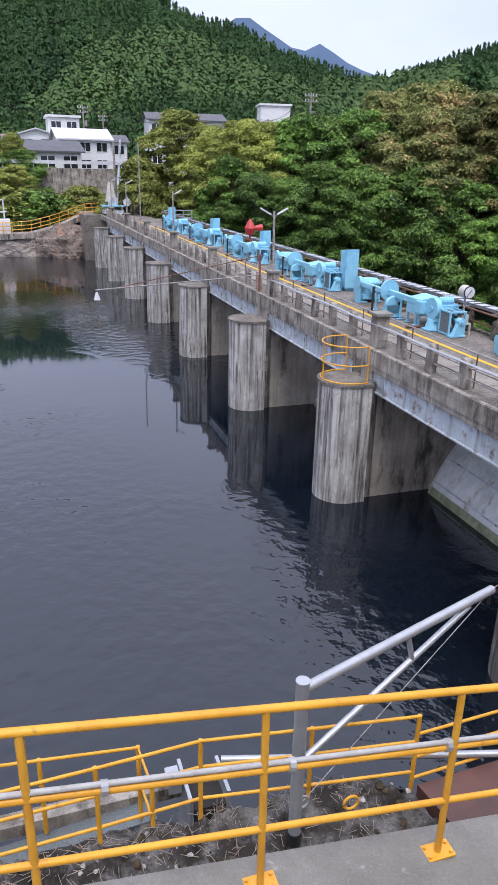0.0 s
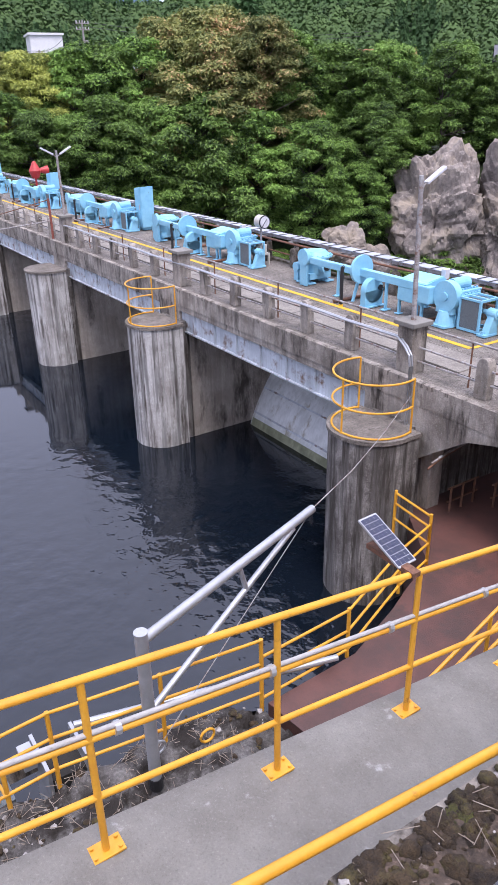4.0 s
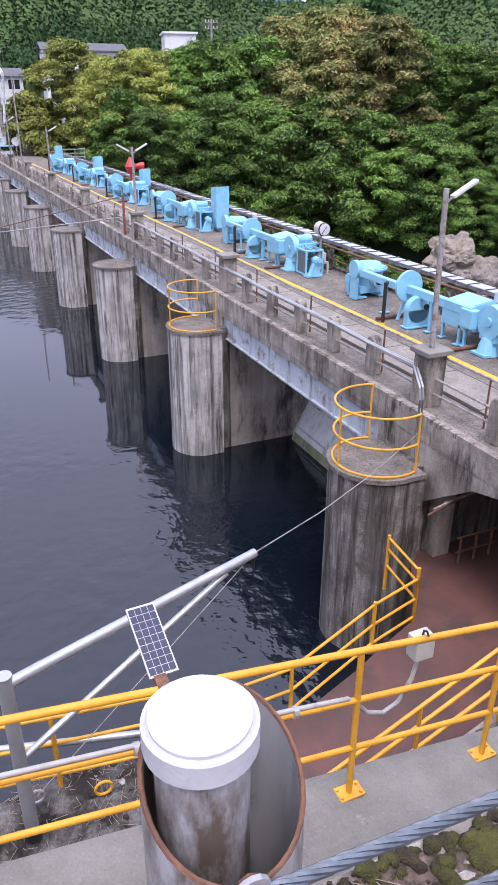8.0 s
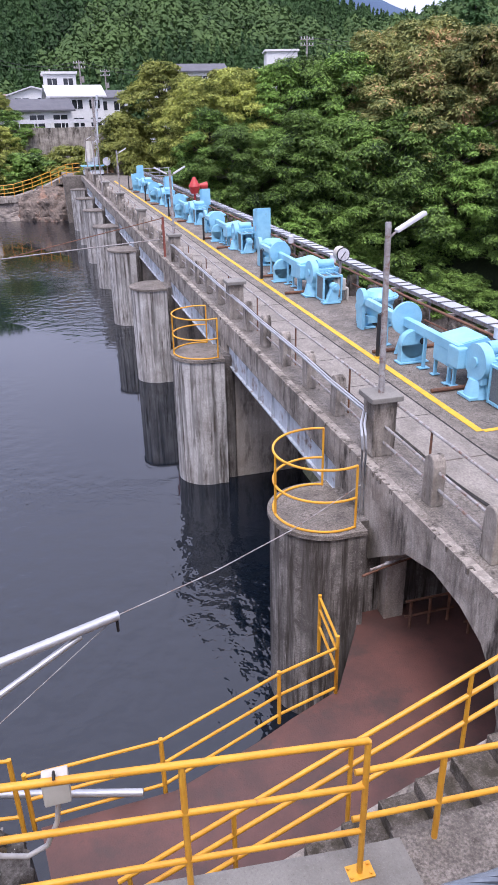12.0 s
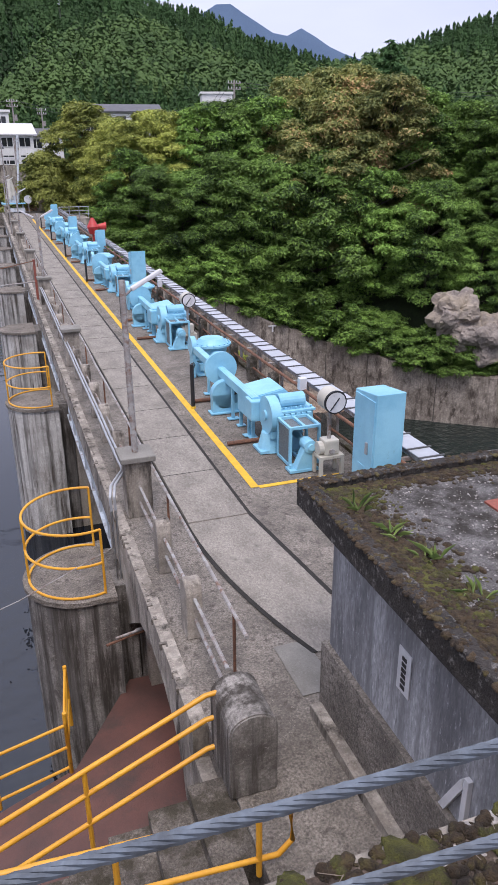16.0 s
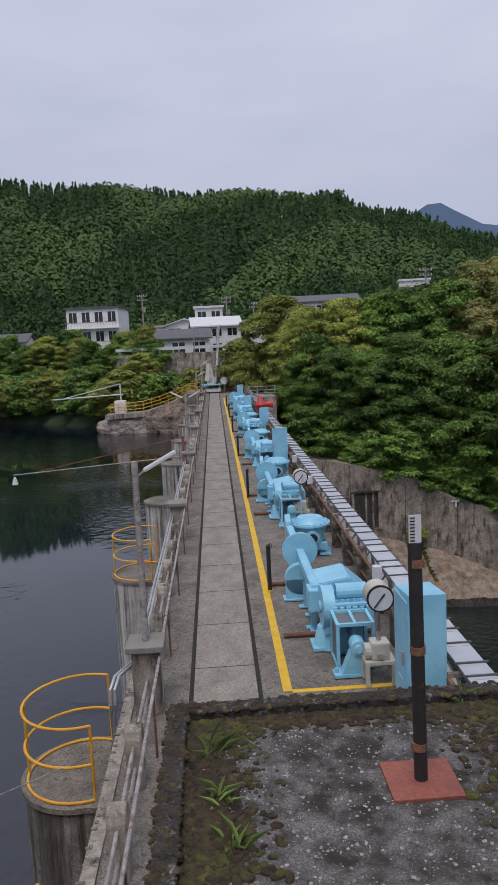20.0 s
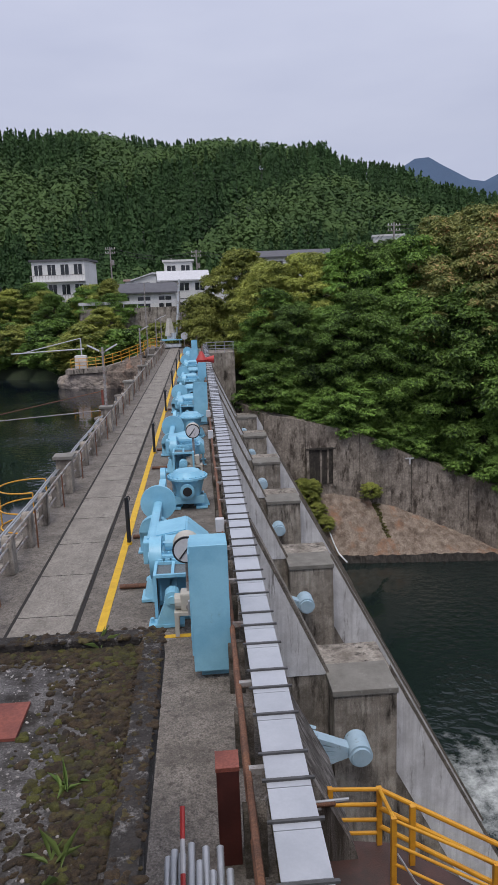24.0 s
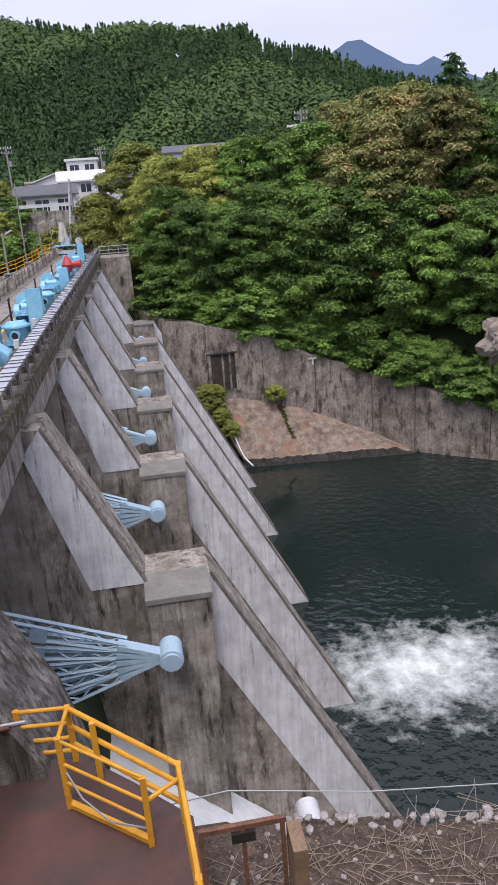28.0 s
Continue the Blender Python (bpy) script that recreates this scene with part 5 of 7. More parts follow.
    cd = part("conduit", pipe(bmesh.new(), [(-15, Y, zf(-15) + 0.91), (-8.2, Y, zf(-8.2) + 0.91), (-7.8, Y, zf(-7.8) + 0.9), (-7.7, Y + 0.03, zf(-7.7) + 0.8), (-7.6, Y + 0.05, zf(-7.6) + 0.68), (-7.46, Y + 0.06, zf(-7.46) + 0.63), (-7.34, Y + 0.06, zf(-7.34) + 0.7), (-7.26, Y + 0.05, zf(-7.26) + 0.9), (-7.23, Y + 0.04, zf(-7.23) + 1.1)], 0.016, 10), "conduit", rl, "pale grey plastic conduit", smooth=True)
    for i in range(7):
        x = -14.2 + 1.0 * i
        part("clip", rodded((x, Y, zf(x) + 0.885), (x + 0.035, Y, zf(x) + 0.88), 0.04, 10), "galv", cd)
    sw = thing("switch_box", (-7.23, -6.82, 1.515), "beige switch box fixed to the handrail", "switch box")
    part("box", boxed(-0.075, 0.075, -0.05, 0.06, 0, 0.18, bev=0.012), "beige", sw)
    part("clamp", pipe(bmesh.new(), [(0, 0, 0.17), (0.0, -0.01, 0.22), (0.0, -0.04, 0.235), (0, -0.06, 0.21)], 0.008, 6), "black", sw)
    # solar panel on the rail
    sp = thing("solar_panel", (-9.0, -6.83, 1.97), "small framed solar panel clamped to the handrail", "solar panel")
    tilt = pose(0.02, 0.26, 0.1, 24, 0, 2)
    fr = part("frame", boxed(-0.17, 0.17, -0.31, 0.31, -0.015, 0.012), "galv", sp)
    fr.matrix_basis = tilt @ Matrix.Diagonal((0.5, 0.72, 0.6, 1))
    for i in range(4):
        for j in range(9):
            c = part("cell", boxed(-0.153 + i * 0.078, -0.081 + i * 0.078, -0.292 + j * 0.0655, -0.232 + j * 0.0655, 0.012, 0.015), "cell", fr)
    part("bracket", boxed(-0.035, 0.035, -0.06, 0.4, -0.02, 0.02), "rust", sp)
    # low rail on the near side of the walkway
    r2 = thing("handrail", (0, 0, 0), "yellow pipe handrail on the wall side of the walkway", "handrail")
    for i in range(4):
        x = -12.6 + 1.3 * i
        part("post", rodded((x, -8.35, zf(x)), (x, -8.35, 2.88 + (-12.6 - x) * 0.177), 0.02, 10), "yellow", r2)
    part("rail", rodded((-14.5, -8.35, 3.214), (-8.7, -8.35, 2.188), 0.022, 10), "yellow", r2, smooth=True)
    # rail of the landing
    r3 = thing("handrail", (0, 0, 0), "yellow pipe handrail of the landing above the stairs", "handrail")
    for x, zt in ((-4.6, 0.83), (-3.45, 0.74), (-2.36, 0.65)):
        part("post", rodded((x, -6.66, -0.03), (x, -6.66, zt), 0.025, 10), "yellow", r3)
    for z0, z1 in ((0.89, 0.63), (0.42, 0.13)):
        part("rail", rodded((-5.3, -6.66, z0), (-2.2, -6.66, z1), 0.024, 10), "yellow", r3, smooth=True)
    part("end_bend", pipe(bmesh.new(), [(-2.2, -6.66, 0.63), (-2.1, -6.66, 0.55), (-2.08, -6.66, 0.25), (-2.2, -6.66, 0.13)], 0.024, 10), "yellow", r3, smooth=True)
    # stairs down to the red floor
    st = thing("stairs", (0, 0, 0), "worn concrete stairs from the deck down to the platform", "stairs", kind="structure")
    for i in range(15):
        x1 = -2.3 - i * 0.37
        part("step", boxed(x1 - 0.38, x1, -6.5, -5.62, -2.74, -0.17 * i - 0.05, bev=0.012), "oldstep", st)
    part("stringer", prism(bmesh.new(), [(-2.1, -0.34), (-7.3, -2.66), (-7.3, -2.74), (-2.1, -2.74)], "y", -5.62, -5.33), "concrete", st)
    r4 = thing("stair_handrail", (0, 0, 0), "yellow pipe handrail sloping down the stairs", "handrail")
    zr = lambda x: 0.765 + (x + 2.43) * 0.452
    for hh, xr in ((0.0, -2.13), (-0.275, -2.13), (-0.62, -2.2)):
        part("rail", pipe(bmesh.new(), [(xr, -5.44, zr(-2.43) + hh - 0.015), (-2.3, -5.44, zr(-2.43) + hh), (-2.43, -5.44, zr(-2.43) + hh - 0.01), (-7.0, -5.44, zr(-7.0) + hh)], 0.025, 10), "yellow", r4, smooth=True)
    for x in (-3.55, -4.75, -5.9, -6.9):
        part("post", rodded((x, -5.44, zr(x) - 1.2), (x, -5.44, zr(x)), 0.024, 10), "yellow", r4)
    part("end_bend", rodded((-2.13, -5.44, zr(-2.43) - 0.275), (-2.13, -5.44, zr(-2.43)), 0.025, 10), "yellow", r4)
    # railing at the water's edge
    def railing(label, pts, z, hts, top, spacing=None):
        g = thing("water_railing", (0, 0, 0), label, "railing")
        for h in hts:
            part("rail", pipe(bmesh.new(), [(x, y, z + h) for x, y in pts], 0.022, 8), "yellow", g, smooth=True)
        for x, y in pts:
            part("post", rodded((x, y, z - 0.05), (x, y, z + top), 0.03, 8), "yellow", g)
        return g
    railing("yellow pipe railing along the rock edge above the water", [(-14.5, -3.3), (-13.2, -3.27), (-11.99, -3.24), (-10.75, -3.19), (-9.4, -3.4), (-8.03, -3.6)], -2.62, (0.28, 0.78, 1.18), 1.2)
    railing("yellow pipe railing round the platform edge", [(-7.93, -3.46), (-6.32, -3.4), (-4.58, -2.72), (-3.62, -2.46)], -2.72, (0.1, 0.46, 0.84), 0.88)
    railing("yellow pipe railing beside the pier column", [(-3.62, -2.46), (-3.52, -1.5)], -2.72, (0.45, 0.78, 1.0), 1.05)
    railing("short yellow frame over the screen", [(-14.2, -2.2), (-12.6, -2.4), (-11.4, -2.55), (-11.35, -3.2)], -3.1, (0.6, 1.15), 1.17)
    # the davit
    d = thing("davit", (-9.8, -3.92, -2.58), "grey steel davit with a braced boom over the water", "davit")
    part("mast", rodded((0, 0, 0), (0, 0, 2.36), 0.075, 16), "galv", d, smooth=True)
    part("mast_foot", rodded((0, 0, 0), (0, 0, 0.18), 0.085, 16), "black", d)
    part("mast_cap", rodded((0, 0, 2.36), (0, 0, 2.375), 0.08, 16), "galv", d)
    tip = (3.17, 1.05, 2.28)
    part("boom", rodded((0.02, 0.01, 2.25), tip, 0.06, 14), "galv", d, smooth=True)
    part("stay", rodded((0.03, 0.02, 1.2), (2.72, 0.9, 2.2), 0.04, 12), "galv", d, smooth=True)
    part("strut", rodded((1.6, 0.53, 2.25), (1.72, 0.57, 1.84), 0.035, 8), "galv", d)
    part("hoist_rope", rodded(tip, (0.1, 0.05, 0.55), 0.006, 6), "grey", d)
    part("winch", pipe(bmesh.new(), [(0.1 + 0.09 * math.cos(a * math.tau / 12), 0.05, 0.55 + 0.09 * math.sin(a * math.tau / 12)) for a in range(12)], 0.015, 6, closed=True), "galv", d, smooth=True)
    part("hook", rodded((3.15, 1.05, 2.05), (3.15, 1.05, 2.22), 0.02, 6), "black", d)
    lc = thing("steel_cable", (0, 0, 0), "thin steel cable from the davit to the pier guardrail", "cable")
    part("strand", pipe(bmesh.new(), [(-6.63, -2.87, -0.3), (-5.3, -2.2, -0.4), (-4.0, -1.5, -0.42), (-2.6, -0.8, -0.25)], 0.008, 6), "grey", lc)
    bp = thing("floating_pipe", (0, 0, 0), "long grey pipe lying across the rock and the platform edge", "pipe")
    part("tube", rodded((-10.28, -2.47, -2.55), (-6.6, -3.5, -2.55), 0.05, 12), "galv", bp, smooth=True)
    # trash screen below
    sc = thing("screen_machine", (0, 0, 0), "steel intake screen with dark channel and mesh panel by rocks", "screen")
    part("channel", boxed(-10.72, -10.24, -2.6, -1.95, -4.8, -3.2), "groove", sc)
    part("channel_side", boxed(-10.77, -10.72, -2.68, -1.9, -4.8, -2.95), "galv", sc)
    part("channel_side", boxed(-10.24, -10.19, -2.65, -2.0, -4.8, -2.95), "galv", sc)
    part("brush", boxed(-10.98, -10.8, -2.35, -2.05, -3.1, -2.9), "galv", sc)
    part("mesh_panel", prism(bmesh.new(), [(-13.4, -3.35), (-11.2, -3.15), (-11.2, -3.2), (-13.4, -3.4)], "y", -2.62, -2.28), "meshgrey", sc)
    part("walk_beam", boxed(-13.5, -10.8, -2.28, -2.05, -3.25, -3.05), "concrete", sc)
    ey = thing("mooring_ring", (-8.95, -3.735, -2.52), "yellow steel mooring ring on the rock", "ring")
    part("ring", pipe(bmesh.new(), [(0.1 * math.cos(a * math.tau / 16), 0.03, 0.06 + 0.1 * math.sin(a * math.tau / 16)) for a in range(16)], 0.018, 8, closed=True), "yellow", ey, smooth=True)


build_near()


def rock_mesh(name, size, seed, sub=5, amp=0.35, freq=0.5, flat=None):
    """A craggy rock: broad lumps, blocky ledges and fine roughness on a stretched ball."""
    bm = bmesh.new()
    bmesh.ops.create_icosphere(bm, subdivisions=sub, radius=1)
    o = Vector((seed * 7.1, seed * 3.3, seed))
    big = max(size)
    for v in bm.verts:
        c = v.co.copy()
        p = Vector((c.x * size[0], c.y * size[1], c.z * size[2]))
        q = p / big
        lump = noise.noise(q * 1.7 + o) + 0.5 * noise.noise(q * 3.6 + o)
        block_ = noise.cell_vector(Vector((q.x * 3.2, q.y * 3.2, q.z * 2.4)) + o)
        fine = noise.fractal(p * freq * 2.2 + o, 0.9, 2.1, 5)
        crack = abs(noise.noise(q * 5 + o * 2))
        v.co = p * (1 + amp * (0.9 * lump + 0.35 * (block_[0] - 0.5) + 0.3 * fine) - 0.1 * amp * (1 - min(1, crack * 8)))
        if flat is not None:
            v.co.z = min(v.co.z, flat + 0.1 * noise.noise(p * 1.6) + 0.05 * noise.noise(p * 6))
    return bm


def build_rocks():
    ex, ey = [-16, -13.1, -12.4, -11.5, -10.4, -9.6, -9.1, -8.5, -8.0, -7.85, -7.5], [-2.95, -3.05, -3.05, -2.98, -3.15, -3.1, -3.0, -3.22, -3.62, -4.2, -4.7]
    def ledge(x, y):
        e = float(np.interp(x, ex, ey)) + 0.12 * noise.noise(Vector((x * 3, 0, 5)))
        p = Vector((x, y, 0))
        crack = abs(noise.noise(p * 1.1 + Vector((4, 4, 0))))
        z = -2.62 + 0.13 * noise.fractal(p * 1.6, 1.0, 2.0, 5) - 0.1 * (1 - smooth01(0.0, 0.05, crack)) + 0.12 * smooth01(-11.5, -13.5, x)
        return z - 2.6 * smooth01(e - 0.12, e + 0.22, y)
    n = 130
    lg = part("rock_ledge", sheet(lambda x, y: (x, y, ledge(x, y)), [-15.5 + 8.0 * i / 150 for i in range(151)], [-6.9 + 4.4 * i / 85 for i in range(86)]), "darkrock", smooth=True)
    tagged(lg, "cracked grey rock ledge with dark moss above the water", "rock", kind="structure")
    rs = np.random.RandomState(20)
    n = 1500
    x, y = rs.uniform(-14.8, -8.0, n), rs.uniform(-6.6, -3.1, n)
    keep = (np.sin(x * 2.1) + np.sin(y * 3 + x) + rs.normal(0, 0.6, n) > 0.1) & (y < np.interp(x, ex, ey) - 0.05)
    x, y = x[keep], y[keep]
    z = np.array([ledge(a, b) for a, b in zip(x, y)])
    half = len(x) * 2 // 3
    tagged(clumps("brown_moss", "moss_brown", x[:half], y[:half], z[:half], 0.015 + 0.05 * rs.rand(half) ** 2, 0.6, 2, 9), "dark brown moss cushions on the rock ledge", "moss", kind="stuff")
    tagged(clumps("stones", "stone", x[half:], y[half:], z[half:], 0.01 + 0.03 * rs.rand(len(x) - half) ** 2, 0.6, 1, 8), "loose stones on the rock ledge", "stones", kind="stuff")
    rs = np.random.RandomState(21)
    bm = bmesh.new()
    for i in range(1300):
        x, y = -14.5 + 6.0 * rs.rand() ** 1.3, -3.2 - 3.2 * rs.rand() ** 1.8
        a, l = rs.uniform(0, math.tau), rs.uniform(0.05, 0.22)
        z = ledge(x, y)
        if z < -3:
            continue
        rod(bm, (x, y, z + 0.01), (x + l * math.cos(a), y + l * math.sin(a), z + rs.uniform(0, 0.05)), 0.0045, 3)
    tagged(part("twigs", bm, "twig"), "dry twigs and stems lying on the rock ledge", "twigs", kind="stuff")
    bm = bmesh.new()
    for i in range(700):
        x, y = rs.uniform(-14.5, -10.2), -6.45 + abs(rs.normal(0, 0.35))
        a, l = rs.uniform(0, math.tau), rs.uniform(0.05, 0.2)
        d = Vector((math.cos(a) * 0.5, math.sin(a) * 0.5, 1)).normalized() * l
        s = Vector((-math.sin(a), math.cos(a), 0)) * 0.01
        b0 = Vector((x, y, ledge(x, y)))
        bm.faces.new([bm.verts.new(p) for p in (b0 - s, b0 + s, b0 + d)])
    tagged(part("grass", bm, "grass"), "short grass at the foot of the walkway", "grass", kind="stuff")


build_rocks()


def build_guard_cable():
    post = None
    line = [(-14, -9.28, 4.1), (-9.6, -9.315, 4.16), (-8.7, -9.37, 4.2), (-7.4, -9.44, 4.26), (-5.57, -9.6, 4.49), (-4.2, -9.83, 4.61), (-3.5, -9.87, 4.63), (-3.2, -9.9, 4.66), (-2.5, -9.9, 4.66), (3.1, -9.6, 4.2), (8, -9.5, 3.9)]
    xs = [p[0] for p in line]
    for x, y, z in ((-9.608, -9.21, 4.302), (-5.575, -9.49, 4.625), (-13.8, -9.17, 4.24), (3.163, -9.463, 4.342)):
        m = pose(x, y, z - 1.2, 0, 0, 0)
        if post:
            copy_thing(post, m)
            continue
        post = thing("guard_post", (x, y, z - 1.2), "dirty white round guard cable post with a flat cap", "guard post", "guard posts")
        part("tube", rodded((0, 0, -0.8), (0, 0, 1.17), 0.05, 28), "postwhite", post, "white tube with black dirt streaks", smooth=True)
        bm = rodded((0, 0, 1.165), (0, 0, 1.2), 0.0595, 32)
        bmesh.ops.bevel(bm, geom=[e for e in bm.edges if e.verts[0].co.z > 1.19 and e.verts[1].co.z > 1.19], offset=0.007, segments=3, affect="EDGES")
        part("cap", bm, "capwhite", post, smooth=True)
        # slant-cut sleeve with a rusty rim, the cable bolted to its front
        ring = lambda r, a: (0.018 + r * math.cos(a), -0.012 + r * math.sin(a), 1.115 + 0.055 * math.sin(a))
        bm = bmesh.new()
        prev = None
        for i in range(37):
            a = math.tau * i / 36
            p, q = ring(0.086, a), ring(0.081, a)
            v = [bm.verts.new(c) for c in ((p[0], p[1], 0.6), p, q, (q[0], q[1], 0.6))]
            if prev:
                for j in range(3):
                    bm.faces.new((prev[j], v[j], v[j + 1], prev[j + 1]))
            prev = v
        sl = part("sleeve", bm, "postwhite", post, "white slant-cut sleeve", smooth=True)
        part("rim", pipe(bmesh.new(), [ring(0.0835, math.tau * i / 36) for i in range(36)], 0.0032, 6, closed=True), "rust", sl, "rusty rim")
        part("bolt", rodded((0.012, -0.125, 1.06), (0.012, -0.09, 1.06), 0.013, 6), "rust", post)
        part("washer", rodded((0.012, -0.104, 1.06), (0.012, -0.098, 1.06), 0.02, 14), "galv", post)
    for dz, dy in ((0, 0), (-0.15, 0.0), (-0.33, 0.0)):
        c = thing("wire_rope", (0, 0, 0), "twisted galvanised steel guard cable along the road", "cable", "guard cables")
        for k in range(6):
            pts = []
            for i in range(900):
                x = -13.5 + 15.5 * i / 899
                y, z = float(np.interp(x, xs, [p[1] for p in line])) + dy, float(np.interp(x, xs, [p[2] for p in line])) + dz
                a = x * math.tau / 0.13 + k * math.tau / 6
                pts.append((x, y + 0.005 * math.cos(a), z + 0.005 * math.sin(a)))
            part("strand", pipe(bmesh.new(), pts, 0.0033, 5), "rope", c, smooth=True)


build_guard_cable()


# ---- downstream platform and banks ----
def build_downstream():
    g = thing("platform_railing", (0, 0, 0), "bright yellow square-post railing with an open gate on the platform", "railing")
    Z, T = -2.9, -2.0
    Yl = "yellow"
    for x, y in ((3.3, -1.13), (4.0, -1.2), (4.36, -1.62), (5.44, -2.6), (5.55, -4.2), (5.75, -6.2)):
        part("post", boxed(x - 0.037, x + 0.037, y - 0.037, y + 0.037, Z, T + 0.03), Yl, g)
    for z in (T, T - 0.25, T - 0.5, T - 0.72):
        part("rail", rodded((4.0, -1.2, z), (3.3, -1.13, z), 0.03, 8), Yl, g)
    for z in (T, T - 0.3, T - 0.6):
        part("rail", pipe(bmesh.new(), [(4.0, -1.2, z), (5.44, -2.6, z), (5.55, -4.2, z), (5.75, -6.2, z)], 0.036, 8), Yl, g)
    gt = part("gate", boxed(-0.035, 0.035, -0.035, 0.035, 0, 1.12), Yl, g)
    gt.location = (3.98, -2.04, Z)
    part("gate_post", boxed(1.005, 1.075, -0.855, -0.785, 0, 1.05), Yl, gt)
    part("gate_bar", prism(bmesh.new(), [(0.02, -0.05), (1.06, -0.87), (1.06, -0.77), (0.02, 0.05)], "z", 0.02, 0.09), Yl, gt)
    for z in (1.08, 0.72, 0.42):
        part("gate_bar", rodded((0, 0, z), (1.04, -0.82, z - 0.04), 0.022, 8), Yl, gt)
    part("gate_arm", rodded((1.04, -0.82, 0.68), (1.44, -0.6, 0.72), 0.03, 8), Yl, gt)
    part("gate_arm", rodded((0, 0, 1.1), (0.02, 0.84, 0.9), 0.03, 8), Yl, gt)
    part("chain", pipe(bmesh.new(), [(4.02, -2.08, -2.3), (4.2, -2.3, -2.55), (4.55, -2.6, -2.7), (4.98, -2.88, -2.6)], 0.014, 6), "galv", g, "thin steel chain")
    for i in range(6):
        p = thing("stored_pipe", (0, 0, 0), "rusty steel pipe stored under the deck edge", "pipe", "stored pipes")
        part("tube", rodded((1.0 + 0.1 * i, -1.5 - 0.06 * (i % 3), -1.96 + 0.06 * (i // 3)), (3.5 - 0.2 * (i % 4), -1.42 - 0.06 * (i % 3), -1.96 + 0.06 * (i // 3)), 0.028, 8), "rust" if i % 2 else "galv", p)
    ck = thing("garden_fork", (2.9, -1.6, -2.9), "dark iron fork leaning on the pier wall", "fork")
    part("handle", rodded((0, -0.12, 0.25), (0, 0.06, 1.3), 0.018, 8), "black", ck)
    for i in range(4):
        part("tine", rodded((-0.09 + 0.06 * i, -0.2, 0), (-0.09 + 0.06 * i, -0.12, 0.25), 0.008, 5), "black", ck)
    part("crossbar", boxed(-0.1, 0.1, -0.13, -0.11, 0.24, 0.26), "black", ck)
    rf = thing("rusty_frame", (5.62, -4.2, 0.18), "rusty angle-iron frame with a weathered plank beside the platform", "frame")
    part("top_bar", boxed(-0.02, 0.86, -0.025, 0.025, -1.62, -1.56), "rust", rf)
    for x in (0.0, 0.42, 0.82):
        part("post", boxed(x - 0.022, x + 0.022, -0.022, 0.022, -4.0, -1.62), "rust", rf)
    part("plank", boxed(0.86, 1.0, -0.35, 0.02, -4.0, -1.66), "plank", rf, "weathered brown plank")
    part("latch", boxed(0.3, 0.54, -0.03, 0.03, -1.78, -1.66), "blackrust", rf)
    # stony bank
    def bz(x, y):
        e = max(-3.2, -0.75 - 0.164 * x)
        return -3.95 - 0.1 * noise.noise(Vector((x, y, 2))) - 16 * smooth01(e, e + 1.2, y)
    bk = part("bank", sheet(lambda x, y: (x, y, bz(x, y)), [5.0 + 0.5 * i for i in range(90)], [-9, -7, -5, -4, -3.2, -2.7, -2.4, -2.1, -1.9, -1.7, -1.3, -0.9, -0.4, 0.2]), "soil", smooth=True)
    tagged(bk, "brown bank with dry stems and stones", "bank", kind="structure")
    rs = np.random.RandomState(14)
    bm = bmesh.new()
    for i in range(800):
        x, y = 5.2 + 14 * rs.rand() ** 1.3, rs.uniform(-6, -2.3)
        s = rs.uniform(0.012, 0.04)
        if rs.rand() < 0.22:
            x, s = rs.uniform(6.5, 18), rs.uniform(0.03, 0.075)
            y = max(-3.2, -0.75 - 0.164 * x) - rs.uniform(0.0, 0.25)
        bmesh.ops.create_icosphere(bm, subdivisions=1, radius=s, matrix=Matrix.Translation((x, y, bz(x, y) + s * 0.4)) @ Matrix.Rotation(rs.uniform(0, 6), 4, "Z") @ Matrix.Diagonal((1.3, 1, 0.8, 1)))
    tagged(part("stones", bm, "stone"), "loose pale stones on the bank", "stones", kind="stuff")
    bm = bmesh.new()
    for i in range(2200):
        x, y = 5.2 + 12 * rs.rand(), rs.uniform(-6, -2.3)
        a, l = rs.uniform(0, math.tau), rs.uniform(0.15, 0.6)
        z = bz(x, y) + 0.02
        rod(bm, (x, y, z), (x + l * math.cos(a), y + l * math.sin(a), z + rs.uniform(0, 0.12)), 0.006, 3)
    tagged(part("dry_stems", bm, "twig"), "dry stems lying on the bank", "twigs", kind="stuff")
    w = thing("pipe_outlet", (7.42, -0.55, -5.35), "white plastic pipe end sticking out of the bank", "pipe")
    part("tube", rodded((0, -0.8, 0), (0, 0.1, 0.05), 0.2, 20), "white", w, smooth=True)
    c = thing("line_wire", (0, 0, 0), "thin wire stretched over the river", "wire")
    part("strand", pipe(bmesh.new(), [(5.2, -1.3, -3.9), (6.1, -1.0, -4.14), (8.34, -1.0, -4.67), (10.8, -1.0, -5.05), (15, -1.0, -5.6)], 0.012, 5), "galv", c)
    f = thing("iron_frame", (5.75, -4.0, -3.95), "rusty angle-iron frame with a hanging plate on the bank", "frame")
    for x in (0.1, 0.95):
        part("leg", boxed(x - 0.03, x + 0.03, -0.03, 0.03, 0, 1.0), "rust", f)
    part("top_bar", boxed(0.05, 1.0, -0.03, 0.03, 0.98, 1.04), "rust", f)
    part("plate", boxed(0.4, 0.7, -0.02, 0.02, 0.75, 0.98), "blackrust", f)
    part("side_panel", prism(bmesh.new(), [(-0.02, 0), (-0.9, 0), (-0.9, 0.5), (-0.02, 1.0)], "x", 0.95, 1.0), "rust", f)
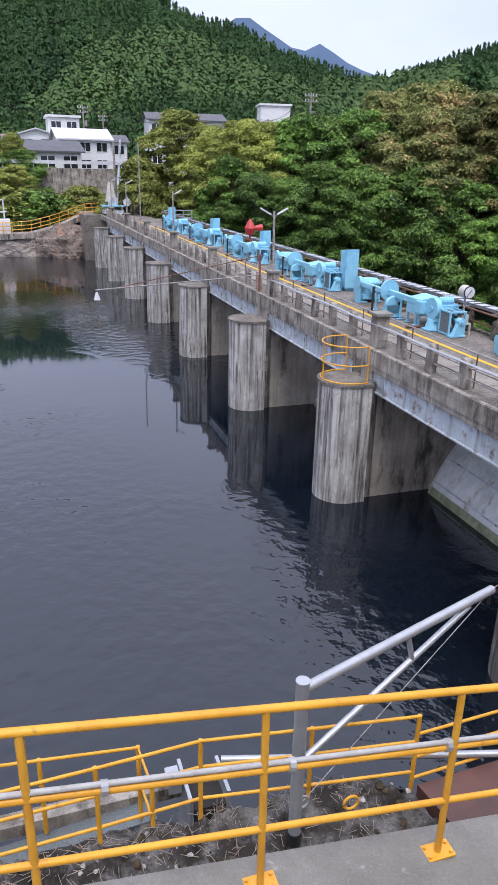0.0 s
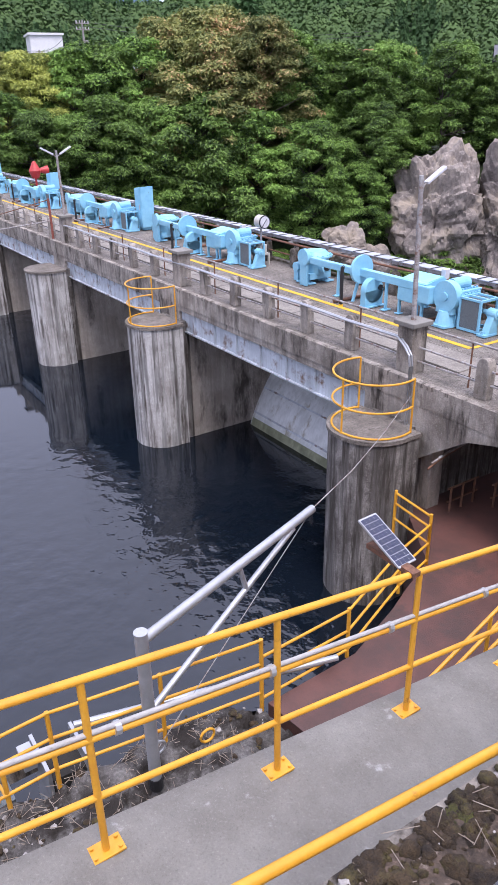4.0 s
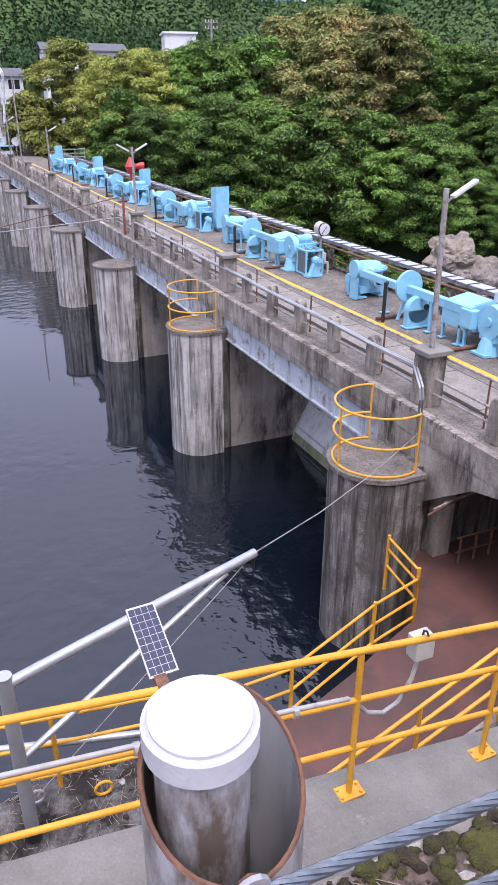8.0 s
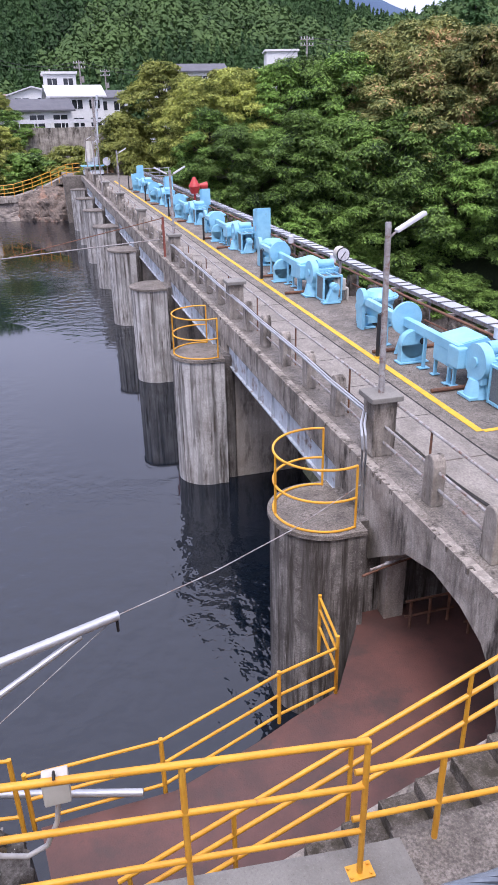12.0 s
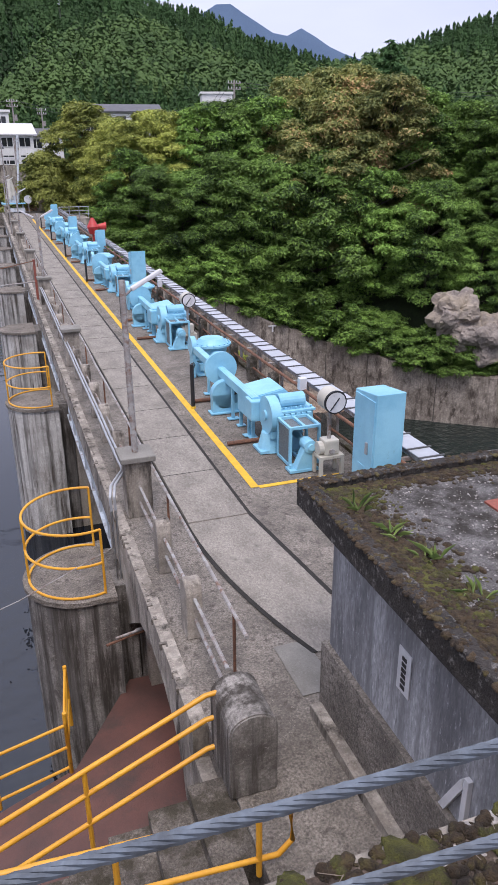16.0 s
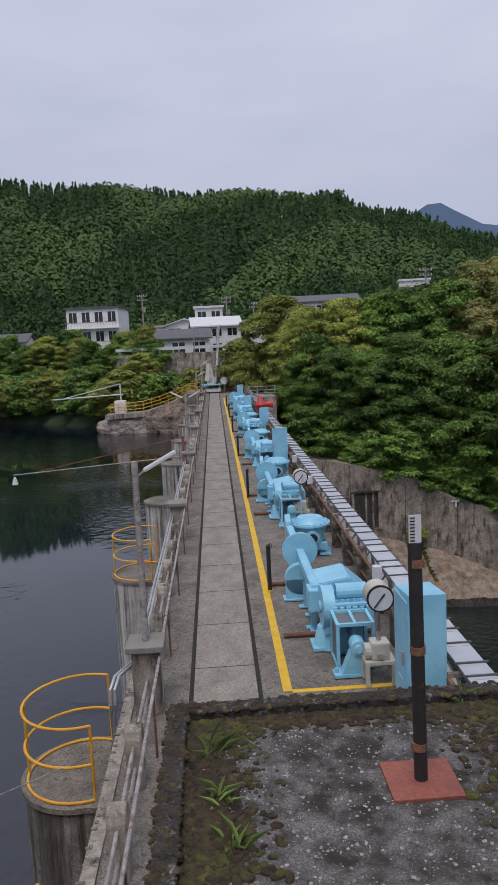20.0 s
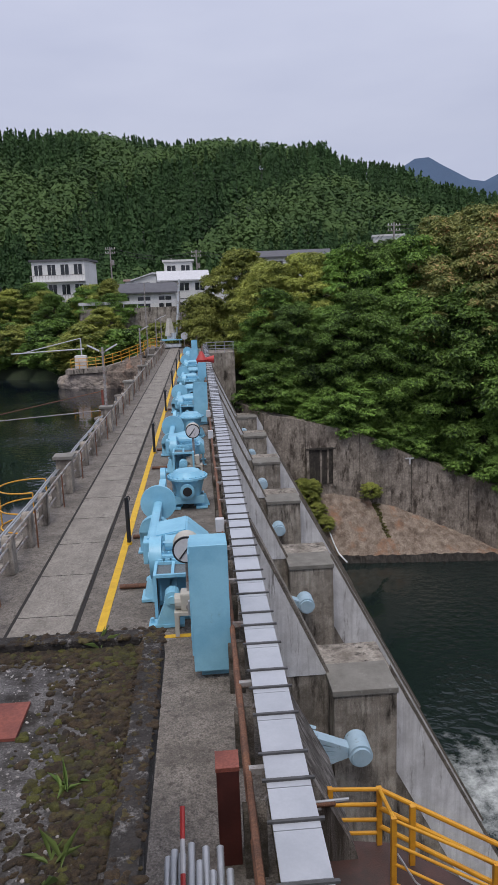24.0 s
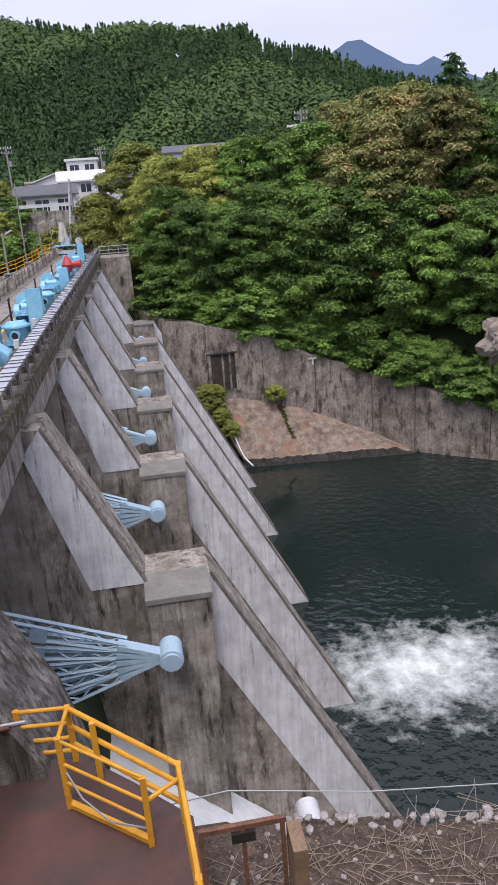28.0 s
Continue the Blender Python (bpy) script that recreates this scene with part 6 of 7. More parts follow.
    # things under the arch
    b = thing("storage_crate", (0.2, -3.3, -2.72), "grey plastic crate under the arch", "crate")
    bm = boxed(-0.35, 0.35, -0.5, 0.5, 0, 0.55, bev=0.02)
    part("body", bm, "beige", b)
    for i in range(5):
        part("rib", boxed(-0.37, -0.35, -0.42 + i * 0.2, -0.38 + i * 0.2, 0.05, 0.5), "beige", b)
    part("planks", prism(bmesh.new(), [(-0.3, 0.4), (0.3, 0.4), (0.25, 0.9), (-0.1, 0.8)], "y", -0.1, 0.3), "plank", b)
    for i, (y, z) in enumerate(((-1.1, -2.5), (-1.5, -2.5))):
        s = thing("steel_trestle", (-1.55 + 0.85 * i, y - 0.35, -2.72), "small rusty steel trestle under the arch", "trestle", "trestles")
        bm = bmesh.new()
        for x in (-0.35, 0.0, 0.35):
            rod(bm, (x, 0, 0), (x, 0, 0.55), 0.025, 6)
        for zz in (0.25, 0.55):
            rod(bm, (-0.45, 0, zz), (0.45, 0, zz), 0.022, 6)
        part("frame", bm, "rust", s)
    fd = thing("wall_pipes", (-2.0, -1.1, -1.35), "bundle of thin pipes resting across the arch springing", "pipe")
    for i in range(4):
        part("tube", rodded((-0.9 + 0.15 * i, -0.55 + 0.05 * i, 0.05 * (i % 2)), (1.6, 0.1 - 0.12 * i, 0.1 + 0.02 * i), 0.022, 6), "grey" if i % 2 else "rust", fd)


build_downstream()


def build_far_wall():
    """The training wall on the far bank, with an outlet niche and the rocky apron in front."""
    w = thing("training_wall", (0, 0, 0), "tall stained concrete wall along the far river bank", "wall", kind="structure")
    pts, top = list(zip(WALL_X, WALL_Y))[:11], WALL_Z
    for i in range(len(pts) - 1):
        (x0, y0), (x1, y1) = pts[i], pts[i + 1]
        n = Vector((-(y1 - y0), x1 - x0, 0)).normalized() * 1.5
        bm = bmesh.new()
        c = [(x0, y0), (x1, y1), (x1 + n.x, y1 + n.y), (x0 + n.x, y0 + n.y)]
        zt = [top[i], top[i + 1], top[i + 1], top[i]]
        lo = [bm.verts.new((p[0], p[1], -20)) for p in c]
        hi = [bm.verts.new((p[0], p[1], z)) for p, z in zip(c, zt)]
        for a in range(4):
            bm.faces.new((lo[a], lo[(a + 1) % 4], hi[(a + 1) % 4], hi[a]))
        bm.faces.new(hi)
        bmesh.ops.recalc_face_normals(bm, faces=bm.faces)
        part("wall_panel", bm, "farwall", w)
        part("wall_joint", boxed(x1 - 0.025, x1 + 0.025, y1 - 0.02, y1 + 0.05, -18.5, top[i + 1] - 0.1), "wet", w)
    nc = thing("outlet", (0, 0, 0), "square framed outlet in the far wall, its recess painted dark with wet streaks", "outlet", kind="structure")
    # no hole in the wall: the recess's shade is a dark streaked plate
    part("opening", boxed(11.3, 13.5, 53.06, 53.4, -12.0, -8.75), "wet", nc)
    part("jamb", boxed(11.05, 11.3, 52.95, 53.4, -12.2, -8.6), "farwall", nc)
    part("jamb", boxed(13.5, 13.75, 52.9, 53.4, -12.2, -8.6), "farwall", nc)
    part("lintel", boxed(11.05, 13.75, 52.88, 53.4, -8.75, -8.6), "wet", nc)
    for x in (12.3, 12.95):
        part("stop_log_guide", boxed(x, x + 0.16, 52.98, 53.1, -12.0, -8.75), "farwall", nc)
    part("mark", boxed(20.2, 21.0, 52.7, 52.78, -10.0, -9.88), "white", w, "white painted mark")
    part("mark", boxed(20.55, 20.7, 52.7, 52.78, -10.5, -10.0), "white", w, "white painted mark")
    def apron_at(u, v):
        xt = 10.2 + 18.6 * u
        zt = float(np.interp(xt, [10, 13.6, 19.2, 27.1, 29], [-11.6, -11.9, -13.9, -17.9, -18.4]))
        xb, yb = 13.2 + 15.6 * u, 50.0 - 1.7 * u
        yt = bank_line(xt) - 0.05
        k = min(1, v / 0.9)
        x, y = xt + (xb - xt) * k, yt + (yb - yt) * k
        z = zt + (-17.7 - zt) * k if zt > -17.7 else zt
        q = Vector((x * 0.6, k * 4, 1))
        z += 0.16 * noise.fractal(q * 2.2, 1.0, 2.0, 4) * min(1, 8 * k) - 0.25 * smooth01(0.55, 0.58, k + 0.25 * noise.noise(q))
        z -= 0.5 * math.exp(-((x - 17.0 - 1.6 * k) / 0.16) ** 2) * (k < 0.75)
        if v > 0.9:
            y, z = y - 0.5 * (v - 0.9) / 0.1, z + (-19.8 - z) * (v - 0.9) / 0.1
        return (x, y, z)
    ap = part("apron", sheet(apron_at, [i / 90 for i in range(91)], [i / 40 for i in range(37)]), "apron", smooth=False)
    tagged(ap, "sloping reddish concrete and rock apron at the foot of the wall", "rock", kind="structure")
    base = part("apron_base", sheet(lambda u, v: tuple(Vector(apron_at(u, 0.9)) + Vector((0, -0.06 - 0.5 * v - 0.25 * abs(noise.noise(Vector((u * 30, v * 2, 0)))), 0.02 - 2.2 * v))), [i / 90 for i in range(91)], [i / 6 for i in range(7)]), "wet")
    tagged(base, "dark wet rock base of the apron at the water line", "rock", kind="structure")
    rs = np.random.RandomState(31)
    k = rs.rand(260) * 0.75
    pts = [apron_at((17.0 + 1.6 * q - 10.2 - 3 * q) / (18.6 - 3 * q) + rs.normal(0, 0.006), 0.9 * q) for q in k]
    tagged(clumps("gully_moss", "moss", np.array([q[0] for q in pts]), np.array([q[1] for q in pts]), np.array([q[2] for q in pts]), 0.06 + 0.1 * rs.rand(260), 0.6, 2, 33), "dark moss in the gully of the apron", "moss", kind="stuff")
    tr = part("trickle", pipe(bmesh.new(), [(12.6, 51.2, -15.6), (13.0, 50.2, -16.9), (13.3, 49.6, -17.6), (13.9, 48.9, -18.2)], 0.07, 6), "whitewater", smooth=True)
    tagged(tr, "thin white trickle of water running down to the river", "water", kind="structure")
    fe = thing("end_wall", (0, 0, 0), "concrete end wall of the dam with a pipe fence on top", "wall", kind="structure")
    part("wall_block", boxed(2.4, 5.2, 60.5, 65, -12, -0.1), "concrete", fe)
    for z in (0.3, 0.6, 0.95):
        part("rail", rodded((2.4, 60.6, z), (5.2, 60.6, z), 0.03, 6), "galv", fe)
    for x in (2.35, 3.2, 4.1, 4.95):
        part("post", rodded((x + 0.15, 60.6, -0.1), (x + 0.15, 60.6, 1.0), 0.035, 6), "galv", fe)


build_far_wall()


def build_cliff():
    for at, size, seed, lab in (((46.2, 42.8, -7.4), (4.5, 5, 8.2), 4, "weathered buff and grey rock cliff"), ((51.5, 37.0, -7.4), (5.0, 5, 8.6), 5, "weathered buff and grey rock cliff"), ((57.5, 31, -7.5), (6, 5, 6.5), 6, "grey rock cliff partly overgrown"), ((35.6, 44.9, -8.5), (2.2, 1.8, 2.0), 7, "pale boulder above the wall"), ((38.2, 43.6, -10.8), (3.0, 2.0, 2.2), 9, "brown boulder above the wall"), ((60, 36, -1), (5, 5, 6), 8, "grey boulder among bushes")):
        r = part("rock", rock_mesh("rock", size, seed, 6 if size[0] > 4 else 5, 0.42, 0.3), "cliff")
        r.location = at
        tagged(r, lab, "rock", "far rocks")
    isl = part("rock", rock_mesh("rock", (5.6, 2.6, 3.0), 12, 6, 0.2, 0.9, flat=2.1), "cliff")
    isl.location = (-9.3, 76.4, -4.7)
    tagged(isl, "pale rock outcrop at the far shore", "rock", "far rocks")
    isl = part("rock", rock_mesh("rock", (4.4, 3.4, 4.2), 13, 6, 0.2, 0.8, flat=3.4), "rock")
    isl.location = (-4.6, 75, -4.7)
    tagged(isl, "brown rock outcrop below the far path", "rock", "far rocks")


build_cliff()


def build_far_end():
    """What stands at the far end of the dam."""
    pl = thing("far_plinth", (-12.2, 64.2, -2.3), "white concrete plinth on the rock outcrop", "plinth")
    part("block", boxed(-0.65, 0.65, -0.6, 0.6, 0, 1.5, bev=0.03), "wall_white", pl)
    dv = thing("far_davit", (-12.1, 64.2, -0.8), "white steel davit with a long boom over the water", "davit")
    part("mast", rodded((0, 0, 0), (0, 0, 2.0), 0.08, 8), "white", dv)
    part("boom", rodded((0.3, 0, 0.75), (-8, -0.5, 0.5), 0.07, 8), "white", dv)
    part("stay", rodded((0, 0, 2.0), (-6.5, -0.4, 0.6), 0.05, 8), "white", dv)
    r = thing("path_railing", (0, 0, 0), "yellow pipe railing along the far path", "railing")
    pts = [(-13.3, 63.4, -2.3), (-11.4, 63.4, -2.25), (-9.4, 63.4, -2.1), (-7.4, 63.2, -1.6), (-5.4, 62.5, -0.9), (-3.8, 61, -0.2), (-2.5, 59, 0.0)]
    for h in (0.35, 0.75, 1.15):
        part("rail", pipe(bmesh.new(), [(x, y, z + h) for x, y, z in pts], 0.04, 6), "yellow", r)
    for (x, y, z), (x2, y2, z2) in zip(pts, pts[1:]):
        for t in (0, 0.5):
            part("post", rodded((x + (x2 - x) * t, y + (y2 - y) * t, z + (z2 - z) * t - 0.3), (x + (x2 - x) * t, y + (y2 - y) * t, z + (z2 - z) * t + 1.15), 0.04, 6), "yellow", r)
    ra = thing("rake_machine", (-1.2, 58.2, -0.02), "blue-green rail machine with a pale tarpaulin cover", "machine")
    part("chassis", boxed(-1.0, 1.0, -0.9, 0.9, 0.15, 0.5), "girder", ra)
    part("platform", boxed(-1.2, 1.1, -1.0, 1.0, 0.9, 1.0), "blue", ra)
    for x in (-0.85, 0.85):
        for y in (-0.7, 0.7):
            w = part("wheel", rodded((x - 0.06, y, 0.18), (x + 0.06, y, 0.18), 0.18, 14), "black", ra)
            part("leg", boxed(x - 0.05, x + 0.05, y - 0.05, y + 0.05, 0.5, 0.9), "girder", ra)
    part("machine_box", boxed(-0.5, 0.5, -0.5, 0.5, 1.0, 1.7, bev=0.03), "girder", ra)
    bm = bmesh.new()
    bmesh.ops.create_cone(bm, cap_ends=True, segments=12, radius1=0.62, radius2=0.22, depth=1.9, matrix=Matrix.Translation((-0.2, 0, 2.3)))
    for v in bm.verts:
        v.co += Vector((noise.noise(v.co * 3), noise.noise(v.co * 3 + Vector((5, 0, 0))), 0)) * 0.2
    part("tarpaulin", bm, "tarp", ra, "pale crumpled tarpaulin")
    part("jib", rodded((0.5, 0.2, 1.0), (1.15, 0.6, 7.4), 0.12, 8), "girder", ra, "pale green jib")
    st = thing("far_stairs", (0.2, 61, 0), "brown timber stairs up the far bank", "stairs", kind="structure")
    for i in range(12):
        part("step", boxed(-1.0, 1.0, 0.4 * i, 0.4 * i + 0.4, -0.6, 0.2 * i), "plank", st)
    for x in (2.2, 4.0):
        b = thing("sand_bag_stack", (x, 61.5, -0.3), "brown covered stack at the stairs' foot", "stack", "covered stacks")
        part("cover", boxed(-0.75, 0.75, -0.7, 0.7, 0, 1.9, bev=0.25), "twig", b)
    sg = thing("round_sign", (0.2, 57.6, 0), "white round-topped notice on a post", "sign")
    part("post", rodded((0, 0, 0), (0, 0, 0.9), 0.04, 8), "grey", sg)
    part("plate", rodded((0, -0.03, 1.3), (0, 0.0, 1.3), 0.4, 20), "white", sg)
    gp = thing("bank_path", (0, 0, 0), "concrete path block at the far end of the deck", "path", kind="structure")
    part("block", boxed(-4.2, 2.3, 58.5, 66, -9, -0.05), "deck", gp)
    for (x0, z0), (x1, z1) in (((-13.9, -2.35), (-9.4, -2.2)), ((-9.4, -2.2), (-6.6, -1.45)), ((-6.6, -1.45), (-4.2, -0.4))):
        part("path_edge", prism(bmesh.new(), [(x0, z0), (x1, z1), (x1, z1 - 0.55), (x0, z0 - 0.55)], "y", 62.9, 65.2), "concrete", gp)
    # red and white marker post and boom on the deck fence
    bo = thing("water_boom", (0, 0, 0), "rusty boom with a small lamp reaching out over the water", "boom")
    part("tube", rodded((-2.3, 8.0, 0.7), (-9.2, 7.6, 0.35), 0.024, 8), "grey", bo)
    part("stay", rodded((-2.3, 8.0, 1.5), (-8.2, 7.7, 0.42), 0.018, 6), "rust", bo)
    part("post", rodded((-2.3, 8.0, -0.1), (-2.3, 8.0, 1.55), 0.05, 8), "redplate", bo)
    bm = bmesh.new()
    bmesh.ops.create_cone(bm, cap_ends=True, segments=14, radius1=0.13, radius2=0.04, depth=0.3, matrix=Matrix.Translation((-9.15, 7.6, 0.12)))
    part("lamp", bm, "white", bo)


known = set(bpy.data.objects)
build_far_end()
for o in set(bpy.data.objects) - known:
    if o.parent is None:
        o.location = (o.location.x * 1.0, o.location.y + 11.2, o.location.z)

def build_village():
    def house(x, y, z, w, d, h, roof, rh, walls="wall_white", floors=2, label="", ridge="x", turn=0.0, win=4):
        o = thing("house", (x, y, z), label, "house", "village houses")
        o.rotation_euler = (0, 0, radians(turn))
        part("wall", boxed(-w / 2, w / 2, -d / 2, d / 2, -6, h), walls, o)
        if rh > 0:
            e = 0.5
            if ridge == "x":
                bm = prism(bmesh.new(), [(-d / 2 - e, h - 0.1), (0, h + rh), (d / 2 + e, h - 0.1), (d / 2 + e, h + 0.1), (0, h + rh + 0.2), (-d / 2 - e, h + 0.1)], "x", -w / 2 - e, w / 2 + e)
                gb = prism(bmesh.new(), [(-d / 2, h), (0, h + rh), (d / 2, h)], "x", -w / 2, w / 2)
            else:
                bm = prism(bmesh.new(), [(-w / 2 - e, h - 0.1), (0, h + rh), (w / 2 + e, h - 0.1), (w / 2 + e, h + 0.1), (0, h + rh + 0.2), (-w / 2 - e, h + 0.1)], "y", -d / 2 - e, d / 2 + e)
                gb = prism(bmesh.new(), [(-w / 2, h), (0, h + rh), (w / 2, h)], "y", -d / 2, d / 2)
            part("roof", bm, roof, o)
            part("gable", gb, walls, o)
        else:
            part("roof", boxed(-w / 2 - 0.3, w / 2 + 0.3, -d / 2 - 0.3, d / 2 + 0.3, h, h + 0.35), roof, o)
        for f in range(floors):
            zz = h * (f + 0.3) / floors
            for i in range(win):
                xx = -w / 2 + w * (i + 0.5) / win
                ww, wh = w / win * 0.32, h / floors * 0.28
                wn = part("window", boxed(xx - ww, xx + ww, -d / 2 - 0.05, -d / 2 + 0.1, zz, zz + 2 * wh), "wall_white", o)
                for sgn in (-1, 1):
                    part("pane", boxed(xx + sgn * ww * 0.5 - ww * 0.44, xx + sgn * ww * 0.5 + ww * 0.44, -d / 2 - 0.06, -d / 2 - 0.04, zz + 0.08, zz + 2 * wh - 0.08), "glass", wn)
        return o
    hA = house(-19.7, 112, 2.6, 8.8, 8, 9.6, "roof", 0, floors=3, label="white three-storey house with balconies among trees", turn=-6)
    for z in (3.2, 6.4):
        b = part("balcony", boxed(-4.5, 4.5, -5.0, -4.0, z - 0.1, z), "wall_white", hA)
        part("balcony_rail", boxed(-4.5, 4.5, -5.02, -4.97, z + 0.9, z + 1.0), "grey", b)
        for i in range(18):
            part("baluster", boxed(-4.4 + i * 0.5, -4.36 + i * 0.5, -5.0, -4.97, z, z + 0.9), "grey", b)
    house(-4.8, 121, 4.0, 7.2, 9, 5.0, "white", 1.1, ridge="y", label="white gabled house with a pale metal roof", turn=-10, win=2)
    house(-0.3, 102, 3.6, 7.2, 7, 4.6, "white", 1.4, label="white house with a broad pale metal roof by the road", turn=4, floors=2, win=3)
    house(-6.0, 95, 3.2, 9, 7, 3.2, "roof", 1.3, label="low house with a broad dark roof by the road", turn=6, floors=1, win=3)
    house(-1.2, 120, 4, 5.0, 6, 8.0, "wall_white", 0, label="white two-storey flat-roofed house above the road", win=2)
    house(-7, 125, 4, 8, 8, 5.0, "pinkwall", 0.0, label="pale pink flat-roofed building", win=3)
    house(4, 128, 3, 12, 8, 5.6, "roof", 1.2, label="long low house with grey roof behind trees", win=4)
    house(19, 120, 4, 13, 8, 8.2, "roof", 1.2, label="long grey-roofed building behind trees", win=5, turn=-5)
    house(39.5, 132, 4, 5.8, 6, 12.2, "wall_white", 0, label="plain white building with a flat parapet behind trees", win=0, turn=-12)
    house(56, 130, 4, 7, 8, 9.0, "roof", 2.4, ridge="y", label="white gabled house on the slope", turn=-20, win=2)
    house(71, 76, 2, 8, 8, 7.4, "roof_red", 2.0, label="cream house with a red metal roof", turn=-38, win=3)
    house(86, 62, 2, 9, 9, 7.5, "roof", 2.0, label="white two-storey house with slate roof on the slope", turn=-50, win=3)
    house(98, 66, 6, 10, 9, 9.5, "roof_red", 1.0, walls="greywall", label="grey house with a dark red roof on the slope", turn=-50, win=3)
    house(-40, 130, 3, 9, 8, 4.5, "roof", 1.6, label="small white house among trees", win=3)
    # road wall and parked car on the far bank
    rw = thing("road_fence", (0, 0, 0), "white guard rail on the stone road wall of the far bank", "guard rail", kind="structure")
    part("stone_wall", boxed(-14, 2.5, 84, 85, -4, 4.4), "concrete", rw)
    part("rail", boxed(-14, 3, 83.9, 84.0, 4.9, 5.3), "white", rw)
    for i in range(10):
        part("post", boxed(-13.5 + 1.8 * i, -13.4 + 1.8 * i, 83.95, 84.05, 4.4, 5.3), "white", rw)
    def pole(x, y, z, h, arms=True):
        p = thing("utility_pole", (x, y, z), "grey concrete utility pole with cross arms", "utility pole", "utility poles")
        part("shaft", rodded((0, 0, -8), (0, 0, h), 0.18, 10, 0.12), "grey", p)
        if arms:
            for i, dz in enumerate((0.4, 1.1)):
                part("cross_arm", boxed(-0.9, 0.9, -0.06, 0.06, h - dz - 0.06, h - dz + 0.06), "grey", p)
                for x2 in (-0.8, -0.35, 0.35, 0.8):
                    part("insulator", rodded((x2, 0, h - dz + 0.06), (x2, 0, h - dz + 0.3), 0.06, 6), "white", p)
            part("transformer", rodded((0.35, 0, h - 3.2), (0.35, 0, h - 2.3), 0.25, 12), "grey", p)
    pole(28.4, 85.8, 2, 12.6)
    pole(24.6, 92, 2, 9.5)
    pole(-0.25, 69.5, 0, 7.2, arms=False)
    pole(-12.8, 118, 4, 11)
    pole(2.0, 118, 4, 10)
    pole(-2.5, 122, 4, 9, arms=False)
    pole(-24, 128, 4, 9)
    pole(-28, 132, 4, 8)
    pole(8, 140, 4, 10)
    # pylon on the ridge
    py = thing("pylon", (0, 0, 0), "thin lattice power pylon on the far ridge", "pylon")
    bx, by = 1400 * math.sin(radians(20.9)), 1400 * math.cos(radians(20.9))
    bm = bmesh.new()
    base = 90
    for sx in (-1, 1):
        for sy in (-1, 1):
            rod(bm, (bx + 5 * sx, by + 5 * sy, base), (bx + 0.6 * sx, by + 0.6 * sy, base + 88), 0.45, 4)
    for i in range(10):
        a, b = 5 - 0.44 * i, 5 - 0.44 * (i + 1)
        rod(bm, (bx - a, by, base + 8.8 * i), (bx + b, by, base + 8.8 * (i + 1)), 0.3, 4)
        rod(bm, (bx + a, by, base + 8.8 * i), (bx - b, by, base + 8.8 * (i + 1)), 0.3, 4)
    for z in (66, 74, 82):
        rod(bm, (bx - 7, by, base + z), (bx + 7, by, base + z), 0.4, 4)
    part("lattice", bm, "grey", py)
    # wires along the village street
    wr = thing("power_lines", (0, 0, 0), "dark power lines between the utility poles", "wire")
    for (a, b) in (((28.4, 85.8, 14.2), (24.6, 92, 11.1)), ((24.6, 92, 11.1), (2, 118, 13.6)), ((2, 118, 13.6), (-12.8, 118, 14.6)), ((-12.8, 118, 14.6), (-28, 132, 11.6)), ((28.4, 85.8, 14.2), (75, 80, 14))):
        for o in (-0.7, 0.7):
            pts = [(a[0] + (b[0] - a[0]) * t / 8, a[1] + (b[1] - a[1]) * t / 8 + o * 0.3, a[2] + (b[2] - a[2]) * t / 8 + o * 0.4 - 1.2 * (1 - (t / 4 - 1) ** 2)) for t in range(9)]
            part("wire", pipe(bmesh.new(), pts, 0.025, 4), "black", wr)


known = set(bpy.data.objects)
build_village()
for o in set(bpy.data.objects) - known:
    if o.parent is None:
        o.location = (o.location.x * 1.03, o.location.y + 4.0, o.location.z)

# ---- plants ----
def crown_mesh(name, seed, n, blobs, leaf, material):
    """Many single leaves on the upper shells of a crown's clumps, a few deeper inside."""
    rs = np.random.RandomState(seed)
    b = np.array(blobs)
    w = b[:, 3] ** 2
    pick = rs.choice(len(b), n, p=w / w.sum())
    d = rs.normal(size=(n, 3))
    d /= np.linalg.norm(d, axis=1)[:, None]
    d[:, 2] = np.where((d[:, 2] < -0.1) & (rs.rand(n) < 0.8), -d[:, 2], d[:, 2])
    rad = b[pick, 3] * np.where(rs.rand(n) < 0.14, rs.uniform(0.9, 1.3, n), 1 - 0.45 * rs.rand(n) ** 2) * (1 + 0.16 * np.sin(d[:, 0] * 9 + pick) * np.cos(d[:, 1] * 7 + pick))
    c = b[pick, :3] + d * rad[:, None] * np.array([1, 1, 0.6])
    up = d * 0.45 + rs.normal(size=(n, 3)) * 0.38 + np.array([0, 0, 0.75])
    up /= np.linalg.norm(up, axis=1)[:, None]
    # leaves point outwards and hang a little
    a = d + rs.normal(size=(n, 3)) * 0.45 + np.array([0, 0, -0.25])
    a -= up * (a * up).sum(1)[:, None]
    a /= np.linalg.norm(a, axis=1)[:, None]
    e = np.cross(up, a)
    s = leaf * (0.55 + 0.9 * rs.rand(n))[:, None]
    v = np.stack([c - a * s, c - e * s * 0.42 + up * s * 0.12, c + a * s - up * s * 0.3, c + e * s * 0.42 + up * s * 0.12], 1).reshape(-1, 3)
    me = bpy.data.meshes.new(name)
    me.from_pydata(v.tolist(), [], [(4 * i, 4 * i + 1, 4 * i + 2, 4 * i + 3) for i in range(n)])
    me.materials.append(M[material])
    return me


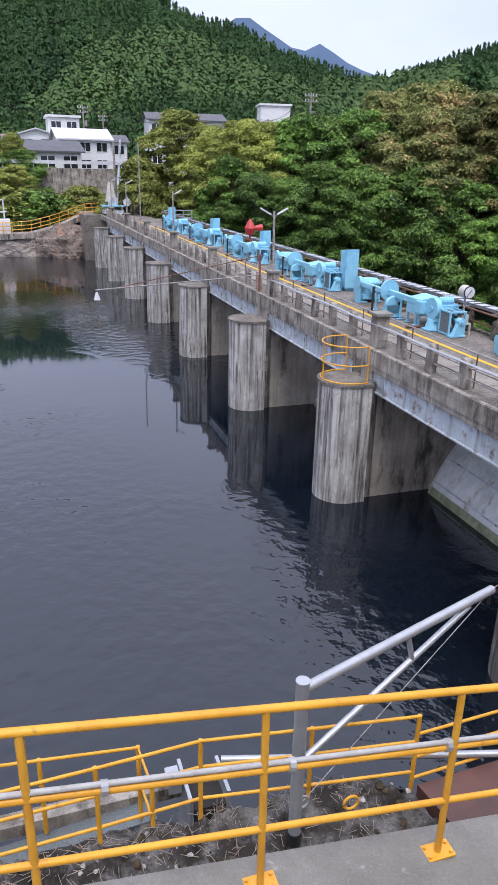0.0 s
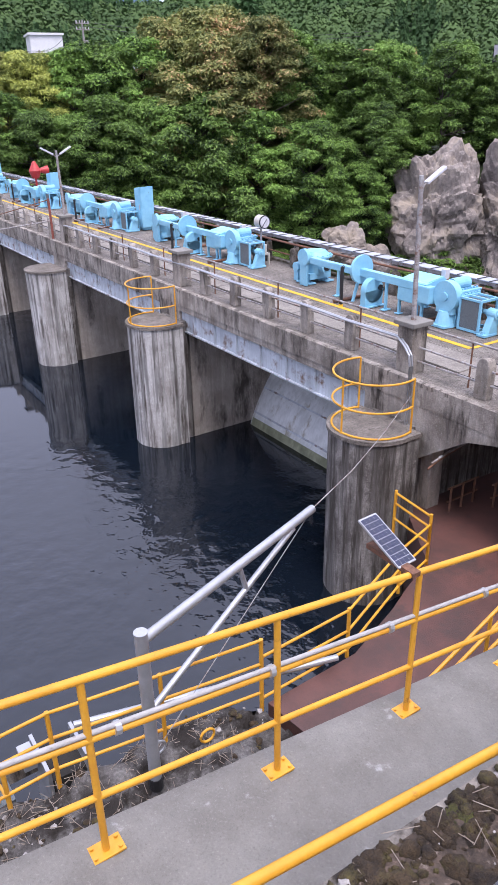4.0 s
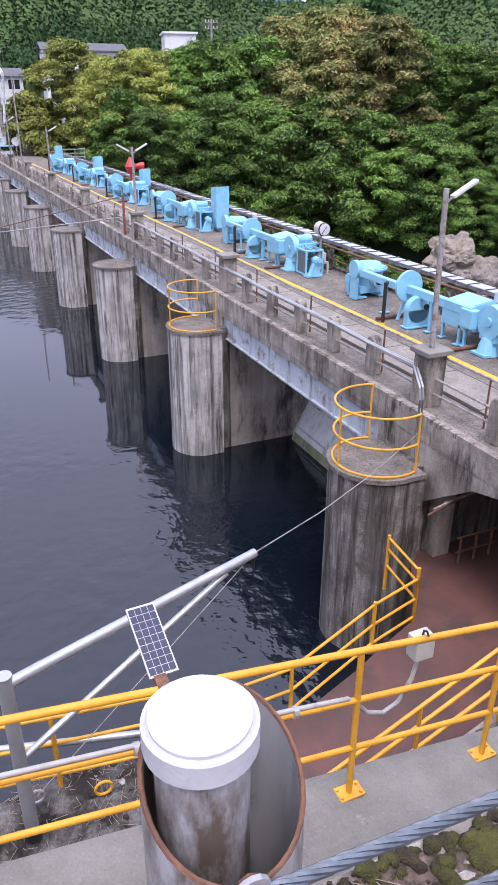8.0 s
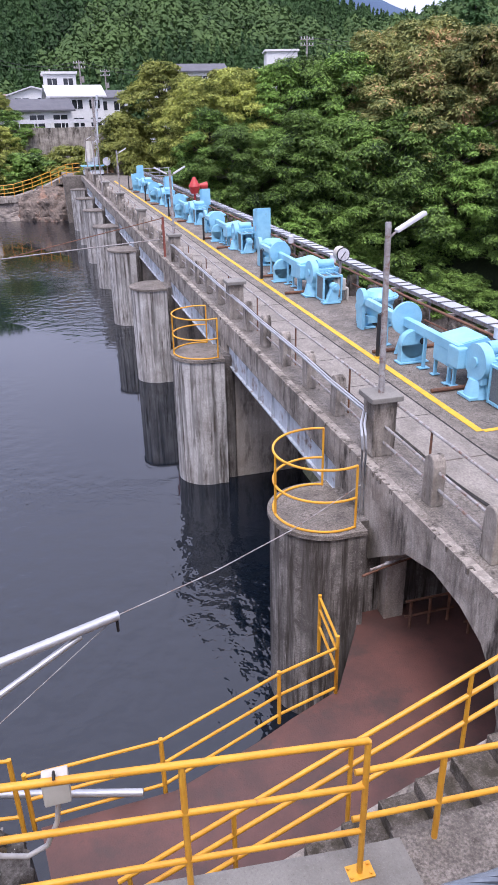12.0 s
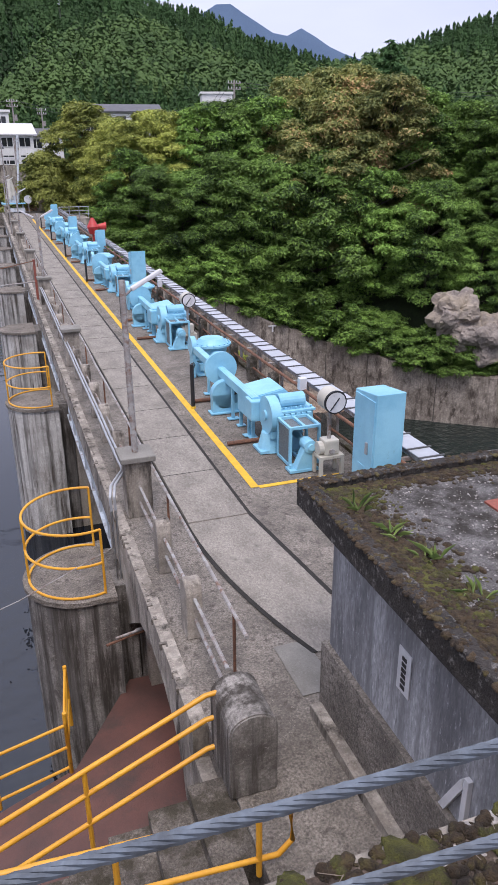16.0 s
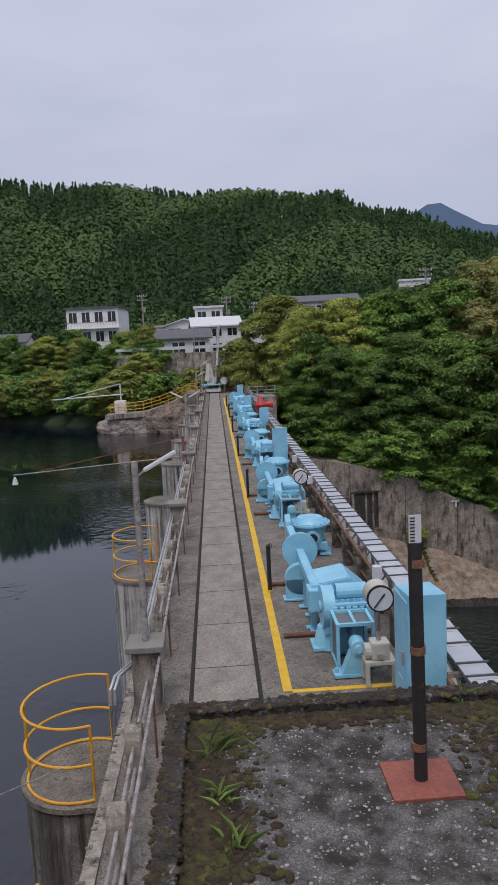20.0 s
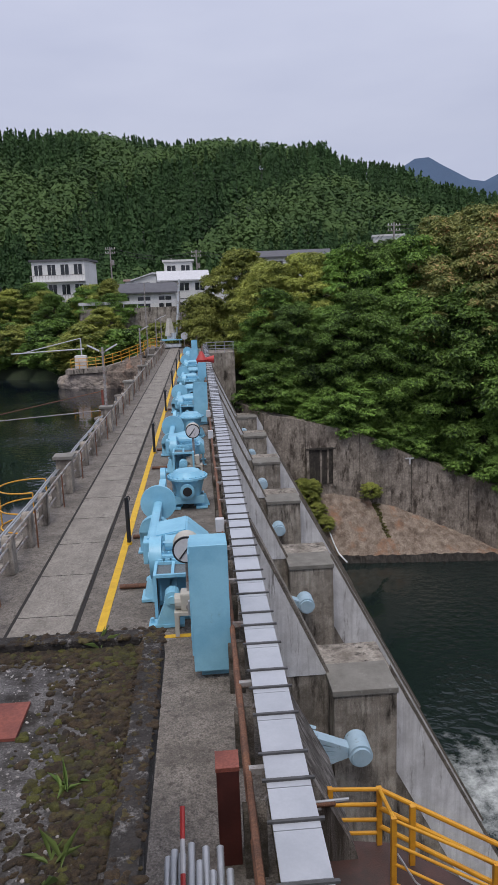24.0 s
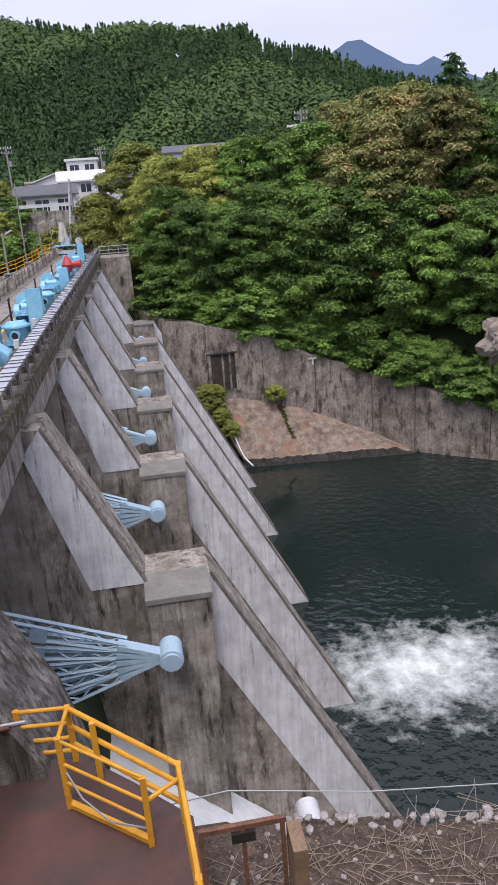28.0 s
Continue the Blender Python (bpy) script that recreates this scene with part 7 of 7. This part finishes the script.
def make_tree(at, height, spread, seed, material, leaf=0.13, n=56000, label="", low=0.05, name="tree"):
    rs = np.random.RandomState(seed)
    t = thing(name, at, label, "bush" if name == "bush" else "tree", "bank bushes" if name == "bush" else "bank trees")
    bm = bmesh.new()
    pts, p = [], Vector((0, 0, -1))
    for i in range(7):
        pts.append(p.copy())
        p = p + Vector((rs.uniform(-0.25, 0.25), rs.uniform(-0.25, 0.25), height * 0.15))
    for i in range(6):
        rod(bm, pts[i], pts[i + 1], 0.016 * height * (1 - i / 7), 8, 0.016 * height * (1 - (i + 1) / 7))
    blobs = []
    for i in range(105):
        h = low + (1 - low) * (i + rs.rand()) / 105
        wdt = spread * (0.35 + 0.65 * math.sin(math.pi * min(1, 0.25 + 0.7 * (h - low) / (1 - low))))
        if h > 0.85:
            wdt *= 0.6
        an, rr = i * 2.4 + rs.uniform(-0.5, 0.5), wdt * math.sqrt(rs.uniform(0.25, 1))
        c = (rr * math.cos(an), rr * math.sin(an), height * h * 0.93)
        blobs.append((*c, spread * rs.uniform(0.1, 0.27)))
        if i % 3 == 0:
            rod(bm, pts[min(5, 1 + int(h * 5))], (c[0] * 0.95, c[1] * 0.95, c[2]), 0.006 * height, 5, 0.002 * height)
    part("trunk", bm, "bark", t)
    ob = new("crown", crown_mesh("crown", seed, n, blobs, leaf, material))
    ob.parent = t
    return t


def make_conifer(at, height, seed, label):
    rs = np.random.RandomState(seed)
    t = thing("conifer", at, label, "tree", "bank trees")
    part("trunk", rodded((0, 0, -1), (0, 0, height * 0.95), 0.2, 8, 0.03), "bark", t)
    blobs = []
    for i in range(60):
        h = 0.12 + 0.86 * i / 60
        an, w = i * 2.4, 0.3 * height * (1 - h) ** 0.8 + 0.1
        blobs.append((w * 0.75 * math.cos(an), w * 0.75 * math.sin(an), height * h, 0.25 + w * 0.42))
    ob = new("crown", crown_mesh("crown", seed, 26000, blobs, 0.26, "leaf_dark"))
    ob.parent = t


def plant_trees():
    kinds = {}
    rs = np.random.RandomState(5)

    def put(x, y, h, mats, label, z=None, name="tree", wide=1.0, variants=3):
        z = ground_z(x, y) if z is None else z
        key = (name, mats, int(rs.randint(variants)))
        m = pose(x, y, z - 0.2, 0, 0, rs.uniform(0, 360))
        base = 12.0 if name == "tree" else 4.0
        sc = Matrix.Diagonal((h / base * wide, h / base * wide, h / base, 1))
        if key not in kinds:
            if name == "tree":
                kinds[key] = make_tree((x, y, z), 12, 4.6, len(kinds) + 3, mats, label=label)
            else:
                kinds[key] = make_tree((x, y, z), 4, 2.4, len(kinds) + 3, mats, leaf=0.11, n=16000, label=label, low=0.0, name="bush")
            kinds[key].matrix_basis = m @ sc
        else:
            o = copy_thing(kinds[key], Matrix.Identity(4))
            o.matrix_basis = m @ sc
            o["label"] = label
    green = "dense green broadleaf tree on the river bank"
    pale = "yellow-green broadleaf tree on the far bank"
    turning = "tall broadleaf tree turning orange-brown at the top"
    # front row behind the wall, middle row, tall back row
    for x, y, h, m in ((9.5, 60.5, 9.5, "leaf"), (10.5, 57, 10, "leaf"), (14, 56.5, 10.5, "leaf"), (18, 56.5, 11, "leaf"), (22, 56, 12, "leaf"), (26.5, 54.5, 13, "leaf"), (31, 52, 12.5, "leaf"), (35, 48.5, 12, "leaf"), (28.5, 57, 15.5, "leaf_autumn"), (33.5, 55, 15.5, "leaf_autumn"),
                       (9.0, 69, 9.5, "leaf_light"), (9, 64, 9.5, "leaf_light"), (13, 64, 10, "leaf_light"), (17, 63, 10.5, "leaf"), (20.5, 63, 10.5, "leaf"), (24, 62, 12, "leaf"), (27.5, 63, 15.5, "leaf_autumn"), (31.5, 62, 16.5, "leaf_autumn"), (35, 60, 15.5, "leaf_autumn"),
                       (38, 56, 13.5, "leaf"), (41, 53, 12, "leaf"), (38.6, 45.5, 8.5, "leaf"), (41.2, 46.5, 9.5, "leaf"), (43, 50, 11, "leaf"), (2.6, 70, 12, "leaf_light"), (7, 71, 11, "leaf_light"), (40, 62, 13, "leaf"), (46, 50, 12, "leaf"), (51, 46, 12, "leaf"), (56, 42, 11, "leaf"), (62, 38, 11, "leaf"), (70, 34, 12, "leaf"), (80, 28, 12, "leaf"),
                       (45, 58, 12, "leaf"), (51, 55, 12, "leaf"), (57, 51, 12, "leaf"), (64, 47, 12, "leaf"), (60, 62, 12, "leaf"), (72, 46, 12, "leaf"), (22, 70, 11, "leaf"), (14, 72, 10, "leaf_light")):
        put(x * 1.03, y + 2.2, h * ((1.0 if m == "leaf" else 1.14) if x < 16 else 1.18 if x < 27 else 1.0), m, {"leaf": green, "leaf_light": pale, "leaf_autumn": turning}[m], wide=1.1)
    # shrubs along the wall's top
    for i in range(34):
        x = 9 + 1.3 * i + rs.uniform(-0.5, 0.5)
        y = bank_line(x) + rs.uniform(1.2, 3.6)
        put(x, y, rs.uniform(2.6, 5.2), "leaf" if rs.rand() < 0.95 else "leaf_light", "leafy shrub on the bank above the wall", name="bush", wide=1.3)
    for x, y, z in ((10.7, 52.8, -12.5), (11.2, 52.4, -13.4), (11.7, 51.8, -14.5), (12.2, 51.3, -15.6), (11.4, 52.7, -12.6), (16.9, 52.7, -13.2)):
        put(x, y, 1.4, "leaf_light", "yellow-green weeds at the foot of the wall", z=z, name="bush", wide=1.2)
    # left shore
    for i in range(34):
        x = -3.5 - 1.9 * i + rs.uniform(-0.8, 0.8)
        y = 79.5 + 0.8 * max(0, -x - 11) + rs.uniform(0, 5)
        put(x, y, rs.uniform(3.5, 6), "leaf" if rs.rand() < 0.7 else "leaf_light", "leafy shrub overhanging the reservoir shore", name="bush", wide=1.4)
    for i in range(24):
        x = -6.5 - 2.3 * i + rs.uniform(-1, 1)
        y = 84 + 0.8 * max(0, -x - 11) + rs.uniform(0, 9)
        put(x, y, rs.uniform(6.5, 9.5) if x < -9 else 6.0, "leaf" if rs.rand() < 0.75 else "leaf_light", "green broadleaf tree on the reservoir shore", wide=1.15)
    put(-13, 92, 9, "leaf_light", pale)
    put(-10.3, 91, 9.6, "leaf_light", pale, wide=0.8)
    make_conifer((40.7, 68.7, 0.5), 16.8, 77, "dark pointed conifer behind the broadleaf trees")
    make_conifer((-44, 128, 1), 13, 79, "dark pointed conifer behind the broadleaf trees")


plant_trees()


def build_woods():
    """The forest on the ridge: pointed and round crowns of many small tufts, as one mass each."""
    rs = np.random.RandomState(11)
    for name, material, cnt, con in (("conifer_wood", "leaf_dark", 7500, True), ("mixed_wood", "leaf_far", 7500, False)):
        V, F = [], []
        for i in range(cnt):
            az, d = rs.uniform(-34, 62), 175 + 268 * rs.rand() ** 0.75
            x, y = d * math.sin(radians(az)), d * math.cos(radians(az))
            zone = noise.noise(Vector((az * 0.09, d * 0.012, 7)))
            if (zone > -0.05) != con:
                continue
            z, h = hill_z(x, y), rs.uniform(12, 16) if con else rs.uniform(11, 15)
            k = 90
            u = rs.rand(k)
            ang = rs.rand(k) * math.tau
            if con:
                rad = 2.3 * (1 - u) * (0.6 + 0.5 * rs.rand(k)) + 0.12
                pz = z + h * (0.05 + 0.95 * u)
            else:
                rad = 3.6 * np.sqrt(np.maximum(0.03, 1 - (2 * u - 1) ** 2)) * (0.7 + 0.4 * rs.rand(k))
                pz = z + h * (0.2 + 0.8 * u)
            ca, sa = np.cos(ang), np.sin(ang)
            cx, cy = x + rad * ca, y + rad * sa
            t = (0.7 if con else 0.75) * (0.6 + 0.7 * rs.rand(k))
            tri = np.stack([np.stack([cx - sa * t, cy + ca * t, pz - 0.5 * t], 1), np.stack([cx + sa * t, cy - ca * t, pz - 0.4 * t], 1), np.stack([cx - ca * 0.7 * t, cy - sa * 0.7 * t, pz + t * (1.1 if con else 0.6)], 1)], 1)
            V.append(tri.reshape(-1, 3))
        V = np.concatenate(V)
        F = np.arange(len(V)).reshape(-1, 3)
        me = bpy.data.meshes.new(name)
        me.from_pydata(V.tolist(), [], F.tolist())
        me.materials.append(M[material])
        tagged(new(name, me), "dense dark conifer forest on the ridge" if con else "mixed broadleaf forest on the ridge", "forest", kind="stuff")


build_woods()
